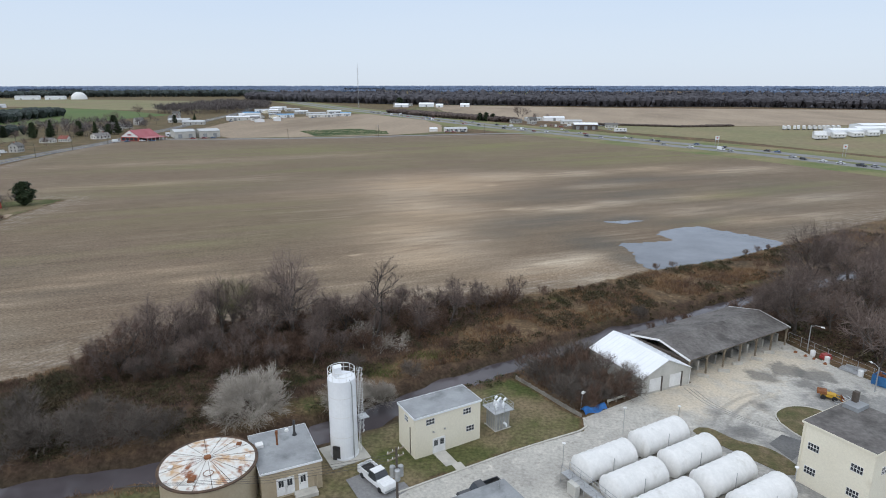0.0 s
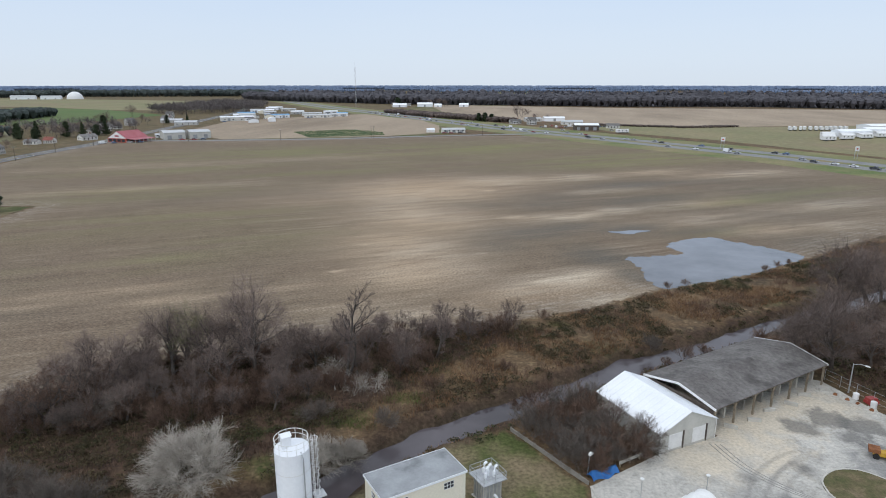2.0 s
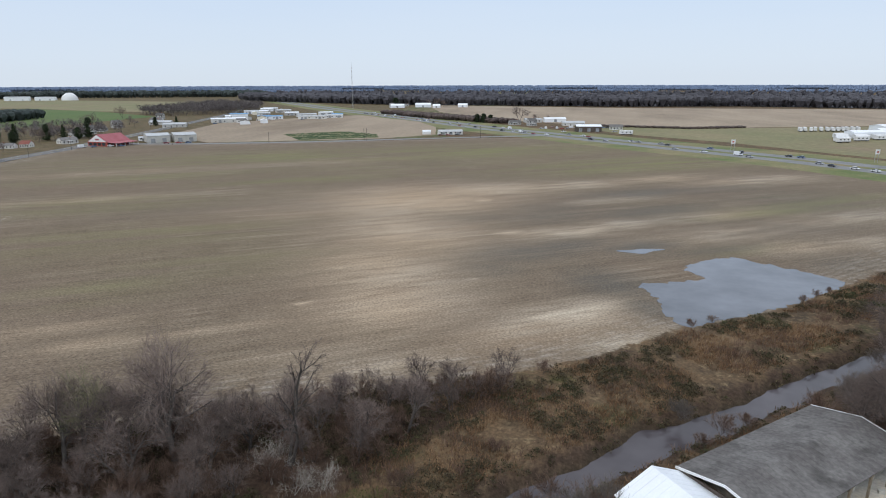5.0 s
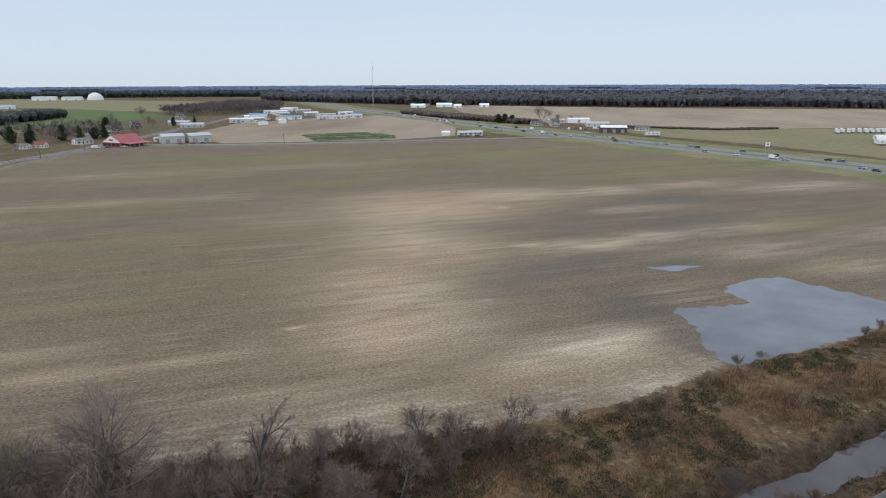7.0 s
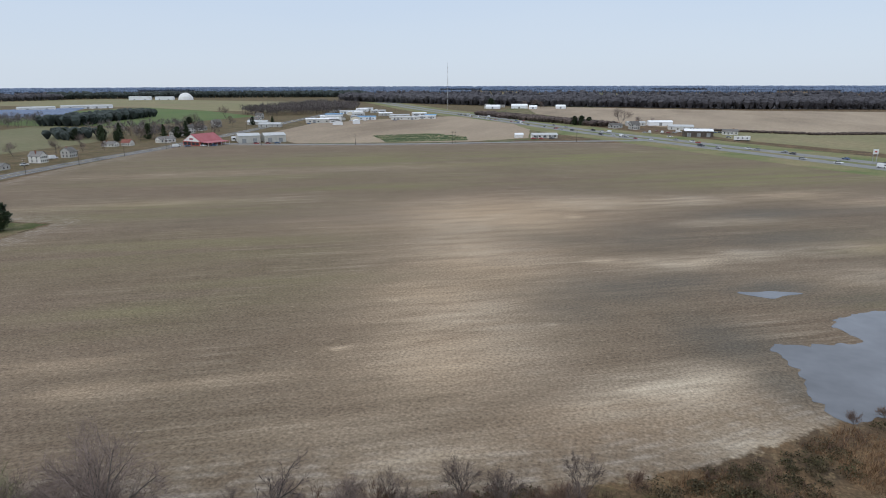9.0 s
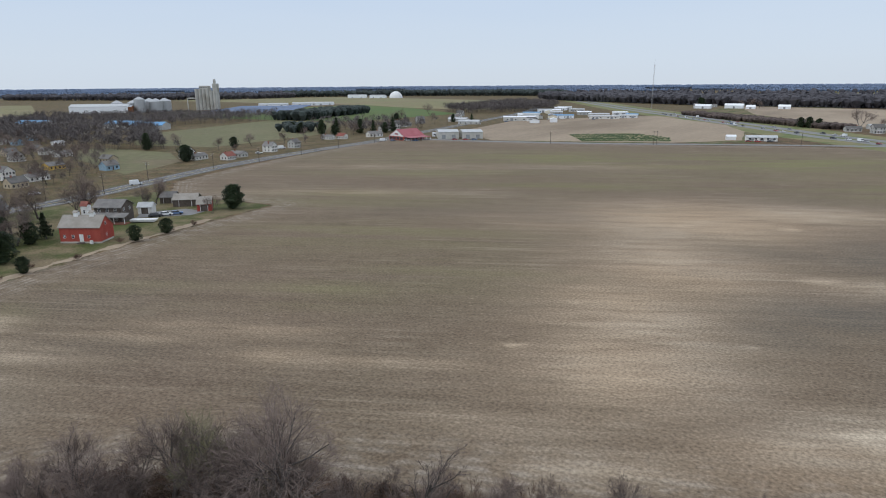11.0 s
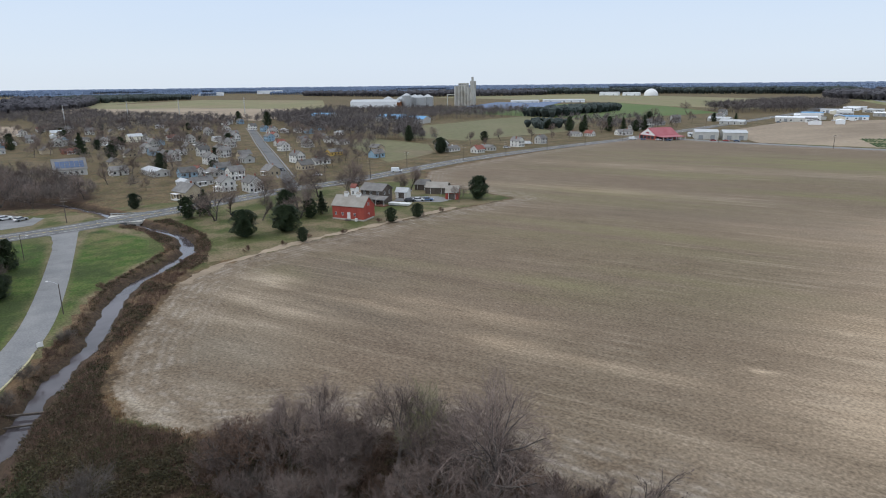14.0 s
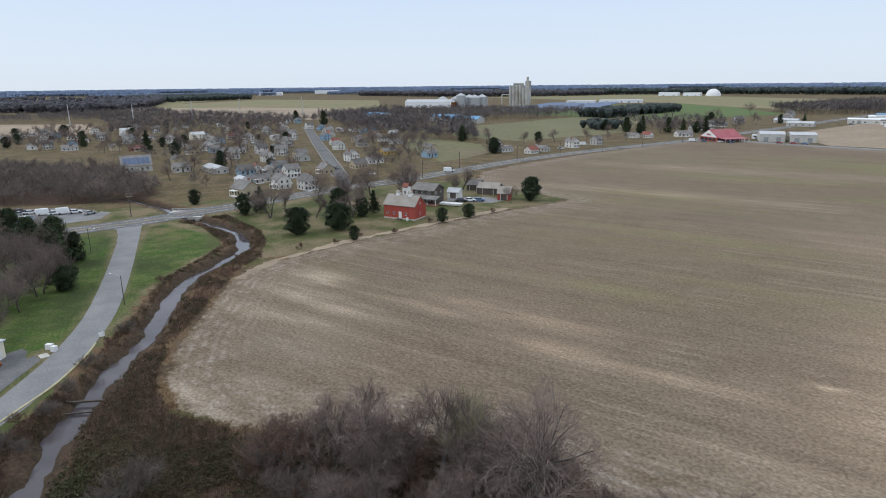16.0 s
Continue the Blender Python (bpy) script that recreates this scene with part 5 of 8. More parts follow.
def bay_window(parent, x, y, z, turn, w, h, cols=3, rows=2, name="window"):
    """A steel window with its panes, let into a wall; turn is the way that it faces."""
    f = lattice(w, h, cols, rows, 0.045, 0.05)
    win = part(name, f, M["white_paint"], parent)
    win.matrix_basis = pose(x, y, z, 0, 0, turn)
    pw, ph = w / cols - 0.045, h / rows - 0.06
    me = Shape().box(-pw / 2, -0.03, -ph / 2, pw / 2, 0.008, ph / 2).mesh("pane", M["glass"])
    for i in range(cols):
        for j in range(rows):
            q = part("pane", me, None, win)
            q.location = (-w / 2 + w * (i + 0.5) / cols, 0, -h / 2 + h * (j + 0.5) / rows)
    return win


def leaf_door(parent, x, y, z, turn, w, h, mat="white_paint", name="door", glazed=True):
    d = Shape()
    d.box(-w / 2 - 0.08, -0.06, 0, -w / 2, 0.06, h + 0.08).box(w / 2, -0.06, 0, w / 2 + 0.08, 0.06, h + 0.08).box(-w / 2, -0.06, h, w / 2, 0.06, h + 0.08).box(-w / 2, -0.04, 0.01, w / 2, 0.03, h)
    ob = part(name, d, M[mat], parent)
    ob.matrix_basis = pose(x, y, z, 0, 0, turn)
    if glazed:
        part("pane", Shape().box(-w * 0.32, 0.0, h * 0.52, -0.02, 0.036, h * 0.9).box(0.02, 0.0, h * 0.52, w * 0.32, 0.036, h * 0.9), M["glass"], ob, "dark door glass")
    part("handle", Shape().box(w * 0.36, 0.03, h * 0.46, w * 0.42, 0.09, h * 0.5), M["dark_steel"], ob)
    return ob


def flat_roof(parent, w, d, h, over, thick=0.16, mat="grey_roof", edge="white_metal"):
    roof = part("roof", Shape().box(-over, -over, h, w + over, d + over, h + thick), M[mat], parent, "grey flat felt roof")
    rim = Shape()
    o, t = over + 0.03, h + thick
    rim.box(-o, -o, h - 0.05, w + o, -over, t + 0.05).box(-o, d + over, h - 0.05, w + o, d + o, t + 0.05).box(-o, -over, h - 0.05, -over, d + over, t + 0.05).box(w + over, -over, h - 0.05, w + o, d + over, t + 0.05)
    part("roof_edge", rim, M[edge], roof)
    return roof


# cream two-storey pump house
pump = thing("pump_house", -14.1, 61.1, 0, U, "cream two-storey block building with a grey flat roof", "building")
part("wall", Shape().box(0, 0, -0.3, 9.8, 4.7, 5.65), M["cream"], pump)
flat_roof(pump, 9.8, 4.7, 5.65, 0.12)
for x, z, w in ((2.2, 4.75, 1.25), (7.7, 4.75, 1.25), (8.2, 2.1, 1.25)):
    bay_window(pump, x, 0, z, 180, w, 0.85)
bay_window(pump, 0, 2.4, 4.7, 90, 1.0, 0.85)
for x in (3.0, 3.9):
    leaf_door(pump, x, 0, 0, 180, 0.82, 2.1)
part("downpipe", Shape().tube([(-0.06, 1.3, 0), (-0.06, 1.3, 4.0)], 0.05, 6), M["dark_timber"], pump)
for x in (2.6, 4.3):
    part("wall_lamp", Shape().box(x - 0.1, -0.22, 3.15, x + 0.1, 0, 3.3), M["galvanised"], pump)
alone("path", Shape().box(2.6, -3.3, -0.2, 4.3, -0.02, 0.09).join(Shape().box(3.4, -6.1, -0.2, 4.7, -3.3, 0.085)), M["kerb"], "narrow concrete path to the doors", "path", kind="structure", m=pose(-14.1, 61.1, 0, 0, 0, U))

# steel treatment unit with railed top
unit = thing("treatment_unit", -4.6, 69.3, 0, U, "grey steel box unit with railings and ducts on top", "machinery")
part("tank", Shape().box(0, 0, 0, 2.3, 2.3, 2.9), M["galvanised"], unit)
part("base", Shape().box(-0.2, -0.2, -0.2, 2.5, 2.5, 0.15), M["kerb"], unit)
for k in range(5):
    part("rib", Shape().box(0.1 + k * 0.5, -0.07, 0.2, 0.2 + k * 0.5, -0.005, 2.8).box(-0.07, 0.1 + k * 0.5, 0.2, -0.005, 0.2 + k * 0.5, 2.8), M["metal_wall"], unit)
rail = Shape()
for x in (-0.35, 1.15, 2.65):
    for y in (-0.35, 1.15, 2.65):
        if (x, y) != (1.15, 1.15):
            rail.tube([(x, y, 2.8), (x, y, 3.9)], 0.035, 5)
for z in (3.35, 3.9):
    rail.tube([(-0.35, -0.35, z), (2.65, -0.35, z), (2.65, 2.65, z), (-0.35, 2.65, z), (-0.35, -0.35, z)], 0.035, 5)
part("railing", rail, M["galvanised"], unit, "galvanised pipe railing")
part("platform", Shape().box(-0.45, -0.45, 2.85, 2.75, 2.75, 2.95), M["galvanised"], unit)
for k, (x, y) in enumerate(((0.6, 0.8), (1.2, 1.2), (1.7, 0.7), (1.0, 1.8))):
    part("duct", Shape().tube([(x, y, 2.95), (x, y, 3.6), (x + 0.25, y + 0.2, 3.95), (x + 0.6, y + 0.3, 4.05)], 0.16, 8), M["white_metal"], unit)
part("pipe", Shape().tube([(1.3, -0.1, 1.1), (1.3, -0.7, 1.1), (1.3, -0.75, 0.9)], 0.16, 8), M["white_metal"], unit)

# white lime silo with caged ladder
silo = thing("lime_silo", -23.4, 60.9, 0, U, "tall white steel silo with a caged ladder", "silo")
ring = [(math.cos(a), math.sin(a)) for a in np.linspace(0, 2 * math.pi, 41)[:-1]]


def drum(r, z0, z1, sides=40, r1=None, cx=0.0, cy=0.0):
    s, r1 = Shape(), r if r1 is None else r1
    c = [(math.cos(2 * math.pi * k / sides), math.sin(2 * math.pi * k / sides)) for k in range(sides)]
    s.v = [(cx + r * a, cy + r * b, z0) for a, b in c] + [(cx + r1 * a, cy + r1 * b, z1) for a, b in c]
    s.f = [(k, (k + 1) % sides, (k + 1) % sides + sides, k + sides) for k in range(sides)] + [tuple(range(sides, 2 * sides)), tuple(reversed(range(sides)))]
    return s


def hoop(r, z, thick, sides=32, start=0.0, end=2 * math.pi, cx=0.0, cy=0.0):
    return Shape().tube([(cx + r * math.cos(a), cy + r * math.sin(a), z) for a in np.linspace(start, end, sides)], thick, 5)


part("shell", drum(1.75, 0.1, 10.9), M["white_metal"], silo)
part("skirt", drum(1.82, 0.0, 0.35), M["white_metal"], silo)
part("cone_top", drum(1.75, 10.9, 11.25, 40, 0.5), M["white_metal"], silo)
for z in (3.2, 6.0, 8.6):
    part("seam", drum(1.765, z, z + 0.06), M["white_paint"], silo)
part("filter_box", Shape().box(-1.0, -0.4, 11.0, -0.1, 0.5, 12.4).gable(-1.08, -0.48, -0.02, 0.58, 12.4, 0.25), M["white_metal"], silo, "white filter housing")
top = hoop(1.7, 12.05, 0.035).join(hoop(1.7, 11.5, 0.03))
for k in range(12):
    a = k * math.pi / 6
    top.tube([(1.7 * math.cos(a), 1.7 * math.sin(a), 10.9), (1.7 * math.cos(a), 1.7 * math.sin(a), 12.05)], 0.03, 5)
part("railing", top, M["white_paint"], silo, "white pipe railing")
cage = Shape()
for x in (1.95, 2.35):
    for s in (-0.25, 0.25):
        cage.tube([(x - 0.1, s - 0.9, 3.2 if x > 2 else 0.6), (x - 0.1, s - 0.9, 12.1)], 0.025, 4)
for k in range(36):
    cage.tube([(1.85, -1.15, 0.8 + k * 0.31), (1.85, -0.65, 0.8 + k * 0.31)], 0.02, 4)
for k in range(13):
    cage.join(hoop(0.42, 3.2 + k * 0.72, 0.02, 10, cx=2.05, cy=-0.9))
part("ladder", cage, M["white_paint"], silo, "white ladder with safety cage")
part("platform", Shape().box(1.7, -1.6, 5.2, 2.9, -0.3, 5.28), M["galvanised"], silo)
part("pipe", Shape().tube([(0.6, -1.85, 0.3), (0.6, -1.85, 10.4), (0.5, -1.5, 11.0)], 0.07, 6), M["galvanised"], silo)
leaf_door(silo, -1.45, -1.06, 0.1, 143, 0.8, 1.9, "dark_steel", glazed=False)
alone("silo_slab", Shape().box(-2.6, -2.6, -0.3, 2.6, 2.6, 0.1), M["kerb"], "square concrete slab under the silo", "slab", kind="structure", m=pose(-23.4, 60.9, 0, 0, 0, U))

# round tank with rust-stained top, and its annex
tank = thing("water_tank", -36.1, 50.3, 0, 12, "round cream tank with a rust-stained white roof", "tank")
part("wall", drum(5.35, -0.3, 4.1, 64), M["tan_siding"], tank, "weathered tan tank wall")
part("rim", drum(5.55, 4.1, 4.22, 64).join(hoop(5.5, 4.22, 0.07, 65)), M["old_rust"], tank, "rusty rim")
seg = []
for k in range(16):
    a0, a1 = 2 * math.pi * k / 16 + 0.006, 2 * math.pi * (k + 1) / 16 - 0.006
    s = Shape()
    c = [(math.cos(a0 + (a1 - a0) * j / 4), math.sin(a0 + (a1 - a0) * j / 4)) for j in range(5)]
    s.v = [(0.35 * x, 0.35 * y, 4.86) for x, y in c] + [(5.2 * x, 5.2 * y, 4.26) for x, y in c]
    s.v += [(x, y, z - 0.05) for x, y, z in s.v]
    s.f = [(j, j + 5, j + 6, j + 1) for j in range(4)] + [(10 + j, 11 + j, 16 + j, 15 + j) for j in range(4)] + [(5 + j, 15 + j, 16 + j, 6 + j) for j in range(4)] + [(0, 10, 15, 5), (4, 9, 19, 14)]
    part("roof_plate", s, M["rusty_top"], tank)
    ridge = Shape().tube([(0.4 * math.cos(a0), 0.4 * math.sin(a0), 4.87), (5.2 * math.cos(a0), 5.2 * math.sin(a0), 4.28)], 0.02, 4)
    part("rafter", ridge, M["old_rust"], tank)
part("roof_hub", drum(0.4, 4.82, 5.05, 16), M["rust"], tank)
for x, y, w in ((-0.6, -3.6, 0.7), (2.6, 3.4, 0.55), (-3.8, -1.2, 0.5), (4.3, 0.8, 0.5)):
    z = 4.86 - 0.6 * math.hypot(x, y) / 5.2
    part("hatch", Shape().box(x - w / 2, y - w / 2, z - 0.05, x + w / 2, y + w / 2, z + 0.22), M["rust"] if w > 0.5 else M["white_paint"], tank, "rusty roof hatch")
alone_path = [(0.6, -2.2), (0.9, -3.4)]
part("pipe_ring", hoop(0.55, 4.62, 0.04, 20, cx=0.9, cy=-2.6), M["rust"], tank)
annex = thing("tank_annex", -29.6, 50.0, 0, 35.0, "low tan block building with a grey flat roof", "building")
part("wall", Shape().box(0, 0, -0.3, 7.0, 8.7, 3.45), M["tan_siding"], annex)
flat_roof(annex, 7.0, 8.7, 3.45, 0.08)
for x in (2.2, 3.2, 4.75):
    leaf_door(annex, x, 0, 0.15, 180, 0.9, 2.2)
part("step", Shape().box(3.6, -1.4, -0.1, 6.2, -0.07, 0.35), M["kerb"], annex)
part("pipe_frame", Shape().tube([(5.9, -0.15, 0.4), (5.9, -0.15, 2.2), (6.4, -0.15, 2.2), (6.4, -0.15, 0.4)], 0.05, 5), M["tan_siding"], annex)
part("chimney", Shape().tube([(5.3, 6.6, 3.6), (5.3, 6.6, 5.7)], 0.14, 8).join(drum(0.3, 3.6, 3.9, 10, 0.2, 5.3, 6.6)), M["dark_steel"], annex, "black flue pipe")
part("chimney", Shape().tube([(2.9, 5.3, 3.6), (2.9, 5.3, 5.0)], 0.12, 8).join(drum(0.17, 5.0, 5.5, 8, None, 2.9, 5.3)), M["rust"], annex, "rusty flue with a brown cowl")
part("roof_vent", Shape().box(0.4, 5.4, 3.6, 1.3, 6.3, 3.95), M["white_paint"], annex)
part("roof_vent", drum(0.3, 3.6, 3.85, 12, 0.22, 4.6, 8.0), M["white_paint"], annex)

# white metal gable shed
shed = thing("metal_shed", 16.5, 83.2, 0, 34.5, "pale metal shed with a white gable roof", "shed")
part("wall", Shape().box(0, 0, -0.3, 9.7, 12.6, 2.9).gable(0, 0, 9.7, 12.6, 2.9, 2.15, "y"), M["metal_wall"], shed)
roof = part("roof", Shape().slope(0, 0, 9.7, 12.6, 2.92, 2.15, 0.12, 0.2, "y"), M["white_metal"], shed, "white ribbed metal roof")
for k in range(13):
    y = 0.3 + k * 1.0
    part("roof_seam", Shape().tube([(-0.15, y, 3.01), (4.85, y, 5.2), (9.85, y, 3.01)], 0.022, 4, caps=False), M["white_metal"], roof)
for x in (2.6, 6.7):
    part("roller_door", Shape().box(x - 1.15, -0.06, 0, x + 1.15, 0.02, 2.45), M["white_paint"], shed, "white roller door")
    part("door_post", Shape().box(x + 1.2, -0.12, 0, x + 1.42, 0.02, 2.6), M["dark_timber"], shed)
for x in (0.02, 9.68):
    part("downpipe", Shape().tube([(x, -0.1, 0), (x, -0.1, 2.8)], 0.05, 5), M["white_paint"], shed)
part("footing", Shape().box(-0.08, -0.08, -0.3, 9.78, 12.68, 0.35), M["kerb"], shed)

# open-fronted storage shed with dark roof
barn = thing("open_shed", 24.6, 89.9, 0, 40.5, "open-fronted timber storage shed with a dark roof", "shed")
part("roof", Shape().slope(0, 0, 27.2, 12.2, 3.55, 1.25, 0.1, 0.15), M["shed_roof"], barn, "dark weathered sheet roof")
for k in range(28):
    part("roof_seam", Shape().tube([(k + 0.1, -0.1, 3.63), (k + 0.1, 6.1, 4.91), (k + 0.1, 12.3, 3.63)], 0.018, 4, caps=False), M["shed_roof"], barn)
for x0, x1 in ((-0.2, -0.06), (27.26, 27.4)):
    s = Shape()
    s.v = [(x, y, z + d) for x in (x0, x1) for d in (-0.16, 0.14) for y, z in ((-0.2, 3.51), (6.1, 4.8), (12.4, 3.51))]
    s.f = [(0, 1, 4, 3), (1, 2, 5, 4), (6, 9, 10, 7), (7, 10, 11, 8), (3, 4, 10, 9), (4, 5, 11, 10), (0, 6, 7, 1), (1, 7, 8, 2), (0, 3, 9, 6), (2, 8, 11, 5)]
    part("barge_board", s, M["white_paint"], barn, "white barge board")
for k in range(7):
    x = 0.2 + k * 4.45
    for y in (0.15, 12.0):
        part("post", Shape().box(x - 0.12, y - 0.12, -0.2, x + 0.12, y + 0.12, 3.5), M["timber"], barn)
    part("brace", Shape().tube([(x, 0.15, 2.5), (x + 0.9, 0.15, 3.4)], 0.06, 4).tube([(x, 0.15, 2.5), (x - 0.9, 0.15, 3.4)] if k else [(x, 0.15, 2.5), (x, 1.0, 3.4)], 0.06, 4), M["timber"], barn)
    if k:
        part("bay_wall", Shape().box(x - 0.2, 1.6, -0.1, x + 0.2, 11.8, 1.7), M["concrete"], barn, "low concrete bay wall")
part("beam", Shape().box(0, 0.05, 3.28, 27.2, 0.25, 3.5).box(0, 11.9, 3.28, 27.2, 12.1, 3.5).box(0, 5.95, 4.5, 27.2, 6.25, 4.72), M["timber"], barn)
part("back_wall", Shape().box(0, 12.05, -0.2, 27.2, 12.2, 3.5).box(-0.02, 0.2, 2.2, 0.06, 12.0, 3.5).box(0, 4.0, -0.2, 0.12, 12.05, 2.2), M["dark_timber"], barn)
for k in range(6):
    x = 2.4 + k * 4.45
    heap, r = Shape(), random.Random(k)
    for j in range(9):
        for i in range(9):
            a, b = i / 8, j / 8
            heap.v.append((x - 1.7 + 3.4 * a, 3.5 + 8 * b, max(0, 1.4 * math.sin(math.pi * a) ** 0.7 * min(1, b * 1.6)) + r.uniform(-.06, .06)))
    heap.f = [(j * 9 + i, j * 9 + i + 1, j * 9 + i + 10, j * 9 + i + 9) for j in range(8) for i in range(8)]
    if k in (0, 1, 3, 4):
        c = barn.matrix_basis @ Matrix.Translation((0, 0, 0.06))
        alone("salt_heap", heap, M["concrete"] if k % 2 else M["tan_siding"], "heap of pale gravel inside the open shed", "heap", "heaps in the shed", m=c)
    log = Shape().box(-0.9, -0.22, 0.05, 0.9, 0.22, 0.5)
    alone("concrete_block", log, M["kerb"], "long concrete block at the shed's front", "block", "blocks at the shed", m=barn.matrix_basis @ pose(x + 0.8, -0.5 - (k % 2) * 0.6, 0.0, 0, 0, -60 + 20 * (k % 3)))

# covered tanks
def covered_tank(x, y):
    t = thing("covered_tank", x, y, 0, U, "white ribbed cover over a long tank", "tank", "covered tanks in rows")
    s, L, n, R = Shape(), 7.4, 24, 1.85
    rows = [(-0.62, 0.0), (-0.55, 0.45), (-0.35, 0.78), (-0.12, 0.95)] + [(L * k / 21, 1.0 + (0.018 if k % 3 == 0 else -0.012)) for k in range(22)] + [(L + 0.1, 0.96), (L + 0.22, 0.8), (L + 0.26, 0.4), (L + 0.28, 0.0)]
    for px, k in rows:
        for j in range(n):
            a = 2 * math.pi * j / n
            sag = 1.0 if math.sin(a) > 0 else 0.92
            s.v.append((px, R * k * math.cos(a) * (1 + 0.012 * math.sin(px * 5 + a * 3)), 1.75 + R * 0.96 * k * sag * math.sin(a)))
    s.f = [(i * n + j, i * n + (j + 1) % n, (i + 1) * n + (j + 1) % n, (i + 1) * n + j) for i in range(len(rows) - 1) for j in range(n)]
    part("cover", s, M["fabric"], t, smooth=True)
    for px in (0.8, 3.7, 6.6):
        part("saddle", Shape().box(px - 0.2, -1.5, -0.1, px + 0.2, 1.5, 0.55), M["kerb"], t)
    part("valve", drum(0.24, 0, 0.7, 12).moved(pose(L + 0.3, 0.6, 0.55, 0, 90, 0)), M["white_paint"], t)
    part("vent_pipe", Shape().tube([(L * 0.45, -1.9, 0), (L * 0.45, -1.9, 3.3)], 0.04, 5), M["galvanised"], t)
    return t


for x, y in ((6.5, 59.9), (9.6, 56.4), (12.7, 52.9), (13.9, 66.6), (17.0, 62.9), (20.1, 59.3), (23.2, 55.7)):
    covered_tank(x, y)
walkway = thing("walkway", 4.6, 60.0, 0, U - 90, "grey steel walkway on a frame beside the tanks", "walkway")
for k in range(16):
    part("plank", Shape().box(k * 0.75, -0.65, 1.25, k * 0.75 + 0.7, 0.65, 1.31), M["galvanised"], walkway)
part("rail", Shape().tube([(0, -0.65, 2.3), (12, -0.65, 2.3)], 0.035, 5).tube([(0, 0.65, 2.3), (12, 0.65, 2.3)], 0.035, 5).tube([(0, 0.65, 1.8), (12, 0.65, 1.8)], 0.03, 5), M["galvanised"], walkway)
for k in range(7):
    for s in (-0.65, 0.65):
        part("post", Shape().tube([(k * 2, s, 0), (k * 2, s, 2.3)], 0.035, 5), M["galvanised"], walkway)
part("hopper", Shape().box(2.0, -1.4, 0.1, 3.4, -0.72, 1.6), M["metal_wall"], walkway)

# second cream building
office = thing("works_building", 32.0, 64.7, 0, U, "cream two-storey block building with a dark flat roof", "building")
part("wall", Shape().box(0, -7.9, -0.3, 9.8, 0, 7.9), M["cream"], office)
part("roof", Shape().box(-0.12, -8.02, 7.9, 9.92, 0.12, 8.08), M["shed_roof"], office, "dark grey flat roof")
part("roof_edge", Shape().box(-0.16, -8.06, 7.86, -0.12, 0.16, 8.1).box(-0.12, -8.06, 7.86, 9.96, -8.02, 8.1).box(-0.12, 0.12, 7.86, 9.96, 0.16, 8.1), M["cream"], office)
part("roof_hut", Shape().box(7.2, -2.2, 8.08, 9.6, -0.4, 8.6), M["grey_roof"], office)
part("chimney", Shape().box(8.6, -1.2, 8.6, 9.2, -0.6, 9.9), M["dark_timber"], office)
for y, z in ((-1.5, 5.3), (-1.5, 2.2), (-6.3, 5.3), (-6.3, 2.2)):
    bay_window(office, 0, y, z, 90, 1.35, 0.95, 4)
for x in (2.5, 6.5):
    bay_window(office, x, -7.9, 5.3, 180, 1.35, 0.95, 4)
part("downpipe", Shape().tube([(-0.07, -0.2, 0), (-0.07, -0.2, 7.8)], 0.06, 5), M["cream"], office)

# near grey-roofed building
near = thing("low_building", -2.4, 53.2, 0, U, "low cream building with a grey roof", "building")
part("wall", Shape().box(-12, -5.2, -0.2, 0, 0, 3.8), M["cream"], near)
part("roof", Shape().box(-12.15, -5.35, 3.8, 0.15, 0.15, 4.0), M["grey_roof"], near, "grey flat roof")
part("conduit", Shape().tube([(-1.2, -1.0, 4.0), (-1.2, -1.0, 5.0)], 0.06, 6), M["galvanised"], near)


# ---- vehicles ----
def bent_box(x0, x1, y, z0, z1, fx0=0.0, fx1=0.0, fy=0.0):
    """A box that narrows towards its top."""
    v = [(x0, -y, z0), (x1, -y, z0), (x0, y, z0), (x1, y, z0), (x0 + fx0, -y + fy, z1), (x1 - fx1, -y + fy, z1), (x0 + fx0, y - fy, z1), (x1 - fx1, y - fy, z1)]
    return Shape().add(v, [(0, 2, 3, 1), (4, 5, 7, 6), (0, 1, 5, 4), (2, 6, 7, 3), (0, 4, 6, 2), (1, 3, 7, 5)])


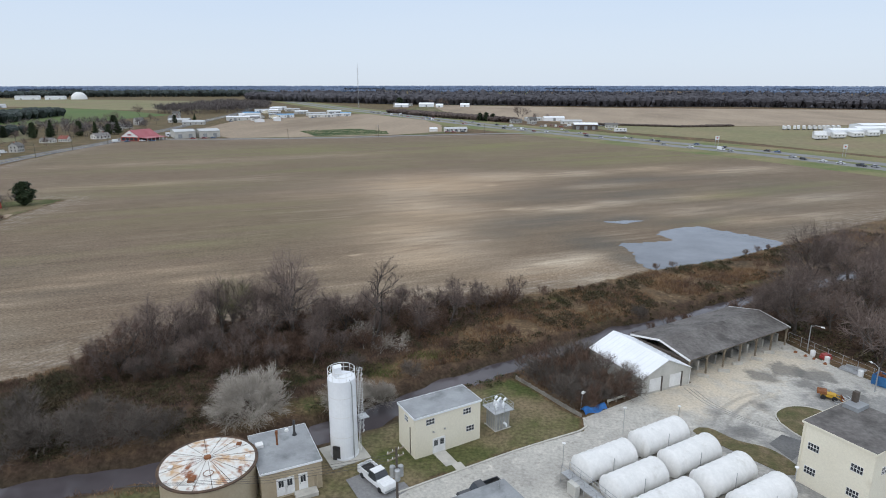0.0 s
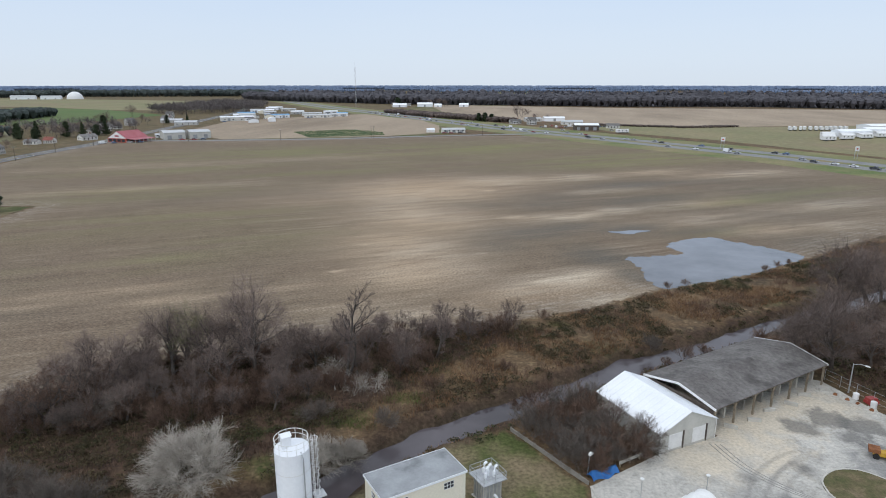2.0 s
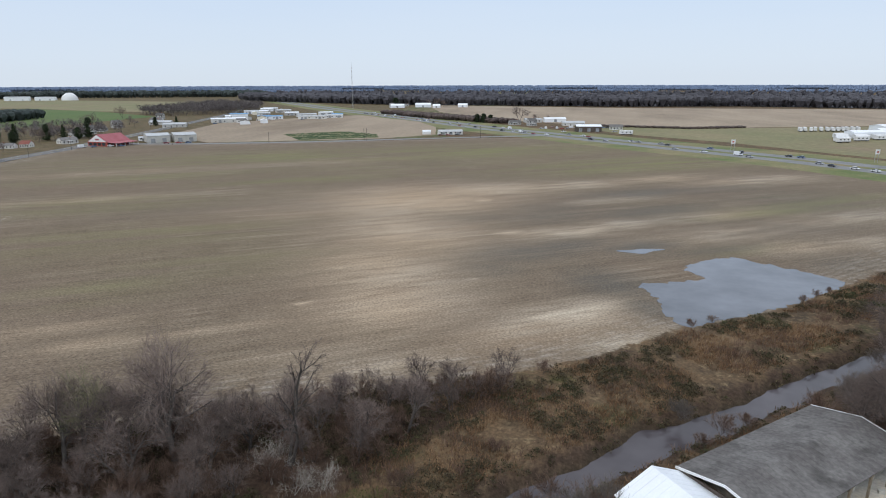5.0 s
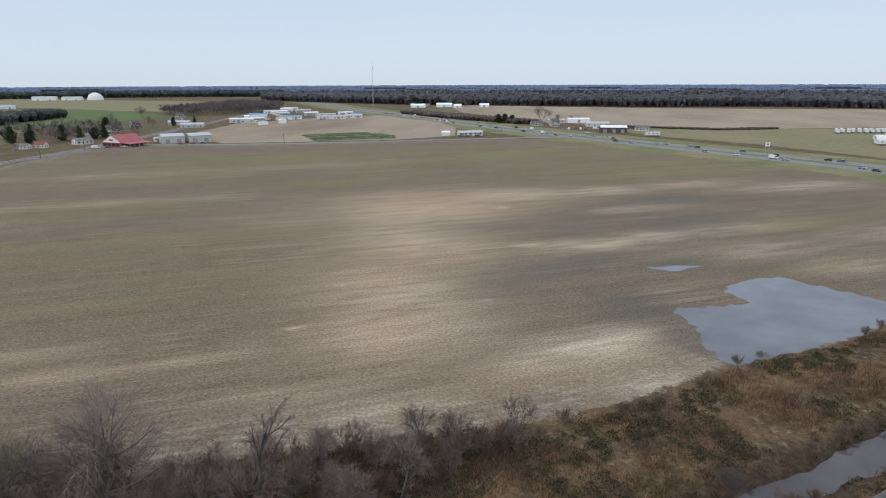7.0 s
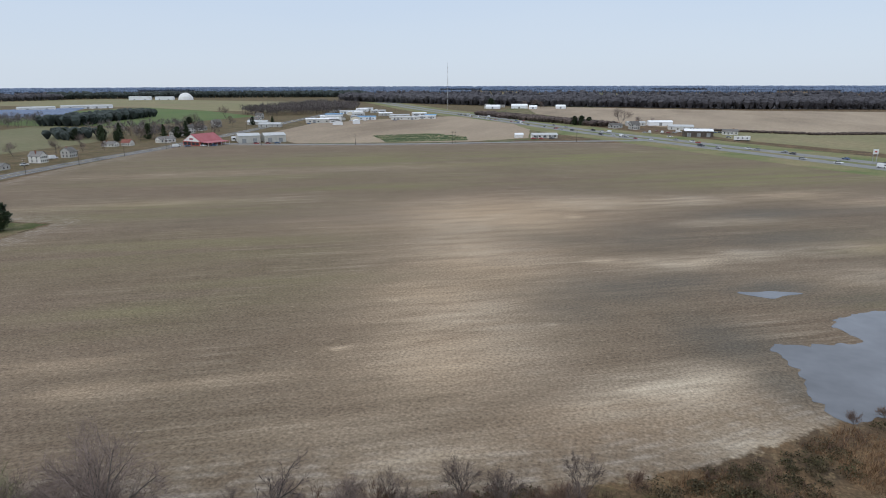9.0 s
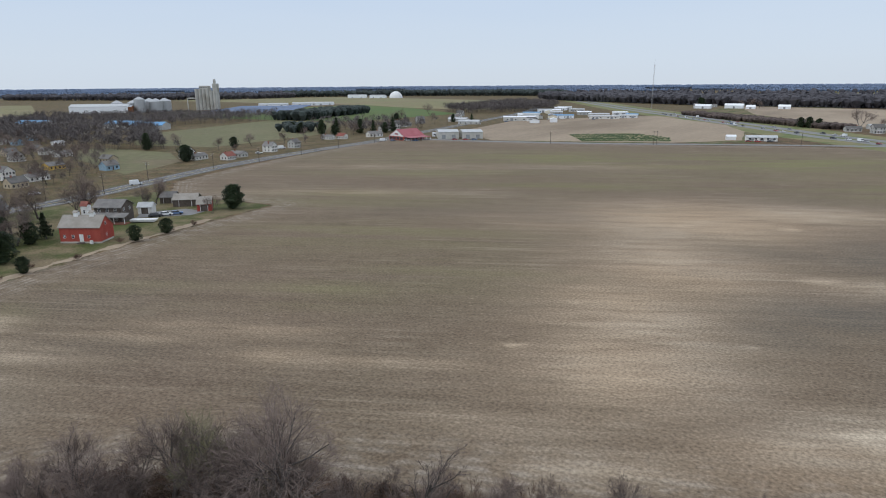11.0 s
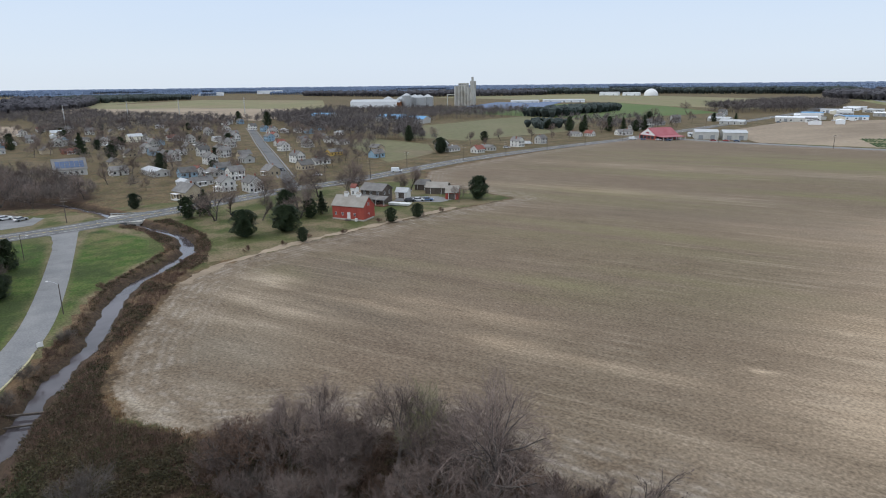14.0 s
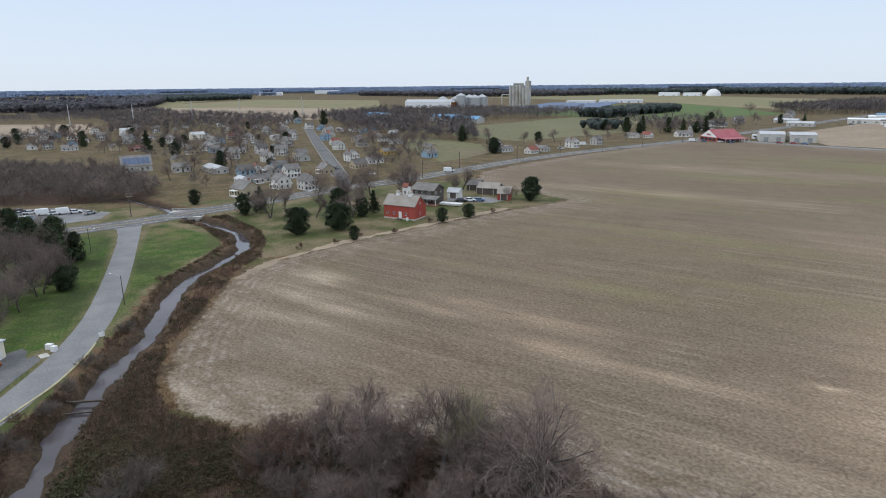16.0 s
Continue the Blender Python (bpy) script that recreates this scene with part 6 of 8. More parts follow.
def vehicle(kind, paint, name, label):
    t = thing(name, 0, 0, 0, 0, label, "pickup truck" if kind == "pickup" else "van" if kind == "van" else "car")
    PATTERNS.append(t)
    if kind == "pickup":
        L, w, wb = 5.8, 0.98, 1.85
        body = bent_box(-2.85, 2.85, w, 0.45, 0.95, 0.02, 0.05, 0.03).join(bent_box(0.9, 2.8, w - 0.04, 0.95, 1.18, 0, 0.12, 0.1))
        body.join(Shape().box(-2.85, -w + 0.03, 0.95, -0.55, -w + 0.12, 1.38).box(-2.85, w - 0.12, 0.95, -0.55, w - 0.03, 1.38).box(-2.85, -w + 0.12, 0.95, -2.76, w - 0.12, 1.38).box(-0.62, -w + 0.12, 0.95, -0.5, w - 0.12, 1.38))
        part("body", body, M[paint], t)
        part("truck_bed", Shape().box(-2.76, -w + 0.12, 0.953, -0.62, w - 0.12, 0.97), M["rubber"], t, "dark open load bed")
        cab = bent_box(-0.6, 1.25, w - 0.06, 0.95, 1.85, 0.15, 0.6, 0.16)
        part("roof", bent_box(-0.42, 0.62, w - 0.2, 1.85, 1.92, 0.03, 0.05, 0.05), M[paint], t)
    elif kind == "van":
        L, w, wb = 5.6, 1.0, 1.8
        part("body", bent_box(-2.8, 2.75, w, 0.4, 1.2, 0, 0.1, 0.02).join(bent_box(-2.8, 1.5, w - 0.02, 1.2, 2.4, 0.05, 0.35, 0.12)), M[paint], t)
        cab = bent_box(1.2, 2.2, w - 0.08, 1.2, 2.0, 0, 0.75, 0.12)
        part("roof", bent_box(-2.6, 1.1, w - 0.2, 2.4, 2.45, 0.03, 0.05, 0.05), M[paint], t)
    else:
        L, w, wb = 4.6, 0.9, 1.35
        part("body", bent_box(-2.3, 2.3, w, 0.35, 0.85, 0.03, 0.06, 0.02).join(bent_box(-2.2, 2.15, w - 0.04, 0.85, 0.97, 0.1, 0.25, 0.08)), M[paint], t)
        cab = bent_box(-1.9, 1.1, w - 0.06, 0.95, 1.45, 0.55, 0.75, 0.16)
        part("roof", bent_box(-1.3, 0.32, w - 0.22, 1.45, 1.5, 0.05, 0.05, 0.05), M[paint], t)
    part("glass", cab, M["glass"], t, "dark window glass")
    wheel = drum(0.37, -0.12, 0.12, 14).moved(pose(0, 0, 0, 90, 0, 0)).mesh("wheel", M["rubber"])
    for x in (-wb, wb):
        for y in (-w + 0.1, w - 0.1):
            q = part("wheel", wheel, None, t)
            q.location = (x, y, 0.37)
    part("bumper", Shape().box(L / 2 - 0.12, -w + 0.1, 0.42, L / 2 + 0.05, w - 0.1, 0.62), M["galvanised"], t)
    part("bumper", Shape().box(-L / 2 - 0.05, -w + 0.1, 0.42, -L / 2 + 0.1, w - 0.1, 0.6), M["galvanised"], t)
    for y in (-w + 0.22, w - 0.22):
        part("headlight", Shape().box(L / 2 - 0.1, y - 0.14, 0.68, L / 2 + 0.02, y + 0.14, 0.84), M["white_paint"], t)
        part("tail_light", Shape().box(-L / 2 - 0.02, y - 0.1, 0.68, -L / 2 + 0.05, y + 0.1, 0.9), M["car_red"], t)
    return t


PICKUP = vehicle("pickup", "car_white", "pickup_truck", "white pickup truck parked on asphalt")
PICKUP_DARK = vehicle("pickup", "car_dark", "pickup_truck", "dark grey pickup truck with an open bed")
VAN = vehicle("van", "car_white", "van", "white panel van with dark windows")
CARS = [vehicle("car", p, "car", f"{c} car with dark windows") for p, c in (("car_white", "white saloon"), ("car_dark", "dark saloon"), ("car_red", "dark red saloon"), ("car_silver", "silver saloon"), ("car_blue", "blue saloon"))]
copy_thing(PICKUP, pose(-17.6, 55.7, 0.07, 0, 0, -40))
copy_thing(PICKUP_DARK, pose(-5.0, 54.9, 0.06, 0, 0, 219))
alone("parking_bay", sheet([(-21.5, 55.5), (-17.6, 59.6), (-13.4, 55.2), (-17, 50)], 0.062), M["old_asphalt"], "small asphalt parking bay", "parking", kind="structure")

# ---- yard details ----
M["wet_patch"] = surface("damp_gravel", (0.19, 0.185, 0.172), (0.29, 0.28, 0.26), 0.3, 2, 0.75, mottle=0.25)
M["sand"] = surface("spilt_sand", (0.36, 0.29, 0.19), (0.47, 0.40, 0.29), 0.3, 2, 0.95, mottle=0.2)
for k in range(3):
    o = 0.7 * k
    alone("tyre_track", ribbon([(23.5 + o, 87.0), (25.8 + o, 82.2), (29.6 + o, 78.4), (34.0 + o, 76.0 - o * 0.3)], 0.07, 0.058, step=0.8), M["wet_patch"], "curved dark tyre track", "tyre track", kind="structure")
KERB = [(-14.9, 54.0), (-9.6, 58.5), (-1.8, 65.0), (4.5, 69.7), (7.0, 71.6), (8.0, 73.4), (7.5, 75.0)]
alone("kerb", ribbon(KERB, 0.13, 0.16, 0.3, step=1.0), M["kerb"], "pale concrete kerb along the lawn", "kerb", kind="structure")
ISLAND = [(34.8, 78.2), (34.9, 80.6), (36.4, 82.6), (38.4, 83.7), (41.3, 83.4), (44.5, 79.5), (40, 74.5), (36.6, 74.6)]
alone("grass_island", sheet(ISLAND, 0.14, 0.1, 0.6, True, 0.2), M["turf"], "rounded grass island in the yard", "verge", kind="structure")
alone("kerb", ribbon([*ISLAND, ISLAND[0]], 0.1, 0.17, 0.25, step=0.8), M["kerb"], "concrete kerb round the grass island", "kerb", kind="structure")
alone("grass_strip", sheet([(22.6, 74.6), (24.5, 75.2), (27.5, 72.6), (31.2, 71.2), (33.4, 67.4), (31.5, 65.5), (27.6, 69), (22.8, 73)], 0.12, 0.2, 0.8, True, 0.2), M["turf"], "brown grass bank beside the tanks", "verge", kind="structure")
alone("dark_pad", sheet([(31.5, 72.5), (34, 75.2), (37.2, 73.4), (33.2, 68.9)], 0.065), M["asphalt"], "dark asphalt pad", "yard", kind="structure")
wall = thing("retaining_wall", -2.6, 85.7, 0, math.degrees(math.atan2(-10.4, 9.9)), "low grey timber retaining wall", "wall")
for k in range(9):
    part("panel", Shape().box(k * 1.6, -0.12, -0.3, k * 1.6 + 1.5, 0.06, 0.5), M["grey_timber"], wall)
    part("post", Shape().box(k * 1.6 - 0.12, -0.18, -0.3, k * 1.6 + 0.02, 0.1, 0.62), M["grey_timber"], wall)


def lamp_post(x, y, h, turn, arm=1.6, mat="galvanised", label="grey steel street lamp with one arm"):
    t = thing("street_lamp", x, y, 0, turn, label, "street lamp")
    part("pole", Shape().tube([(0, 0, -0.3), (0, 0, h)], [0.11, 0.07], 8), M[mat], t)
    part("arm", Shape().tube([(0, 0, h - 0.15), (arm * 0.5, 0, h + 0.15), (arm, 0, h + 0.1)], 0.04, 6), M["galvanised"], t)
    part("lamp_head", bent_box(arm - 0.1, arm + 0.55, 0.14, h + 0.0, h + 0.16, 0.05, 0.2, 0.05), M["white_paint"], t)
    return t


lamp_post(48.1, 105.5, 4.9, -30)
lamp_post(52.4, 90.6, 4.2, 100)
lamp_post(-142.6, 59.3, 6.5, 215, 3.2, "dark_timber", "street lamp on a dark timber pole")
lamp_post(-195.5, 51, 7.0, 40, 2.4, "dark_timber", "street lamp on a dark timber pole")
for x, y, h in ((4.4, 62.8, 3.2), (20.2, 74.4, 3.4), (30.2, 60.4, 4.4), (12.6, 71.6, 4.0)):
    t = thing("pole_lamp", x, y, 0, 0, "thin post lamp with a pale head", "lamp", "post lamps")
    part("pole", Shape().tube([(0, 0, -0.2), (0, 0, h)], 0.04, 6), M["galvanised"], t)
    part("lamp_head", Shape().tube([(0, 0, h), (0, 0, h + 0.12), (0, 0, h + 0.2)], [0.2, 0.24, 0.05], 10), M["white_paint"], t)


def utility_pole(x, y, h, turn, transformers=0, label="brown timber utility pole with crossarms"):
    t = thing("utility_pole", x, y, 0, turn, label, "utility pole")
    part("pole", Shape().tube([(0, 0, -0.5), (0, 0, h)], [0.17, 0.11], 8), M["dark_timber"], t)
    for k, z in enumerate((h - 0.4, h - 1.3)):
        part("crossarm", Shape().box(-1.1, 0.1, z - 0.06, 1.1, 0.22, z + 0.06), M["timber"], t)
        for x0 in (-1.0, -0.4, 0.4, 1.0):
            part("insulator", Shape().tube([(x0, 0.16, z + 0.06), (x0, 0.16, z + 0.26)], [0.05, 0.03], 6), M["white_paint"], t)
    for k in range(transformers):
        a = 2.1 * k
        part("transformer", drum(0.32, h - 3.6, h - 2.4, 14, None, 0.5 * math.cos(a), 0.5 * math.sin(a)).join(drum(0.32, h - 2.4, h - 2.25, 14, 0.12, 0.5 * math.cos(a), 0.5 * math.sin(a))), M["galvanised"], t, "grey drum transformer")
    return t


utility_pole(-13.6, 49.7, 9.0, 50, 3, "timber utility pole with three grey transformers")
for k in range(4):
    s = Shape().tube([(-13.6, 49.7, 8.3 - 0.35 * k), (-26, 45, 7.4 - 0.3 * k), (-40, 40, 7.8)], 0.02, 4)
    alone("power_cable", s, M["dark_steel"], "thin black overhead cable from the utility pole", "cable", "overhead cables")
# blue tarpaulin, skip, loader, drums and scrap at the yard's far end
tarp, r = Shape(), random.Random(3)
for j in range(7):
    for i in range(13):
        a, b = i / 12, j / 6
        tarp.v.append((4.0 * a, 1.5 * b + 0.25 * math.sin(a * 9), 0.08 + 0.75 * math.sin(math.pi * b) * (0.6 + 0.4 * math.sin(a * 7)) + r.uniform(-.05, .05)))
tarp.f = [(j * 13 + i, j * 13 + i + 1, j * 13 + i + 14, j * 13 + i + 13) for j in range(6) for i in range(12)]
alone("tarpaulin", tarp, M["tarp"], "crumpled blue tarpaulin over a heap", "tarpaulin", m=pose(7.9, 75.9, 0, 0, 0, 35))
t = thing("fallen_lamp", 7.2, 77.4, 0, 60, "white lamp head on a leaning post", "lamp")
part("pole", Shape().tube([(0, 0, 0), (0.3, 0, 2.6)], 0.05, 6), M["galvanised"], t)
part("lamp_head", bent_box(0.2, 1.1, 0.2, 2.5, 2.75, 0.1, 0.3, 0.05), M["white_paint"], t)
guard = thing("guard_fence", 11.2, 79.6, 0, 40, "low weathered timber barrier", "fence")
for k in range(3):
    part("post", Shape().box(k * 1.7, -0.1, -0.2, k * 1.7 + 0.15, 0.1, 0.95), M["timber"], guard)
part("rail", Shape().box(-0.2, -0.16, 0.5, 3.8, -0.1, 0.9), M["kerb"], guard)
skip = thing("skip", 53.2, 93.6, 0, -48, "large blue steel skip full of rusty scrap", "skip")
s = Shape().box(0, 0, 0.12, 6.4, 0.1, 1.7).box(0, 2.3, 0.12, 6.4, 2.4, 1.7).box(0, 0.1, 0.12, 0.1, 2.3, 1.7).box(6.3, 0.1, 0.12, 6.4, 2.3, 1.7).box(0.1, 0.1, 0.12, 6.3, 2.3, 0.2)
part("body", s, M["blue_paint"], skip)
for k in range(9):
    part("rib", Shape().box(k * 0.78, -0.09, 0.12, k * 0.78 + 0.12, -0.003, 1.7), M["blue_paint"], skip)
heap = Shape()
for k in range(40):
    x, y = r.uniform(0.3, 5.8), r.uniform(0.3, 2.0)
    heap.join(Shape().box(-0.4, -0.06, -0.05, 0.4, 0.06, 0.05), pose(x, y, r.uniform(1.3, 1.8), r.uniform(-40, 40), r.uniform(-40, 40), r.uniform(0, 180)))
part("scrap", heap.box(0.12, 0.12, 0.9, 6.28, 2.28, 1.35), M["rust"], skip, "rusty brown scrap")
loader = thing("loader", 44.6, 87.2, 0, -20, "yellow loader with a rusty bucket", "loader")
part("body", bent_box(-1.6, 1.2, 0.75, 0.6, 1.25, 0.1, 0.2, 0.1), M["yellow_paint"], loader)
part("bucket", Shape().add([(1.9, -1, 0.2), (2.7, -1, 0.2), (1.9, -1, 1.1), (1.9, 1, 0.2), (2.7, 1, 0.2), (1.9, 1, 1.1)], [(0, 1, 2), (3, 5, 4), (0, 3, 4, 1), (0, 2, 5, 3)]).box(-2.3, -0.9, 1.1, -0.6, 0.9, 1.7), M["rust"], loader)
part("arm", Shape().tube([(0, -0.7, 1.3), (1.9, -0.7, 0.7)], 0.1, 5).tube([(0, 0.7, 1.3), (1.9, 0.7, 0.7)], 0.1, 5), M["yellow_paint"], loader)
loader.scale = (0.75, 0.75, 0.75)
for x in (-1.1, 0.9):
    for y in (-0.85, 0.85):
        part("wheel", drum(0.5, -0.18, 0.18, 14).moved(pose(x, y, 0.5, 90, 0, 0)), M["rubber"], loader)
for x, y, w in ((46.6, 85.4, 1.5), (45.6, 84.2, 1.1), (47.6, 86.6, 1.3), (47.3, 84.2, .9)):
    s = Shape()
    for k in range(5):
        s.join(Shape().box(-w, -0.09, 0, w, 0.09, 0.12), pose(0.1 * k, 0.25 * k - 0.5, 0.07 * (k % 3), 0, 0, 18 * k - 30))
    alone("scrap_pile", s, M["galvanised"], "pile of grey metal offcuts on the ground", "scrap", "scrap in the yard", m=pose(x, y, 0.06, 0, 0, w * 70))
for x, y in ((49.6, 101.0), (52.8, 96.2), (48.2, 103.4)):
    alone("plastic_tank", drum(0.42, 0, 0.95, 14).join(drum(0.42, 0.95, 1.05, 14, 0.2)), M["white_paint"], "white plastic tank standing in the yard", "tank", "plastic tanks", m=pose(x, y, 0.06, 0, 0, 0))
s = Shape()
for k in range(6):
    s.join(Shape().box(-1.5, -0.35, 0, 1.5, 0.35, 0.05), pose(0, 0.5 * k, 0.08 + 0.05 * (k % 2), 0, 4 * (k % 3), 6 * k))
alone("sheet_pile", s, M["galvanised"], "heap of grey roofing sheets on the ground", "scrap", m=pose(51.6, 97.6, 0.06, 0, 0, -50))
alone("pallet_pile", Shape().box(0, 0, 0, 1.6, 1.2, 0.5).box(0.1, 0.1, 0.5, 1.4, 1.1, 0.9), M["car_red"], "red crate beside the roofing sheets", "crate", m=pose(49.4, 101.6, 0.06, 0, 0, 20))
for k in range(12):
    alone("rubble", Shape().join(drum(0.35, 0, 0.3, 7, 0.15)), M["kerb"] if k % 3 else M["rust"], "lump of rubble at the edge of the yard", "rubble", "rubble lumps", m=pose(46.0 + k * 0.33 + r.uniform(-.4, .4), 104.6 - k * 0.5 + r.uniform(-.5, .5), 0.05, 0, 0, 40 * k))
fence = thing("chain_fence", 46.2, 109.5, 0, math.degrees(math.atan2(-19, 11)), "grey wire fence along the trees", "fence")
for k in range(9):
    part("post", Shape().tube([(k * 2.7, 0, -0.2), (k * 2.7, 0, 1.9)], 0.04, 5), M["galvanised"], fence)
for z in (0.3, 1.1, 1.85):
    part("wire", Shape().tube([(0, 0, z), (21.6, 0, z)], 0.02, 4), M["galvanised"], fence)

# ---- houses ----
def house_model(name, label, w, d, h, rise, wall, roof, storeys=1, porch=True, chimney=True, along="x"):
    t = thing(name, 0, 0, 0, 0, label, "house")
    PATTERNS.append(t)
    part("wall", Shape().box(0, 0, -0.2, w, d, h).gable(0, 0, w, d, h, rise, along), M[wall], t)
    part("roof", Shape().slope(0, 0, w, d, h, rise, 0.2, 0.4, along), M[roof], t)
    win = Shape().box(-0.5, -0.04, -0.7, 0.5, 0.03, 0.7).mesh("window", M["glass"])
    spots_ = [(w * (k + 0.5) / 4, 0, 0) for k in range(4) if k != 1] + [(w * (k + 0.5) / 4, d, 180) for k in range(4)] + [(0, d * 0.3, -90), (0, d * 0.7, -90), (w, d * 0.3, 90), (w, d * 0.7, 90)]
    for s in range(storeys):
        for x, y, a in spots_:
            q = part("window", win, None, t)
            q.matrix_basis = pose(x, y, 1.5 + 2.7 * s, 0, 0, a)
    part("door", Shape().box(w * 0.375 - 0.5, -0.06, 0, w * 0.375 + 0.5, 0.02, 2.1), M["dark_timber"], t)
    if porch:
        part("porch", Shape().box(w * 0.2, -2.0, -0.1, w * 0.62, -0.02, 0.3).box(w * 0.2, -2.1, 2.45, w * 0.62, -0.02, 2.6).box(w * 0.2, -2.0, 0.3, w * 0.2 + 0.12, -1.88, 2.45).box(w * 0.62 - 0.12, -2.0, 0.3, w * 0.62, -1.88, 2.45), M["white_paint"], t, "small white porch")
    if chimney:
        part("chimney", Shape().box(w * 0.7, d * 0.5, h, w * 0.7 + 0.8, d * 0.5 + 0.7, h + rise + 1.0), M["brick"], t, "red brick chimney")
    return t


M["red_shingle"] = surface("red_brown_shingle", (0.20, 0.07, 0.055), (0.27, 0.105, 0.08), 0.4, 3, 0.85)
M["pale_roof"] = surface("pale_roof", (0.42, 0.43, 0.44), (0.52, 0.53, 0.54), 0.4, 3, 0.7)
M["blue_siding"] = surface("blue_siding", (0.24, 0.36, 0.46), (0.30, 0.42, 0.52), 0.4, 3, 0.8)
HOUSES = {
    "w": house_model("house", "white weatherboard house with a grey shingle roof", 9, 8, 5.3, 2.8, "siding", "shingle", 2),
    "l": house_model("house", "low white bungalow with a grey roof", 13, 8, 2.8, 2.0, "siding", "shingle", 1),
    "t": house_model("house", "tan house with a dark shingle roof", 10, 8, 3.4, 3.0, "tan_siding", "shingle", 1),
    "b": house_model("house", "brick bungalow with a brown roof", 15, 8, 2.8, 1.8, "brick", "red_shingle", 1),
    "r": house_model("house", "pale house with a red-brown roof", 9, 8, 3.2, 2.8, "siding", "red_shingle", 1),
    "y": house_model("house", "yellow-orange house with a dark hipped roof", 12, 9, 2.9, 2.2, "yellow_siding", "shingle", 1, chimney=False),
    "u": house_model("house", "pale blue house with a grey roof", 9, 8, 5.2, 2.6, "blue_siding", "shingle", 2),
    "g": house_model("house", "white house with a steep gable to the street", 8, 10, 5.3, 3.2, "siding", "shingle", 2, along="y"),
    "p": house_model("house", "long white building with a pale roof", 24, 10, 3.2, 1.6, "siding", "pale_roof", 1, False, False),
    "c": house_model("house", "large cream house with many windows", 14, 10, 5.8, 2.4, "cream", "pale_roof", 2)}
TOWN = "-551,6w -528,20l -767,45r -668,58c -574,58w -500,64b -460,98t -574,112c -530,92p -701,-11w -647,16l -712,31w -568,141r -480,137t -503,149l -417,118w -362,98p -342,118r -337,125l " \
       "-284,119w -268,130g -478,169g -561,191w -398,158t -467,156l -322,150t -623,242u -511,214u -473,208r -429,200w -367,185g -333,179t -390,219y -443,222w -455,252l " \
       "-374,290g -363,293l -345,301r -345,316l -362,346g -368,374w -387,450r -392,440l -777,234w -768,245u -691,-27l -690,86w -610,180g -585,190w -540,172l -430,140w -445,125l -380,135g -415,150w -640,200w -655,150t -610,120l -560,90w " \
       "-600,75l -620,40w -480,110w -510,120g -545,150w -530,185g -350,195l -545,228r -575,232w -600,240g -655,232w -490,232t -310,132w -300,112l -630,-5w -590,25b -660,-40l -730,70w"
for item in TOWN.split():
    x, y = map(float, item[:-1].split(","))
    near_street = 11 if y < 163 + (-x - 303) * 0.2 else 191
    copy_thing(HOUSES[item[-1]], pose(x, y, 0, 0, 0, rng.choice((near_street, near_street + 90)) if item[-1] != "g" else near_street + 90)).scale = (0.8, 0.8, 0.8)
for x, y, k, a in ((-273, 100, "t", 20), (-380, 470, "l", 70), (-415, 655, "p", 20), (-455, 690, "p", 15), (-475, 720, "l", 20), (-430, 560, "w", 70), (-445, 590, "l", 70), (-420, 530, "l", 70), (-462, 640, "w", 60), (-500, 760, "l", 10), (-520, 800, "w", 10),
                   (-310, 1225, "w", 0), (-265, 1365, "l", 0), (-220, 1540, "p", 0), (-285, 1600, "p", 0), (-300, 1290, "l", 0)):
    copy_thing(HOUSES[k], pose(x, y, 0, 0, 0, a))
# house with solar panels on its roof
sh = thing("solar_house", -386, 58, 0, 4, "pale house with dark solar panels on its roof", "house")
part("wall", Shape().box(0, 0, -0.2, 11, 15, 3.4).gable(0, 0, 11, 15, 3.4, 5.0, "y"), M["siding"], sh)
part("roof", Shape().slope(0, 0, 11, 15, 3.4, 5.0, 0.2, 0.4, "y"), M["shingle"], sh)
for y in (2.5, 5.0, 10.0, 12.5):
    bay_window(sh, 11, y, 1.7, -90, 1.2, 1.4, 2, 2)
leaf_door(sh, 11, 7.5, 0, -90, 1.0, 2.1)
for i in range(6):
    for j in range(3):
        q = part("solar_panel", Shape().box(-0.68, 0, 0, 0.68, 1.95, 0.06), M["solar"], sh)
        px_ = 9.9 - j * 1.12
        q.matrix_basis = pose(px_, 1.1 + i * 2.2, 3.4 + 5.0 * (11 - px_) / 5.5 + 0.30, 0, 42.3, 0)

# ---- the farm with the red barn ----
rb = thing("red_barn", -199, 140, 0, 35, "red timber barn with a grey roof and two cupolas", "barn")
part("wall", Shape().box(0, 0, 0.5, 12.2, 7.0, 4.9).gable(0, 0, 12.2, 7.0, 4.9, 2.9), M["red_wood"], rb)
part("footing", Shape().box(-0.06, -0.06, -0.3, 12.26, 7.06, 0.5), M["kerb"], rb, "pale stone footing")
part("roof", Shape().slope(0, 0, 12.2, 7.0, 4.9, 2.9, 0.18, 0.35), M["barn_roof"], rb, "weathered grey-tan roof")
for x in (3.2, 8.0):
    c = part("cupola", Shape().box(x, 2.9, 7.0, x + 1.3, 4.1, 8.7), M["white_paint"], rb, "white louvred cupola")
    part("cupola_roof", Shape().slope(x, 2.9, x + 1.3, 4.1, 8.7, 0.5, 0.08, 0.15), M["barn_roof"], c)
for x in (1.4, 4.0, 8.8):
    bay_window(rb, x, 0, 2.0, 180, 0.8, 1.0, 2, 2)
bay_window(rb, 12.2, 3.5, 2.0, -90, 0.8, 1.0, 2, 2)
bay_window(rb, 12.2, 3.5, 5.4, -90, 0.8, 1.0, 2, 2)
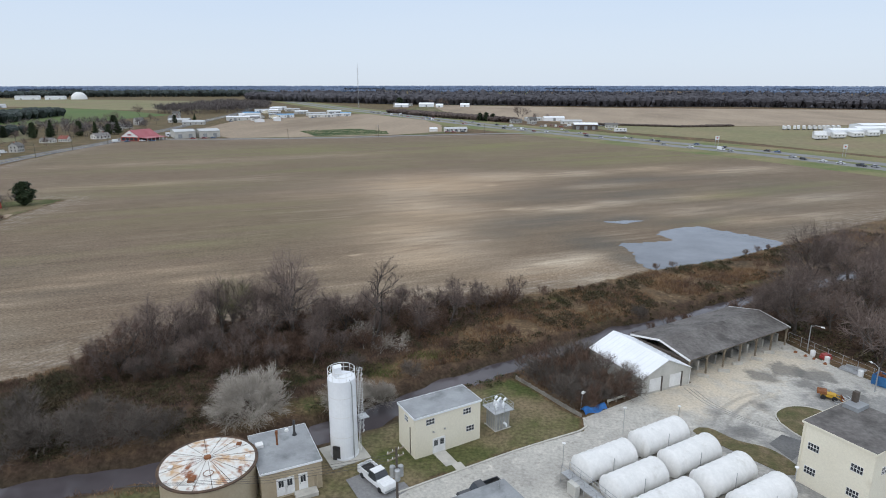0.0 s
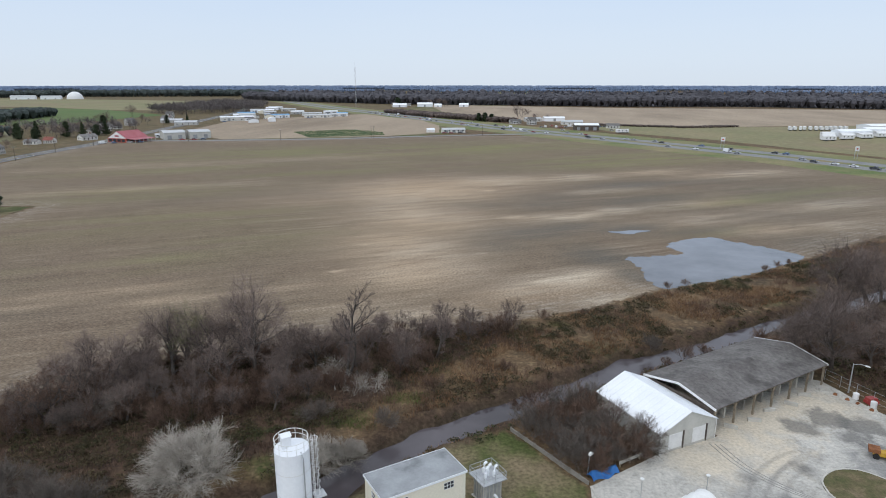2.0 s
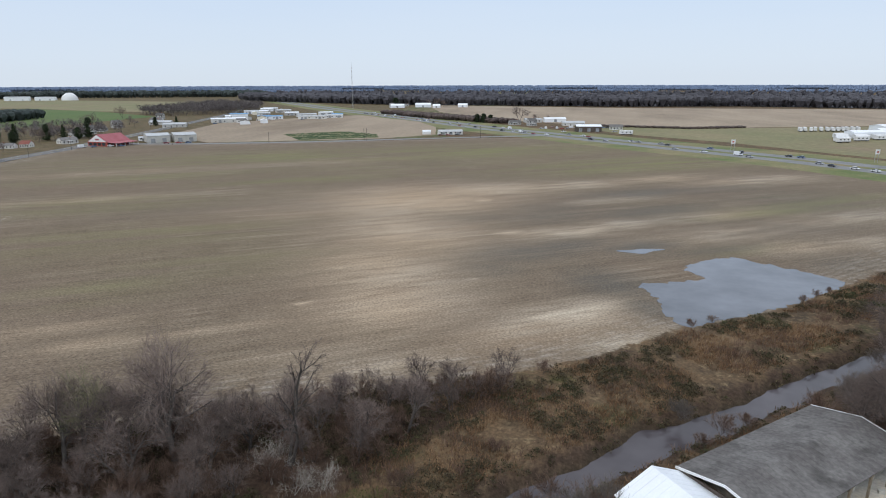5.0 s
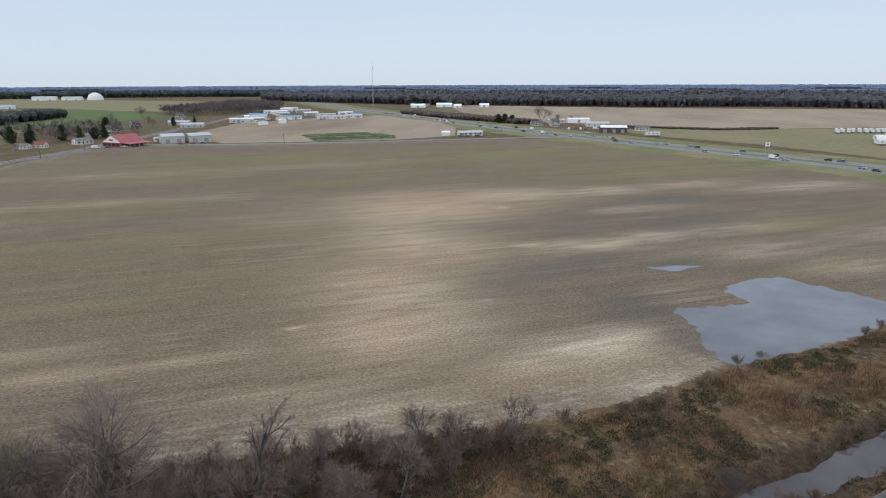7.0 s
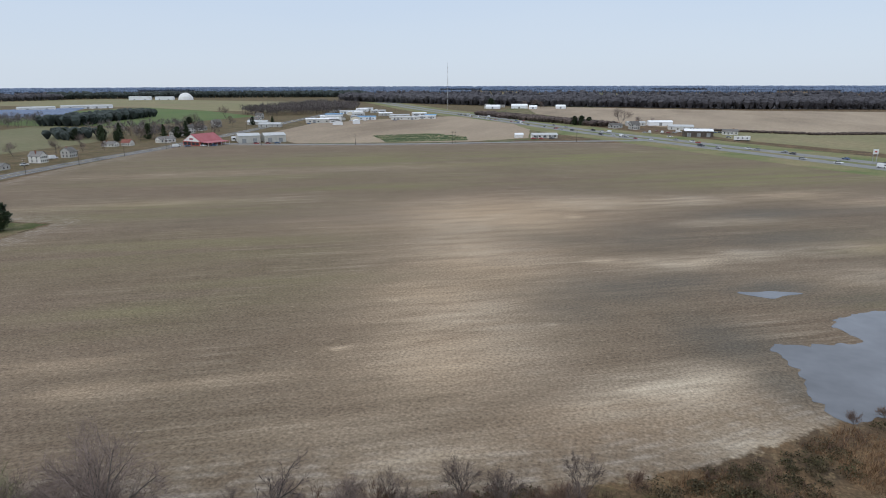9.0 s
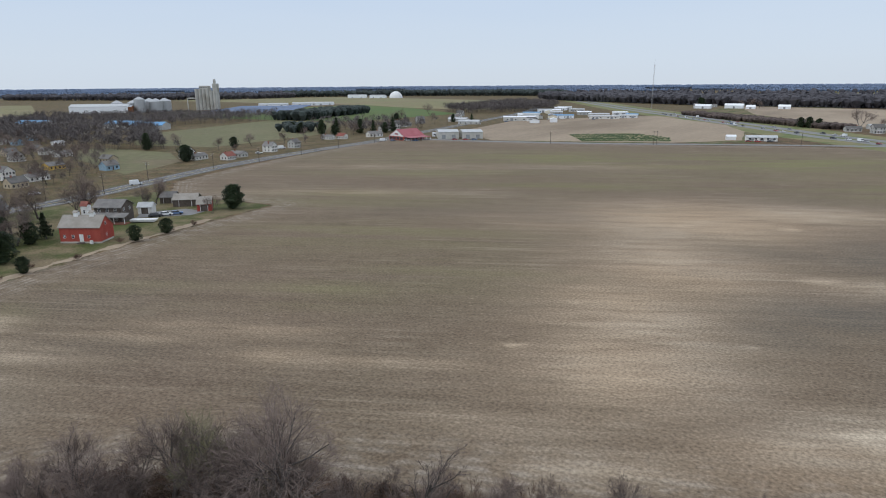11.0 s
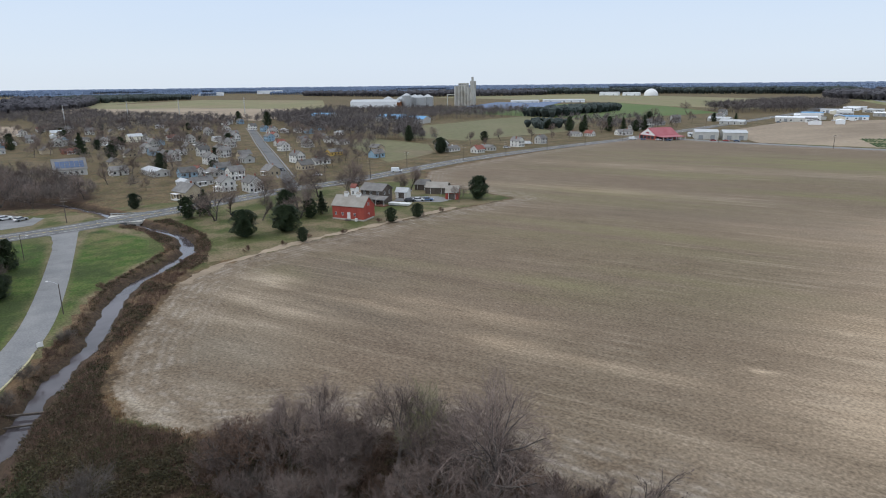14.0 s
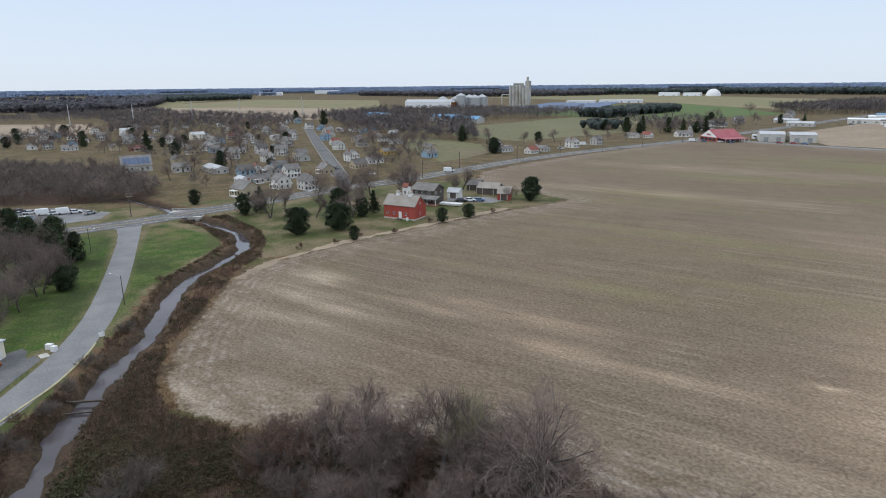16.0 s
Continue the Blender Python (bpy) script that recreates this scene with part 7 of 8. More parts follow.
part("door", Shape().box(5.9, -0.08, 0.5, 7.1, 0.02, 2.7), M["white_paint"], rb, "pale plank door")
part("steps", Shape().box(5.5, -1.3, -0.2, 7.4, -0.08, 0.3), M["dark_timber"], rb)
for y in np.arange(0.1, 7.0, 0.62):
    part("board", Shape().box(12.2, y, 0.5, 12.225, y + 0.56, 4.9), M["red_wood"], rb)
for x in np.arange(0.1, 12.0, 0.62):
    if not (5.3 < x < 7.3) and not any(abs(x + 0.3 - w) < 0.75 for w in (1.4, 4.0, 8.8)):
        part("board", Shape().box(x, -0.025, 0.5, x + 0.56, 0, 4.85), M["red_wood"], rb)
alone("milk_churn", drum(0.45, 0, 1.0, 12), M["white_paint"], "white drum beside the barn", "drum", m=pose(-190.6, 145.0, 0))
fh = thing("farmhouse", -220, 160, 0, 32, "dark grey two-storey farmhouse with a porch", "house")
part("wall", Shape().box(0, 0, -0.2, 9.5, 7.5, 5.4).gable(0, 0, 9.5, 7.5, 5.4, 2.0), M["dark_timber"], fh)
part("roof", Shape().slope(0, 0, 9.5, 7.5, 5.4, 2.0, 0.2, 0.5), M["shingle"], fh)
part("porch_roof", Shape().add([(0.5, -3.2, 2.4), (12.5, -3.2, 2.4), (12.5, 0, 3.4), (0.5, 0, 3.4), (0.5, -3.2, 2.55), (12.5, -3.2, 2.55), (12.5, 0, 3.55), (0.5, 0, 3.55)], [(0, 3, 2, 1), (4, 5, 6, 7), (0, 1, 5, 4), (2, 3, 7, 6), (0, 4, 7, 3), (1, 2, 6, 5)]), M["shingle"], fh)
for x in (0.8, 4.5, 8.5, 12.2):
    part("porch_post", Shape().box(x - 0.08, -3.05, 0, x + 0.08, -2.89, 2.45), M["white_paint"], fh)
part("porch_floor", Shape().box(0.5, -3.2, -0.2, 12.5, -0.02, 0.3), M["brick"], fh)
for x in (1.8, 4.6, 7.6):
    for z in (1.5, 4.3):
        bay_window(fh, x, 0, z, 180, 1.1, 1.3, 2, 2)
for y in (2.0, 5.5):
    bay_window(fh, 9.5, y, 4.3, -90, 1.0, 1.3, 2, 2)
tw = thing("well_tower", -214.5, 153.5, 0, 32, "narrow white tower with a red-brown roof", "tower")
part("wall", Shape().box(0, 0, 0, 2.2, 2.2, 7.5), M["white_paint"], tw)
part("roof", Shape().slope(0, 0, 2.2, 2.2, 7.5, 1.2, 0.12, 0.2), M["red_shingle"], tw)
bay_window(tw, 1.1, 0, 5.5, 180, 0.7, 1.2, 1, 2)


def outhouse(x, y, turn, w, d, h, rise, wall, label, roof="shingle"):
    t = thing("outbuilding", x, y, 0, turn, label, "shed")
    part("wall", Shape().box(0, 0, -0.2, w, d, h).gable(0, 0, w, d, h, rise), M[wall], t)
    part("roof", Shape().slope(0, 0, w, d, h, rise, 0.15, 0.3), M[roof], t)
    part("door", Shape().box(w * 0.25, -0.05, 0, w * 0.75, 0.02, min(h - 0.3, 2.4)), M["dark_timber"], t)
    part("trim", Shape().box(w * 0.25 - 0.15, -0.07, 0, w * 0.25, 0.02, min(h - 0.2, 2.5)).box(w * 0.75, -0.07, 0, w * 0.75 + 0.15, 0.02, min(h - 0.2, 2.5)), M["white_paint"], t)
    return t


outhouse(-235, 192, 40, 6, 5, 2.5, 1.8, "dark_timber", "small dark timber shed")
outhouse(-224, 191, 45, 9, 7, 2.7, 1.8, "dark_timber", "dark timber garage with a grey roof", "barn_roof")
outhouse(-208, 191, 50, 5, 6, 2.8, 2.2, "red_wood", "small red shed with a grey roof", "barn_roof")
outhouse(-222, 176, 40, 5, 4, 2.6, 1.4, "siding", "small white timber shed by the farmhouse", "pale_roof")
bt = thing("covered_boat", -207, 170, 0, 40, "white boat under a low cover", "boat")
part("hull", bent_box(-4, 4, 1.2, 0.3, 1.1, -0.2, -0.6, -0.2), M["white_paint"], bt)
part("trailer", Shape().box(-3.5, -1.1, 0.1, 3.5, 1.1, 0.32), M["dark_steel"], bt)
alone("driveway", sheet([(-224, 178), (-216, 172), (-204, 186), (-206, 193), (-216, 192)], 0.04, 0.5, 2), M["old_asphalt"], "pale grey driveway", "driveway", kind="structure")
for k, x, y, a in ((1, -212, 177, 60), (0, -211, 180.5, 60), (4, -209.5, 183.6, 60)):
    copy_thing(CARS[k], pose(x, y, 0.05, 0, 0, a))
TRACK = [(-150, 84), (-160, 92), (-167, 105), (-174, 120.5), (-180, 141), (-188, 170), (-192, 186)]
strip, run = Shape(), spline(TRACK, 1.2)
for i, p in enumerate(run):
    d = run[min(i + 1, len(run) - 1)] - run[max(i - 1, 0)]
    n = Vector((-d.y, d.x, 0)).normalized()
    for side in (1, -1):
        q = p + n * side * max(0.15, 1.3 + 2.2 * noise.noise(Vector((p.x * 0.16, p.y * 0.16, side * 5))) + 1.0 * noise.noise(Vector((p.x * 0.6, p.y * 0.6, side * 9))))
        strip.v.append((q.x, q.y, 0.03))
strip.f = [(2 * i, 2 * i + 1, 2 * i + 3, 2 * i + 2) for i in range(len(run) - 1)]
alone("dirt_track", strip, M["tan_field"], "bare pale earth along the field's edge", "track", kind="structure")
for x, y in ((-189.6, 107.6), (-189.6, 120.6)):
    plant(HOLLY, x, y, 1.0, group="round evergreens by the barn")
plant(MAGNOLIA, -201.5, 202, 1.0)
for x, y, s in ((-173.5, 120.6, 0.85), (-183, 154.4, 0.95), (-185, 165.6, 0.95)):
    plant(SMALL_PINE, x, y, s, group="small pines along the field's edge")
for x, y, s in ((-171, 104, .6), (-172, 114, .55), (-175, 134, .6), (-184, 150, .6), (-187, 176, .7), (-186, 168, .5), (-176.5, 123, .55)):
    plant(SHRUB[1], x, y, s, group="shrubs along the field's edge")
for x, y, k, s in ((-224, 136, 0, .95), (-213, 137, 1, .85), (-219, 131, 5, .9), (-243, 151, 0, .9), (-239, 166, 0, 1.0), (-232, 160, 2, .9), (-236, 191, 1, .85), (-221, 178, 1, .8), (-210, 119, 1, .7), (-218, 105, 2, .95), (-226, 112, 1, .8), (-229, 102, 5, .75), (-203, 127, 5, .8), (-206, 131, 1, .75), (-240, 128, 0, .8)):
    plant(BARE[k], x, y, s, group="bare trees round the farm")
plant(BARE[4], -200, 192, .8, label="bushy red-brown bare tree")
for x, y, k, s in ((-228, 98, 1, .9), (-209, 140, 0, .7), (-231, 104, 0, .8), (-205, 134, 1, .8), (-213, 128, 1, 1.1), (-258, 84, 1, .7)):
    plant(CONIFER[k], x, y, s, group="conifers round the farm")

# ---- beside the entrance lane ----
for x, y, k, s in ((-171, 40, 2, .8), (-160, 43, 1, .7), (-184, 35, 0, .7), (-178, 30, 1, .8), (-190, 38, 5, .8), (-166, 34, 3, .9), (-150, 36, 3, .8), (-196, 28, 0, .8), (-133, 38, 5, .6), (-175, 44, 5, .7), (-188, 45, 3, .8), (-167, 46, 4, 1.0), (-179, 38, 2, .8), (-200, 36, 1, .8), (-158, 37, 2, .6), (-181.5, 40.5, 0, .75), (-174, 36, 1, .85), (-186, 40, 5, .8), (-194, 44, 2, .7), (-206, 40, 1, .8), (-163, 40, 3, .7), (-158, 42, 0, .62), (-152, 39, 5, .7), (-168, 43.5, 0, .6), (-148, 40, 3, .8), (-155, 34, 1, .8), (-144, 37, 2, .6)):
    plant(BARE[k], x, y, s, group="bare trees beside the lane")
plant(HOLLY, -160.5, 47.5, 0.66)
for x, y, s in ((-184.5, 43.5, 1.15), (-191, 38, 1.1), (-200, 33, 1.2), (-187.5, 48, .7), (-150, 34, .8)):
    plant(PINE, x, y, s, group="pines beside the lane")
gar = thing("garage", -127, 34.5, 0, 60, "small cream garage with a white door", "garage")
part("wall", Shape().box(0, -8, -0.2, 7.5, 0, 3.0), M["cream"], gar)
part("roof", Shape().box(-0.3, -8.3, 3.0, 7.8, 0.3, 3.2), M["pale_roof"], gar)
part("garage_door", Shape().box(7.5, -4.6, 0, 7.56, -1.0, 2.4), M["white_paint"], gar, "white panelled garage door")
alone("apron", sheet([(-126, 43), (-119, 46.5), (-108, 42), (-100, 34), (-120, 32)], 0.042), M["asphalt"], "asphalt apron before the garage", "yard", kind="structure")
alone("flower_tub", drum(0.35, 0, 0.5, 12, 0.45), M["rust"], "terracotta tub beside the garage", "tub", m=pose(-119.2, 40.6, 0.05))
for x, y, w in ((-123.6, 47.4, 0.6), (-122.2, 48.2, 0.45)):
    alone("utility_box", bent_box(-w, w, 0.4, 0, 0.95, 0.03, 0.03, 0.03), M["white_paint"], "pale utility cabinet beside the lane", "cabinet", "utility cabinets", m=pose(x, y, 0, 0, 0, 60))
alone("slab", Shape().box(-1, -0.7, 0, 1, 0.7, 0.12), M["kerb"], "small concrete slab in the grass", "slab", m=pose(-120.5, 46.8, 0.0, 0, 0, 20))
sg = thing("lane_sign", -124, 55.6, 0, 100, "small white sign on two posts", "sign")
part("board", Shape().box(-0.5, -0.04, 0.6, 0.5, 0.04, 1.5), M["white_paint"], sg)
for x in (-0.4, 0.4):
    part("post", Shape().box(x - 0.05, 0.045, -0.2, x + 0.05, 0.12, 1.6), M["dark_timber"], sg)
alone("kerb", ribbon([(-90, 40.2), (-97, 43.4), (-107, 49.4), (-117, 53.2), (-122.5, 54.6)], 0.14, 0.2, 0.3, step=1), M["kerb_yellow"], "worn yellow kerb of the lane", "kerb", kind="structure")
alone("timber_beam", Shape().box(-3.4, -0.15, 0, 3.4, 0.15, 0.3), M["dark_timber"], "old timber beam lying across the creek", "beam", m=pose(-100.5, 54.2, -0.9, 0, 0, 70))
alone("timber_beam", Shape().box(-3.0, -0.1, 0, 3.0, 0.1, 0.2), M["dark_timber"], "old timber beam lying across the creek", "beam", m=pose(-97.8, 53.2, -1.15, 0, 0, 74))

# bridge over the creek
br = thing("bridge", -240, 79.6, 0, 67.0, "low concrete road bridge with pale parapets", "bridge")
part("deck", Shape().box(-7, -6.6, -0.75, 7, 6.6, 0.0), M["kerb"], br)
for s in (-1, 1):
    part("parapet", Shape().box(-7.5, s * 6.5 - 0.2, -0.1, 7.5, s * 6.5 + 0.2, 0.12), M["kerb"], br)
    for k in range(8):
        part("post", Shape().box(-7.2 + k * 2.05, s * 6.5 - 0.1, 0.12, -7.05 + k * 2.05, s * 6.5 + 0.1, 0.85), M["galvanised"], br)
    part("guard_rail", Shape().box(-7.5, s * 6.5 - 0.04, 0.5, 7.6, s * 6.5 + 0.04, 0.82), M["galvanised"], br)
    part("abutment", Shape().box(s * 5.6 - 0.6, -6.4, -2.2, s * 5.6 + 0.6, 6.4, -0.75), M["kerb"], br)
# car park on the far side of the road
alone("car_park", sheet([(-241, 37), (-246, 52), (-257, 55), (-275, 40), (-281, 18), (-262, 8), (-235, 12)], 0.045, 0.6, 3), M["old_asphalt"], "worn asphalt car park", "car park", kind="structure")
for k, (x, y, a) in enumerate(((-262, 37, 100), (-261.6, 40.2, 100), (-261.4, 43.4, 100), (-256.4, 48.2, 130), (-263, 33.8, 100), (-266, 22, 100), (-267, 25.5, 100), (-268, 29, 100), (-272, 21, 100), (-273, 25, 100))):
    copy_thing((CARS[0], VAN, CARS[0], CARS[3], VAN, CARS[1], CARS[3], CARS[0], CARS[2], CARS[1])[k], pose(x, y, 0.05, 0, 0, a))
wb = outhouse(-241, 20, 70, 11, 7, 3.2, 0.9, "blue_siding", "low workshop with blue-grey walls", "pale_roof")
copy_thing(VAN, pose(-228, 33, 0.06, 0, 0, 75))
for x, y, h, a in ((-244, 61.7, 8.5, 65), (-276, 190, 9, 60), (-298, 222, 9, 60), (-309, 266, 9, 70), (-322, 341, 9, 75), (-332, 385, 9, 75), (-340, 432, 9, 75), (-313, 300, 9, 70), (-279, 168, 9, 65), (-250, 112, 9, 65), (-366, 520, 10, 75), (-398, 610, 10, 75), (-290, 478, 9, 10), (-220, 500, 9, 20),
                   (-150, 535, 10, 25), (-152, 534, 10, 25), (-60, 575, 10, 25), (-345, 470, 10, 60), (-216, 30, 9, 75), (-330, 172, 9, 10), (-390, 185, 9, 10), (-450, 197, 9, 10), (-520, 211, 9, 10)):
    tagged(utility_pole(x, y, h, a), group="roadside utility poles")

# ---- along the far roads ----
mk = thing("market_hall", -332, 459, 0, 80, "farm market with a sweeping red metal roof", "shop")
part("wall", Shape().box(0, 0, -0.2, 22, 19, 3.2), M["red_wood"], mk, "dark red lower wall")
part("gable_wall", Shape().gable(0, 0, 22, 19, 3.2, 5.2, "x"), M["white_paint"], mk, "white gable")
part("roof", Shape().slope(0.4, 0, 22, 19, 3.25, 5.3, 0.2, 0.5, "x"), M["red_roof"], mk, "red metal roof")
part("canopy", Shape().add([(0, -0.5, 3.0), (22, -0.5, 3.0), (22, -9, 2.5), (0, -9, 2.5), (0, -0.5, 3.2), (22, -0.5, 3.2), (22, -9, 2.7), (0, -9, 2.7)], [(0, 1, 2, 3), (7, 6, 5, 4), (0, 4, 5, 1), (2, 6, 7, 3), (0, 3, 7, 4), (1, 5, 6, 2)]), M["red_roof"], mk, "red lean-to roof")
for k in range(6):
    part("canopy_post", Shape().box(0.3 + k * 4.2, -8.8, -0.2, 0.55 + k * 4.2, -8.55, 2.55), M["white_paint"], mk)
    part("shopfront", Shape().box(1.0 + k * 3.6, -0.08, 0.5, 3.6 + k * 3.6, 0.02, 2.6), M["glass"], mk)
for k in range(4):
    part("shopfront", Shape().box(-0.08, 1.5 + k * 4.4, 0.5, 0.02, 4.9 + k * 4.4, 2.6), M["glass"], mk)
part("sign_board", Shape().box(-0.1, 7.5, 4.4, 0.05, 11.5, 5.6), M["red_roof"], mk, "plain red sign board")


def hall(x, y, turn, w, d, h, wall="white_metal", roof="pale_roof", rise=1.2, doors=2, label="white metal hall with a low roof", windows=0, along="x"):
    t = thing("commercial_building", x, y, 0, turn, label, "building")
    part("wall", Shape().box(0, 0, -0.2, w, d, h).gable(0, 0, w, d, h, rise, along), M[wall], t)
    part("roof", Shape().slope(0, 0, w, d, h, rise, 0.2, 0.3, along), M[roof], t)
    for k in range(doors):
        c = w * (k + 0.5) / doors
        part("door", Shape().box(c - 1.6, -0.06, 0, c + 1.6, 0.03, min(h - 0.6, 3.4)), M["grey_roof"], t)
    for k in range(windows):
        c = w * (k + 0.5) / windows
        part("window", Shape().box(c - 0.8, -0.09, 1.2, c + 0.8, 0.04, 2.4), M["glass"], t)
    return t


hall(-318, 488, 42, 17, 22, 5.5, "metal_wall", "pale_roof", 1.5, 2, "pale grey metal shed with a shallow roof")
hall(-301, 499, 42, 17, 22, 5.5, "metal_wall", "pale_roof", 1.5, 2, "beige metal shed with dark openings")
part_rows = ((-338, 505, 25, 22, 7, 3.2), (-403, 735, 32, 50, 18, 6), (-392, 765, 32, 24, 20, 9), (-380, 812, 30, 40, 16, 5), (-330, 826, 25, 46, 12, 4.5), (-306, 862, 25, 30, 12, 4.5), (-420, 800, 30, 30, 20, 6), (-350, 870, 30, 34, 16, 5),
             (-440, 850, 30, 30, 14, 6), (-470, 950, 30, 40, 14, 6), (-440, 1000, 30, 30, 14, 5), (-340, 930, 30, 26, 14, 5), (-490, 1060, 30, 30, 14, 6), (-310, 900, 20, 20, 10, 4))
for k, (x, y, a, w, d, h) in enumerate(part_rows):
    hall(x, y, a, w * 0.8, d * 0.8, h * 0.75, ("white_metal", "siding", "white_paint")[k % 3], ("pale_roof", "white_metal", "pale_roof", "blue_roof", "pale_roof")[k % 5], 1.0, 2, ("white commercial building with a pale roof", "white hall with a flat roof", "pale shop building by the road")[k % 3], 4)
hr = random.Random(12)
crop, VEG = Shape(), [(-246, 585), (-206, 530), (-148, 566), (-160, 600), (-207, 632)]
for k in range(17):
    for j in range(46):
        x, y = -206 - 40 * k / 16 + 2.0 * j, 530 + 60 * k / 16 + 1.24 * j
        if inside(VEG, x, y) and hr.random() < 0.9 - 0.5 * (k in (3, 8, 9, 13)):
            crop.add([(x - 0.9, y - 1.2, 0.05), (x + 1.0, y + 0.0, 0.05), (x + 0.8, y + 1.2, 0.05), (x - 1.1, y + 0.1, 0.05), (x, y, 0.55 + hr.uniform(0, 0.3))], [(0, 1, 4), (1, 2, 4), (2, 3, 4), (3, 0, 4)])
alone("crop_rows", crop, M["veg_rows"], "dark green rows of vegetables with gaps", "crop", kind="stuff")
for k in range(16):
    q = hr.random()
    hall(-330 - 130 * q + hr.uniform(-30, 30), 700 + 330 * q + hr.uniform(-25, 25), hr.choice((30, 120)), hr.uniform(10, 22), hr.uniform(7, 12), hr.uniform(3, 4.5), ("white_metal", "siding", "white_paint", "cream")[k % 4], ("white_metal", "pale_roof", "shingle")[k % 3], 1.2, 1,
         ("small white shop building by the road", "pale workshop behind the shops", "white shop with a low gable", "cream shop building by the road")[k % 4], 2)
# farm cabin beside the side road, and the buildings at the junction
hall(-116, 603, 25, 7, 5, 2.6, "white_paint", "white_metal", 1.2, 0, "small white cabin on the grass")
hall(-101, 601, 20, 22, 8, 2.8, "siding", "pale_roof", 1.4, 3, "low white bungalow with a pale roof", 5)
hall(24, 655, 5, 24, 14, 5, "dark_timber", "white_metal", 1.6, 3, "dark building with a white roof at the junction")
hall(-30, 790, 20, 20, 10, 3.5, "siding", "pale_roof", 1.2, 1, "low white building beside a lone tree", 3)
hall(-8, 800, 15, 26, 10, 4, "white_metal", "white_metal", 1.4, 1, "white arched hall beside low buildings", 0)
for x, y, w, h in ((-305, 1215, 26, 4), (-262, 1240, 30, 5), (-225, 1225, 14, 3.5), (-180, 1250, 18, 4)):
    hall(x, y, 5, w, 12, h, "white_metal", "white_metal", 3, 1, "white farm hall before the woods")
for x, y, w, d, h, a in ((-1500, 1570, 60, 24, 9, 30), (-1430, 1600, 50, 30, 8, 30), (-1096, 905, 60, 16, 5, 60), (-1090, 990, 60, 16, 5, 60), (-1060, 1030, 40, 14, 5, 60), (-3150, 920, 120, 40, 14, 70), (-2900, 600, 100, 40, 12, 70)):
    hall(x, y, a, w, d, h, "white_metal", "pale_roof", 2, 2, "long white farm building far off")
dome = Shape()
for j in range(7):
    for i in range(20):
        a, e = 2 * math.pi * i / 20, math.pi / 2 * j / 6
        dome.v.append((16 * math.cos(a) * math.cos(e), 16 * math.sin(a) * math.cos(e), 14 * math.sin(e)))
dome.f = [(j * 20 + i, j * 20 + (i + 1) % 20, (j + 1) * 20 + (i + 1) % 20, (j + 1) * 20 + i) for j in range(6) for i in range(20)]
alone("storage_dome", dome, M["white_paint"], "white storage dome far off", "dome", m=pose(-1360, 1650, 0) @ Matrix.Diagonal((1.35, 1.35, 1.5, 1)), smooth=True)
for x, y, w, d in ((-800, 345, 34, 22), (-700, 395, 36, 22), (-655, 398, 36, 20)):
    hall(x, y, 35, w, d, 5, "siding", "blue_roof", 3, 3, "long building with a bright blue roof")
for x, y, k, a in ((-46, 748, "l", 20), (12, 742, "p", 5), (-24, 734, "w", 25), (58, 690, "l", 0)):
    copy_thing(HOUSES[k], pose(x, y, 0, 0, 0, a))
for k in range(14):
    copy_thing(rng.choice((*CARS, VAN)), pose(-10 + k * 5.2 + rng.uniform(-1, 1), 700 + rng.uniform(-16, 16), 0.06, 0, 0, rng.choice((10, 100))))
# trailer dealer's rows
tr = thing("trailer", 0, 0, 0, 0, "white box trailer parked on a lot", "trailer", "rows of trailers")
PATTERNS.append(tr)
part("body", Shape().box(-6, -1.3, 0.9, 6, 1.3, 3.7).slope(-6, -1.3, 6, 1.3, 3.7, 0.25, 0.06, 0.05), M["white_paint"], tr)
part("chassis", Shape().box(-5.8, -1.1, 0.5, 5.8, 1.1, 0.9), M["dark_steel"], tr)
for x in (-3.5, -2.4, 4.5):
    part("wheel", drum(0.5, -1.25, 1.25, 12).moved(pose(x, 0, 0.5, 90, 0, 0)), M["rubber"], tr)
for k in range(3):
    part("window", Shape().box(-4 + k * 3.5, -1.34, 2.0, -2.8 + k * 3.5, -1.29, 2.9), M["glass"], tr)
for k in range(34):
    row, col = divmod(k, 9)
    copy_thing(tr, pose(226 + row * 20 + col * 2.2 + rng.uniform(-1, 1), 572 + col * 6.2 + row * 14 + rng.uniform(-1, 1), 0, 0, 0, 20 + rng.uniform(-4, 4)))
for k in range(12):
    copy_thing(tr, pose(236 + k * 5.2, 690 + k * 1.2 + rng.uniform(-2, 2), 0, 0, 0, 75 + rng.uniform(-4, 4)))
copy_thing(tr, pose(67, 624, 0.1, 0, 0, 10))
for x, y, k, s in ((285, 640, 30, 14), (310, 690, 40, 20), (250, 610, 30, 12)):
    hall(x, y, 15, k, s, 5, "white_metal", "white_metal", 1.5, 2, "white sales hall among trailers")


def board_sign(x, y, h, turn):
    t = thing("road_sign", x, y, 0, turn, "white sign board on two tall posts", "sign")
    part("board", Shape().box(-1.5, -0.1, h - 2.8, 1.5, 0.1, h), M["white_paint"], t)
    part("emblem", Shape().box(-0.6, -0.14, h - 1.9, 0.6, -0.101, h - 1.0), M["car_red"], t, "plain red bar")
    for s in (-1.1, 1.1):
        part("post", Shape().tube([(s, 0.15, -0.2), (s, 0.15, h - 0.5)], 0.14, 6), M["galvanised"], t)


board_sign(124, 492, 8, 10)
board_sign(189, 436, 8, 20)
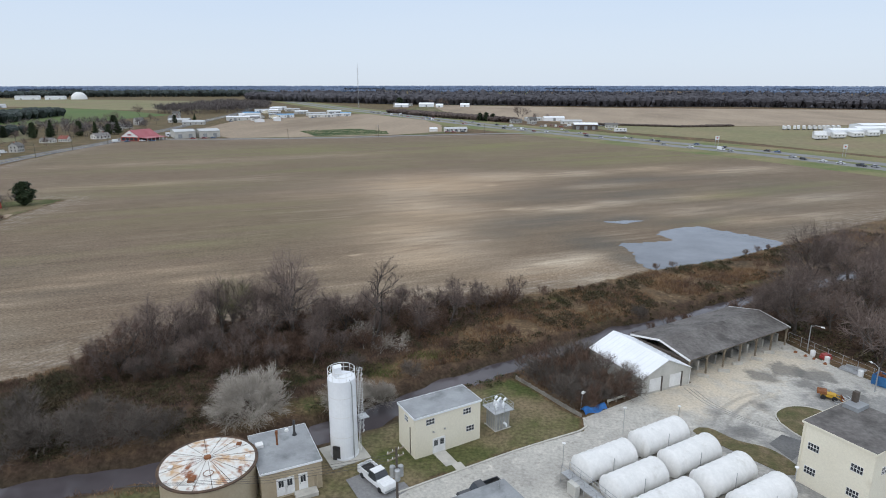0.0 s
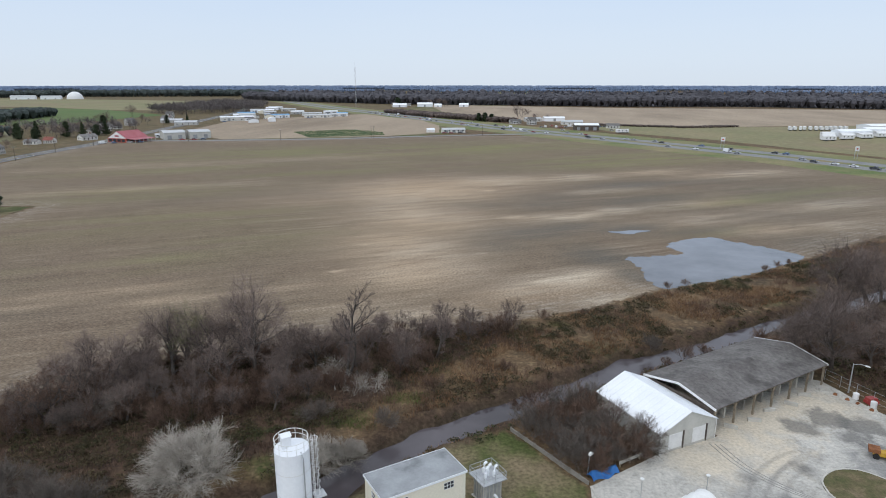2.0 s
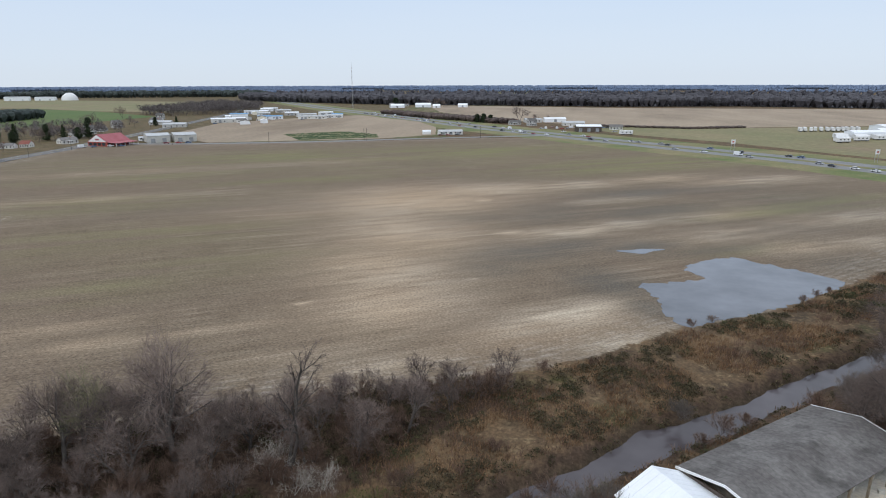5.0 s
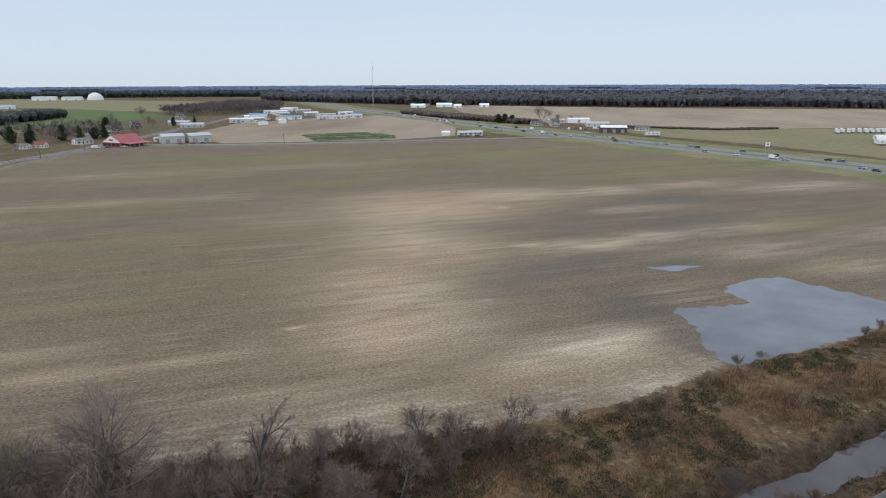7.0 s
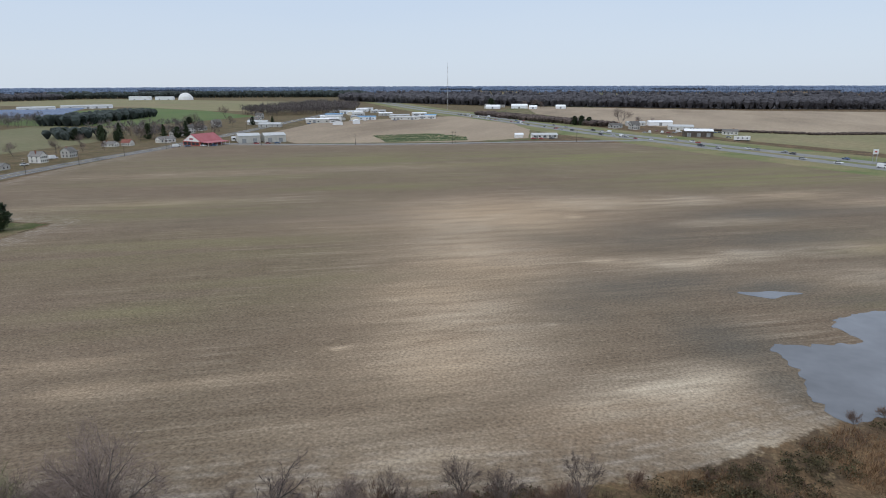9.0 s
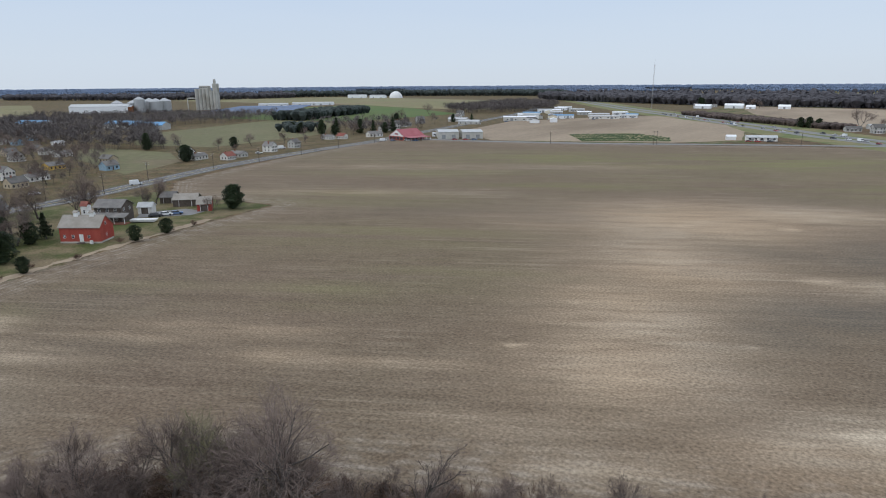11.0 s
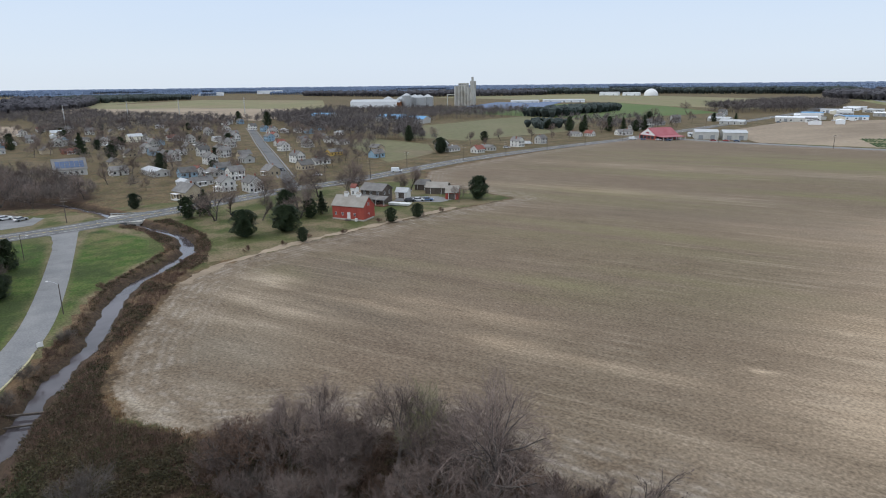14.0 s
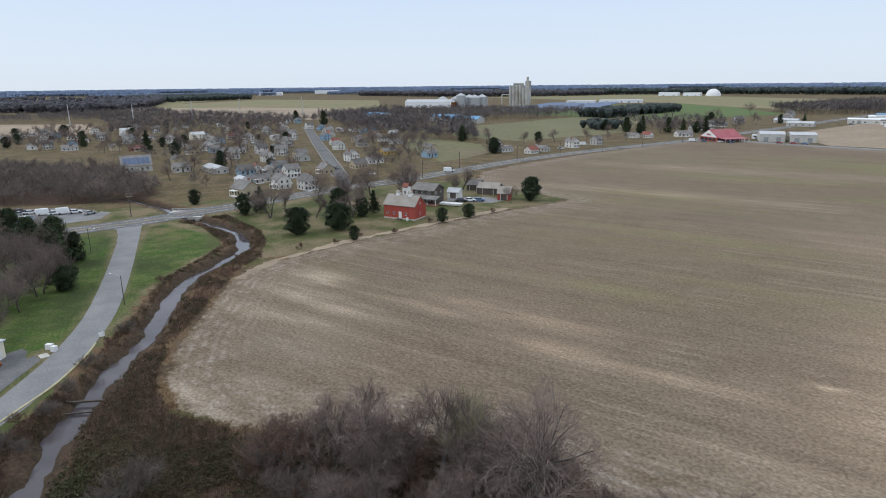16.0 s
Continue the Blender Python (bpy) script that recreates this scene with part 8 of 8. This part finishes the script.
# traffic standing on the highway
lane = spline(HIGHWAY, 2.0)
for k in range(64):
    i = int(len(lane) * (0.16 + 0.46 * (k + rng.random() * 0.8) / 64))
    p, d = lane[i], (lane[i + 2] - lane[i]).normalized()
    n = Vector((-d.y, d.x, 0))
    side = rng.choice((-11.5, -7.8, 7.8, 11.5))
    q = p + n * side
    a = math.degrees(math.atan2(d.y, d.x)) + (0 if side < 0 else 180)
    tagged(copy_thing(rng.choice((*CARS, CARS[0], CARS[3], VAN, PICKUP_DARK)), pose(q.x, q.y, 0.062, 0, 0, a)), group="traffic on the highway")
for x, y, a in ((-338, 452, 70), (-344, 447, 70), (-329, 459, 20), (-322, 462, 20), (-300, 486, 20), (-292, 490, 20), (-286, 494, 20), (-98, 592, 20), (-92, 594, 20), (-84, 598, 20), (-420, 690, 70), (-390, 720, 40), (-370, 790, 30), (-355, 800, 30), (-320, 815, 30), (12, 648, 10), (45, 660, 10), (60, 655, 10),
                (-365, 360, 80), (-372, 300, 60), (-352, 330, 60), (-290, 128, 20), (-310, 140, 100), (-330, 163, 11), (-300, 172, 60)):
    copy_thing(rng.choice((*CARS, CARS[0], VAN)), pose(x, y, 0.06, 0, 0, a))
copy_thing(VAN, pose(-289, 211, 0.065, 0, 0, 68))

# ---- grain works, mast, pylons ----
el = thing("grain_elevator", -1062, 742, 0, 35, "tall pale concrete grain elevator", "grain elevator")
for i in range(6):
    for j in range(2):
        part("bin", drum(5.2, -0.5, 40 - 3 * (i > 3), 20, None, i * 9.6, j * 10), M["silo_concrete"], el)
el.scale = (0.7, 0.85, 0.95)
part("head_house", Shape().box(8, -2, 40, 32, 12, 46), M["silo_concrete"], el)
part("tower", Shape().box(44, -4, 0, 54, 12, 50).box(46, -1, 50, 50, 5, 58), M["silo_concrete"], el)
for k in range(5):
    part("window", Shape().box(9.5 + k * 4.6, -2.1, 42, 11.5 + k * 4.6, -1.95, 44), M["glass"], el)
part("conveyor", Shape().box(-30, 3, 22, 0, 5, 24).box(-30, 3, 0, -28, 5, 24), M["metal_wall"], el)
for k, (x, y, r_, h_) in enumerate(((-1084, 690, 11, 18), (-1096, 668, 11, 18), (-1070, 665, 11, 18), (-1100, 640, 9, 16), (-1078, 640, 9, 22), (-1112, 618, 9, 16))):
    b = thing("steel_bin", x, y, 0, 0, "round white steel grain bin with a conical roof", "grain bin", "steel grain bins")
    part("shell", drum(r_, -0.5, h_, 28), M["galvanised"], b)
    part("roof", drum(r_ + 0.3, h_, h_ + r_ * 0.5, 28, 0.8), M["galvanised"], b)
hall(-1128, 545, 50, 90, 34, 11, "white_metal", "pale_roof", 4, 4, "very long white warehouse with a low roof")
hall(-1085, 600, 50, 26, 18, 10, "rust", "pale_roof", 2, 1, "rust-orange works building beside the bins")
mast = thing("radio_mast", -362, 1160, 0, 0, "tall thin lattice radio mast", "mast")
legs = [(0.9 * math.cos(a), 0.9 * math.sin(a)) for a in (0, 2.094, 4.189)]
for x, y in legs:
    part("leg", Shape().tube([(x, y, 0), (x, y, 74)], 0.13, 5), M["galvanised"], mast)
for k in range(18):
    (ax, ay), (bx, by) = legs[k % 3], legs[(k + 1) % 3]
    part("brace", Shape().tube([(ax, ay, k * 4.1), (bx, by, k * 4.1 + 4.1)], 0.08, 4), M["rust"] if k % 4 < 2 else M["white_paint"], mast)
part("antenna", Shape().tube([(0, 0, 74), (0, 0, 82)], 0.12, 5), M["galvanised"], mast)
for x, y in ((-849, 5), (-800, 71), (-955, 147), (-992, 218), (-1019, 319)):
    p = thing("power_pylon", x, y, 0, 10, "pale steel power pylon with three arms", "pylon", "power pylons")
    part("mast", Shape().tube([(0, 0, -0.5), (0, 0, 26)], [0.75, 0.3], 8), M["galvanised"], p)
    for z in (17, 20.5, 24):
        part("arm", Shape().tube([(-3.2, 0, z + 0.6), (0, 0, z), (3.2, 0, z + 0.6)], 0.22, 5), M["galvanised"], p)
# rows of solar panels by the grain works
for k in range(16):
    a = thing("solar_row", -905 - k * 15, 628 + k * 17, 0, 62, "long row of blue-grey solar panels", "solar panels", "solar field")
    part("panel", Shape().add([(0, -1.6, 0.8), (150, -1.6, 0.8), (150, 1.6, 2.2), (0, 1.6, 2.2), (0, -1.6, 0.9), (150, -1.6, 0.9), (150, 1.6, 2.3), (0, 1.6, 2.3)], [(0, 3, 2, 1), (4, 5, 6, 7), (0, 1, 5, 4), (2, 3, 7, 6), (0, 4, 7, 3), (1, 2, 6, 5)]), M["solar"], a)
    part("frame", Shape().box(0, -0.1, 0, 0.2, 0.1, 1.4).box(75, -0.1, 0, 75.2, 0.1, 1.4).box(149.8, -0.1, 0, 150, 0.1, 1.4), M["galvanised"], a)

def small_house(label, w, d, h, rise, wall, roof):
    t = thing("small_house", 0, 0, 0, 0, label, "house")
    PATTERNS.append(t)
    part("wall", Shape().box(0, 0, -0.2, w, d, h).gable(0, 0, w, d, h, rise), M[wall], t)
    part("roof", Shape().slope(0, 0, w, d, h, rise, 0.2, 0.35), M[roof], t)
    win = Shape().box(-0.5, -0.04, -0.6, 0.5, 0.03, 0.6).mesh("window", M["glass"])
    for x, y, a in ((w * 0.2, 0, 0), (w * 0.8, 0, 0), (w * 0.5, d, 180), (w, d * 0.5, 90)):
        part("window", win, None, t).matrix_basis = pose(x, y, 1.5, 0, 0, a)
    part("door", Shape().box(w * 0.45, -0.06, 0, w * 0.45 + 0.9, 0.02, 2.1), M["dark_timber"], t)
    return t


SMALL = [small_house("small white cottage with a dark roof", 8.5, 6.5, 2.7, 1.9, "siding", "shingle"), small_house("small white outbuilding with a pale metal roof", 8, 5, 2.6, 1.2, "white_paint", "pale_roof"),
         small_house("small grey-blue cottage with a dark roof", 8, 6.5, 2.8, 2.2, "blue_siding", "shingle"), small_house("small tan cottage with a brown roof", 9, 6.5, 2.7, 2.0, "tan_siding", "shingle")]

# ---- trees of the town and far woods ----
TOWN_AREA = [(-285, 82), (-300, 138), (-420, 163), (-640, 208), (-790, 240), (-800, 60), (-700, -40), (-560, -20), (-470, 64), (-380, 76)]
TOWN_NORTH = [(-315, 182), (-420, 204), (-600, 243), (-650, 300), (-460, 276), (-345, 230)]
for k, (x, y) in enumerate(scatter(TOWN_AREA, 34, 19, seed=35) + scatter(TOWN_NORTH, 9, 14, seed=36)):
    if abs(y - (157 + (-x - 303) * 0.2)) > 12:
        copy_thing(SMALL[k % 4], pose(x, y, 0, 0, 0, rng.choice((11, 101, 191))))
for x, y in scatter(TOWN_AREA, 92, 10, seed=31) + scatter(TOWN_NORTH, 26, 9, seed=37):
    if abs(y - (157 + (-x - 303) * 0.2)) > 11:
        plant(rng.choice(FAR_BARE), x, y, rng.uniform(0.6, 1.15), group="bare trees in the town")
for x, y in scatter(TOWN_AREA, 22, 20, seed=32):
    if abs(y - (157 + (-x - 303) * 0.2)) > 11:
        plant(CONIFER[1], x, y, rng.uniform(0.6, 1.1), group="evergreens in the town")
for x, y in scatter(NEAR_WOODS, 44, 7, seed=33):
    plant(rng.choice(FAR_BARE), x, y, rng.uniform(0.7, 1.15), group="bare woods behind the car park")
for x, y, k, s in ((-440, 470, 0, 1.2), (-450, 478, 0, 1.1), (-432, 480, 0, 1.3), (-418, 498, 0, 1.2), (-408, 505, 0, 1.1), (-402, 515, 1, 1.2), (-396, 520, 0, 1.3), (-425, 470, 1, 1.1), (-470, 470, 1, 1.1), (-480, 480, 1, 1.1), (-492, 478, 1, 1.1), (-357, 279, 1, 1.2), (-352, 276, 1, 1.1), (-400, 345, 1, 1.0), (-440, 300, 0, 1), (-450, 306, 0, .9), (-458, 310, 0, 1),
                   (-80, 785, 1, 1.3), (-88, 790, 1, 1.2), (-72, 790, 1, 1.1), (-300, 1235, 1, 2.2), (-420, 690, 0, .9), (-440, 680, 0, .9), (-460, 600, 0, 1.2), (-477, 75, 0, 1.35), (-520, 86, 1, .9), (-447, 90, 1, 1.1), (-365, 108, 0, .9), (-556, 32, 0, .9), (-688, 10, 1, 1.3), (-773, 249, 0, 1.3), (-709, 265, 0, 1.4)):
    plant(CONIFER[0] if k == 0 and int(x) % 3 == 0 else PINE if k == 0 else CONIFER[1], x, y, s, group="evergreens along the far road")
for x, y, k, s in ((-410, 480, 0, 1), (-460, 485, 1, 1), (-430, 500, 2, .9), (-385, 400, 1, .8), (-392, 385, 0, .9), (-375, 410, 1, .8), (-420, 430, 0, .9), (-490, 640, 2, 1.4), (-580, 815, 2, 1.4), (-470, 560, 0, 1), (-38, 792, 2, 1.7), (-20, 808, 0, .9), (-5, 815, 1, .9), (-390, 325, 0, .9), (-400, 360, 0, .9), (-372, 325, 1, .7), (-450, 330, 0, .9), (-460, 520, 1, 1), (-440, 540, 0, 1), (-240, 1260, 1, 1.6),
                   (-225, 1262, 0, 1.6), (-210, 1258, 1, 1.5), (-410, 575, 1, .9), (-480, 690, 0, 1)):
    plant(FAR_BARE[k], x, y, s, group="bare trees along the far road")


def woods(name, area, count, tall, mat, label, seed, sprays=40, wide=0.34):
    """A wood seen from afar: for each tree a fan of thin limbs round a stem; one mesh of stuff."""
    r, vs, fs = random.Random(seed), [], []
    xs, ys = [p[0] for p in area], [p[1] for p in area]
    done = 0
    while done < count:
        x, y = r.uniform(min(xs), max(xs)), r.uniform(min(ys), max(ys))
        if not inside(area, x, y):
            continue
        done += 1
        h = tall * r.uniform(0.6, 1.1)
        n = len(vs)
        vs += [(x - 0.2, y, -0.3), (x + 0.2, y, -0.3), (x, y, h * 0.7)]
        fs.append((n, n + 1, n + 2))
        for _ in range(sprays):
            a, e, k = r.uniform(0, 6.3), math.asin(r.uniform(-0.25, 1.0)), r.uniform(0.25, 1.0) ** 0.5
            way = Vector((math.cos(a) * math.cos(e), math.sin(a) * math.cos(e), math.sin(e)))
            c = Vector((x, y, h * 0.52)) + Vector((way.x * 0.36, way.y * 0.36, way.z * 0.42)) * h * k
            turn = (way * 0.7 + Vector((r.gauss(0, .5), r.gauss(0, .5), r.gauss(0.25, .5)))).normalized() * h
            root, tip = c - turn * 0.10, c + turn * 0.14
            w = Vector((math.cos(a + 1.57), math.sin(a + 1.57), r.uniform(-.5, .5))) * wide * r.uniform(.5, 1.3)
            n = len(vs)
            vs += [tuple(root - w), tuple(root + w), tuple(tip)]
            fs.append((n, n + 1, n + 2))
    me = bpy.data.meshes.new(name)
    me.from_pydata(vs, [], fs)
    me.materials.append(M[mat])
    return tagged(new(name, me), label, "woods", kind="stuff")


def crowns(name, places, mat, label, seed, flat=0.42):
    """A closed far wood: an uneven crown of eight faces for each tree; one mesh of stuff."""
    r, vs, fs = random.Random(seed), [], []
    for x, y, h in places:
        h *= r.uniform(0.84, 1.08)
        w, n = h * flat * r.uniform(0.8, 1.2), len(vs)
        vs.append((x, y, -1.0))
        for z, k in ((0.58, 1.0), (0.84, 0.72)):
            for i in range(5):
                a = 6.283 * i / 5 + r.uniform(-.4, .4)
                vs.append((x + math.cos(a) * w * k * r.uniform(.7, 1.2), y + math.sin(a) * w * k * r.uniform(.7, 1.2), h * (z + r.uniform(-.08, .08))))
        vs.append((x + r.uniform(-1, 1), y, h * 0.95))
        for i in range(5):
            j = (i + 1) % 5
            fs += [(n, n + 1 + j, n + 1 + i), (n + 1 + i, n + 1 + j, n + 6 + j, n + 6 + i), (n + 6 + i, n + 6 + j, n + 11)]
    me = bpy.data.meshes.new(name)
    me.from_pydata(vs, [], fs)
    me.materials.append(M[mat])
    return tagged(new(name, me), label, "woods", kind="stuff")


woods("bare_woods", NEAR_WOODS, 900, 9.0, "town_twigs", "dense bare brown thicket beside the town", 21, 84, 0.085)
woods("bare_woods", TOWN_AREA, 620, 8.5, "town_twigs", "bare garden trees among the houses", 22, 84, 0.085)
woods("bare_woods", TOWN_NORTH, 210, 8, "town_twigs", "bare garden trees beside the street", 23, 84, 0.085)
woods("bare_woods", [(-690, 50), (-701, 205), (-760, 290), (-880, 250), (-1100, 130), (-1290, 120), (-1240, 60), (-1090, -100), (-985, -110), (-925, 30), (-780, 46)], 1500, 12, "woods", "bare brown woods behind the town", 1, wide=0.24)
woods("bare_woods", [(-611, 262), (-450, 280), (-470, 330), (-655, 425), (-964, 400), (-913, 313)], 1000, 12, "woods", "bare brown woods beside the blue roofs", 2, wide=0.35)
woods("bare_woods", [(-676, 453), (-664, 609), (-760, 679), (-880, 560), (-990, 410), (-655, 425)], 900, 14, "woods", "bare brown hedge and woods by the meadow", 3, wide=0.24)
woods("bare_woods", [(-628, 914), (-700, 1290), (-546, 1174), (-470, 990), (-541, 860)], 800, 16, "woods", "bare dark woods beside the road", 4, wide=0.42)
woods("bare_woods", [(-460, 300), (-420, 318), (-500, 330), (-660, 430), (-640, 400)], 110, 10, "woods", "bare trees behind the houses", 5)
woods("bare_woods", [(-480, 500), (-400, 490), (-390, 540), (-430, 640), (-520, 640), (-560, 560)], 120, 12, "woods", "bare trees among the roadside houses", 8)
pr = random.Random(5)


def fill(area, count, tall):
    xs, ys, out = [p[0] for p in area], [p[1] for p in area], []
    while len(out) < count:
        x, y = pr.uniform(min(xs), max(xs)), pr.uniform(min(ys), max(ys))
        if inside(area, x, y):
            out.append((x, y, tall))
    return out


crowns("hedge", fill([(-262, 985), (-160, 860), (-62, 768), (-40, 772), (-60, 800), (-150, 900), (-245, 1005)], 900, 6.0), "hedge", "long dark red-brown hedge beside the highway", 21, 0.5)
crowns("hedge", fill([(30, 735), (140, 705), (200, 730), (195, 742), (138, 716), (34, 748)], 420, 2.2), "hedge", "low brown hedge at the field's edge", 22, 0.6)
crowns("pine_wood", fill([(-622, 606), (-700, 812), (-745, 810), (-672, 600)], 260, 13), "pine_woods", "dense dark green pine plantation", 1)
crowns("pine_wood", fill([(-470, 465), (-505, 470), (-520, 500), (-480, 505)], 60, 9), "pine_woods", "dark evergreen clump by the meadow", 2)
crowns("pine_wood", fill([(-1935, 149), (-2177, 452), (-2700, 400), (-2400, 60)], 900, 17), "pine_woods", "dark pine wood far off", 3)


def belt(front, tall, gap, deep, end):
    """Rows of trees from a wood's front outwards, thinning where only the tops show."""
    line, out, k = spline(front, gap), [], 1.0
    grow_by = 0.012
    while k < deep:
        for p in line:
            q = Vector((p.x, p.y - 60, 0)) * k
            if q.length < end and pr.random() < 1 / k ** 0.3:
                q += Vector((pr.uniform(-1, 1), pr.uniform(-1, 1), 0)) * gap * k
                out.append((q.x, q.y + 60, tall * pr.uniform(.85, 1.1)))
        k += grow_by
        grow_by *= 1.35
    return out


for k, front in enumerate(([(-560, 1470), (-330, 1360), (-100, 1340), (130, 1300), (360, 1337), (580, 1255), (1000, 1240), (1300, 1120)], [(-830, 1630), (-700, 1550), (-560, 1470)],
                            [(-1426, -160), (-1310, -10), (-1500, 85), (-1756, 130)], [(-1900, 1080), (-1700, 1300)])):
    back = [(x * 1.035, 60 + (y - 60) * 1.035) for x, y in reversed(front)]
    woods("wood_edge", front + back, (1000, 180, 400, 140)[k], 19 - k, "far_woods", "bare trees at the edge of far woods", 40 + k, 34, 0.7)
crowns("far_woods", belt([(-560, 1490), (-330, 1370), (-100, 1350), (130, 1310), (360, 1347), (580, 1265), (1000, 1250), (1500, 1000), (2100, 700)], 20, 7.5, 3.2, 2700), "far_woods", "wide bare woods on the horizon", 4)
crowns("far_woods", belt([(-817, 1640), (-700, 1560), (-560, 1480)], 20, 9, 2.8, 2700), "far_woods", "bare woods on the horizon", 5)
crowns("far_pines", belt([(-1800, 1560), (-1660, 1760), (-1500, 1880), (-1250, 1985), (-1071, 2045), (-960, 2060)], 21, 8, 2.2, 2800), "pine_woods", "dark pine woods on the horizon", 6)
crowns("far_woods", belt([(-2400, 900), (-1960, 1060), (-1750, 1300), (-1720, 1520)], 19, 10, 2.0, 2800), "far_woods", "bare woods on the horizon", 7)
crowns("far_woods", belt([(-2100, -900), (-1700, -500), (-1426, -160), (-1310, -10), (-1500, 90), (-1756, 135), (-1930, 150)], 17, 9, 2.6, 2700), "far_woods", "wide bare woods beyond the town", 8)
# outermost rings of woods, coloured blue to stand in for haze
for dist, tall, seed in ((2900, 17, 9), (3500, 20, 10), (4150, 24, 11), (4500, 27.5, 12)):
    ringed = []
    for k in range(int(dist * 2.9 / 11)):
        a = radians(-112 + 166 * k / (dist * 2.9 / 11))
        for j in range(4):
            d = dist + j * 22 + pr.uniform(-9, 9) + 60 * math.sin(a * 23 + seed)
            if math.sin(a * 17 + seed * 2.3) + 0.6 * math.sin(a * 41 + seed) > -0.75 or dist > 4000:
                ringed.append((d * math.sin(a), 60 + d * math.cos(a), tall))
    crowns("backdrop", ringed, "distance", "distant woods along the horizon with blue-grey haze in their colour", seed)

# the models themselves are not part of the place
for t in PATTERNS:
    for ob in (*t.children_recursive, t):
        bpy.data.objects.remove(ob)
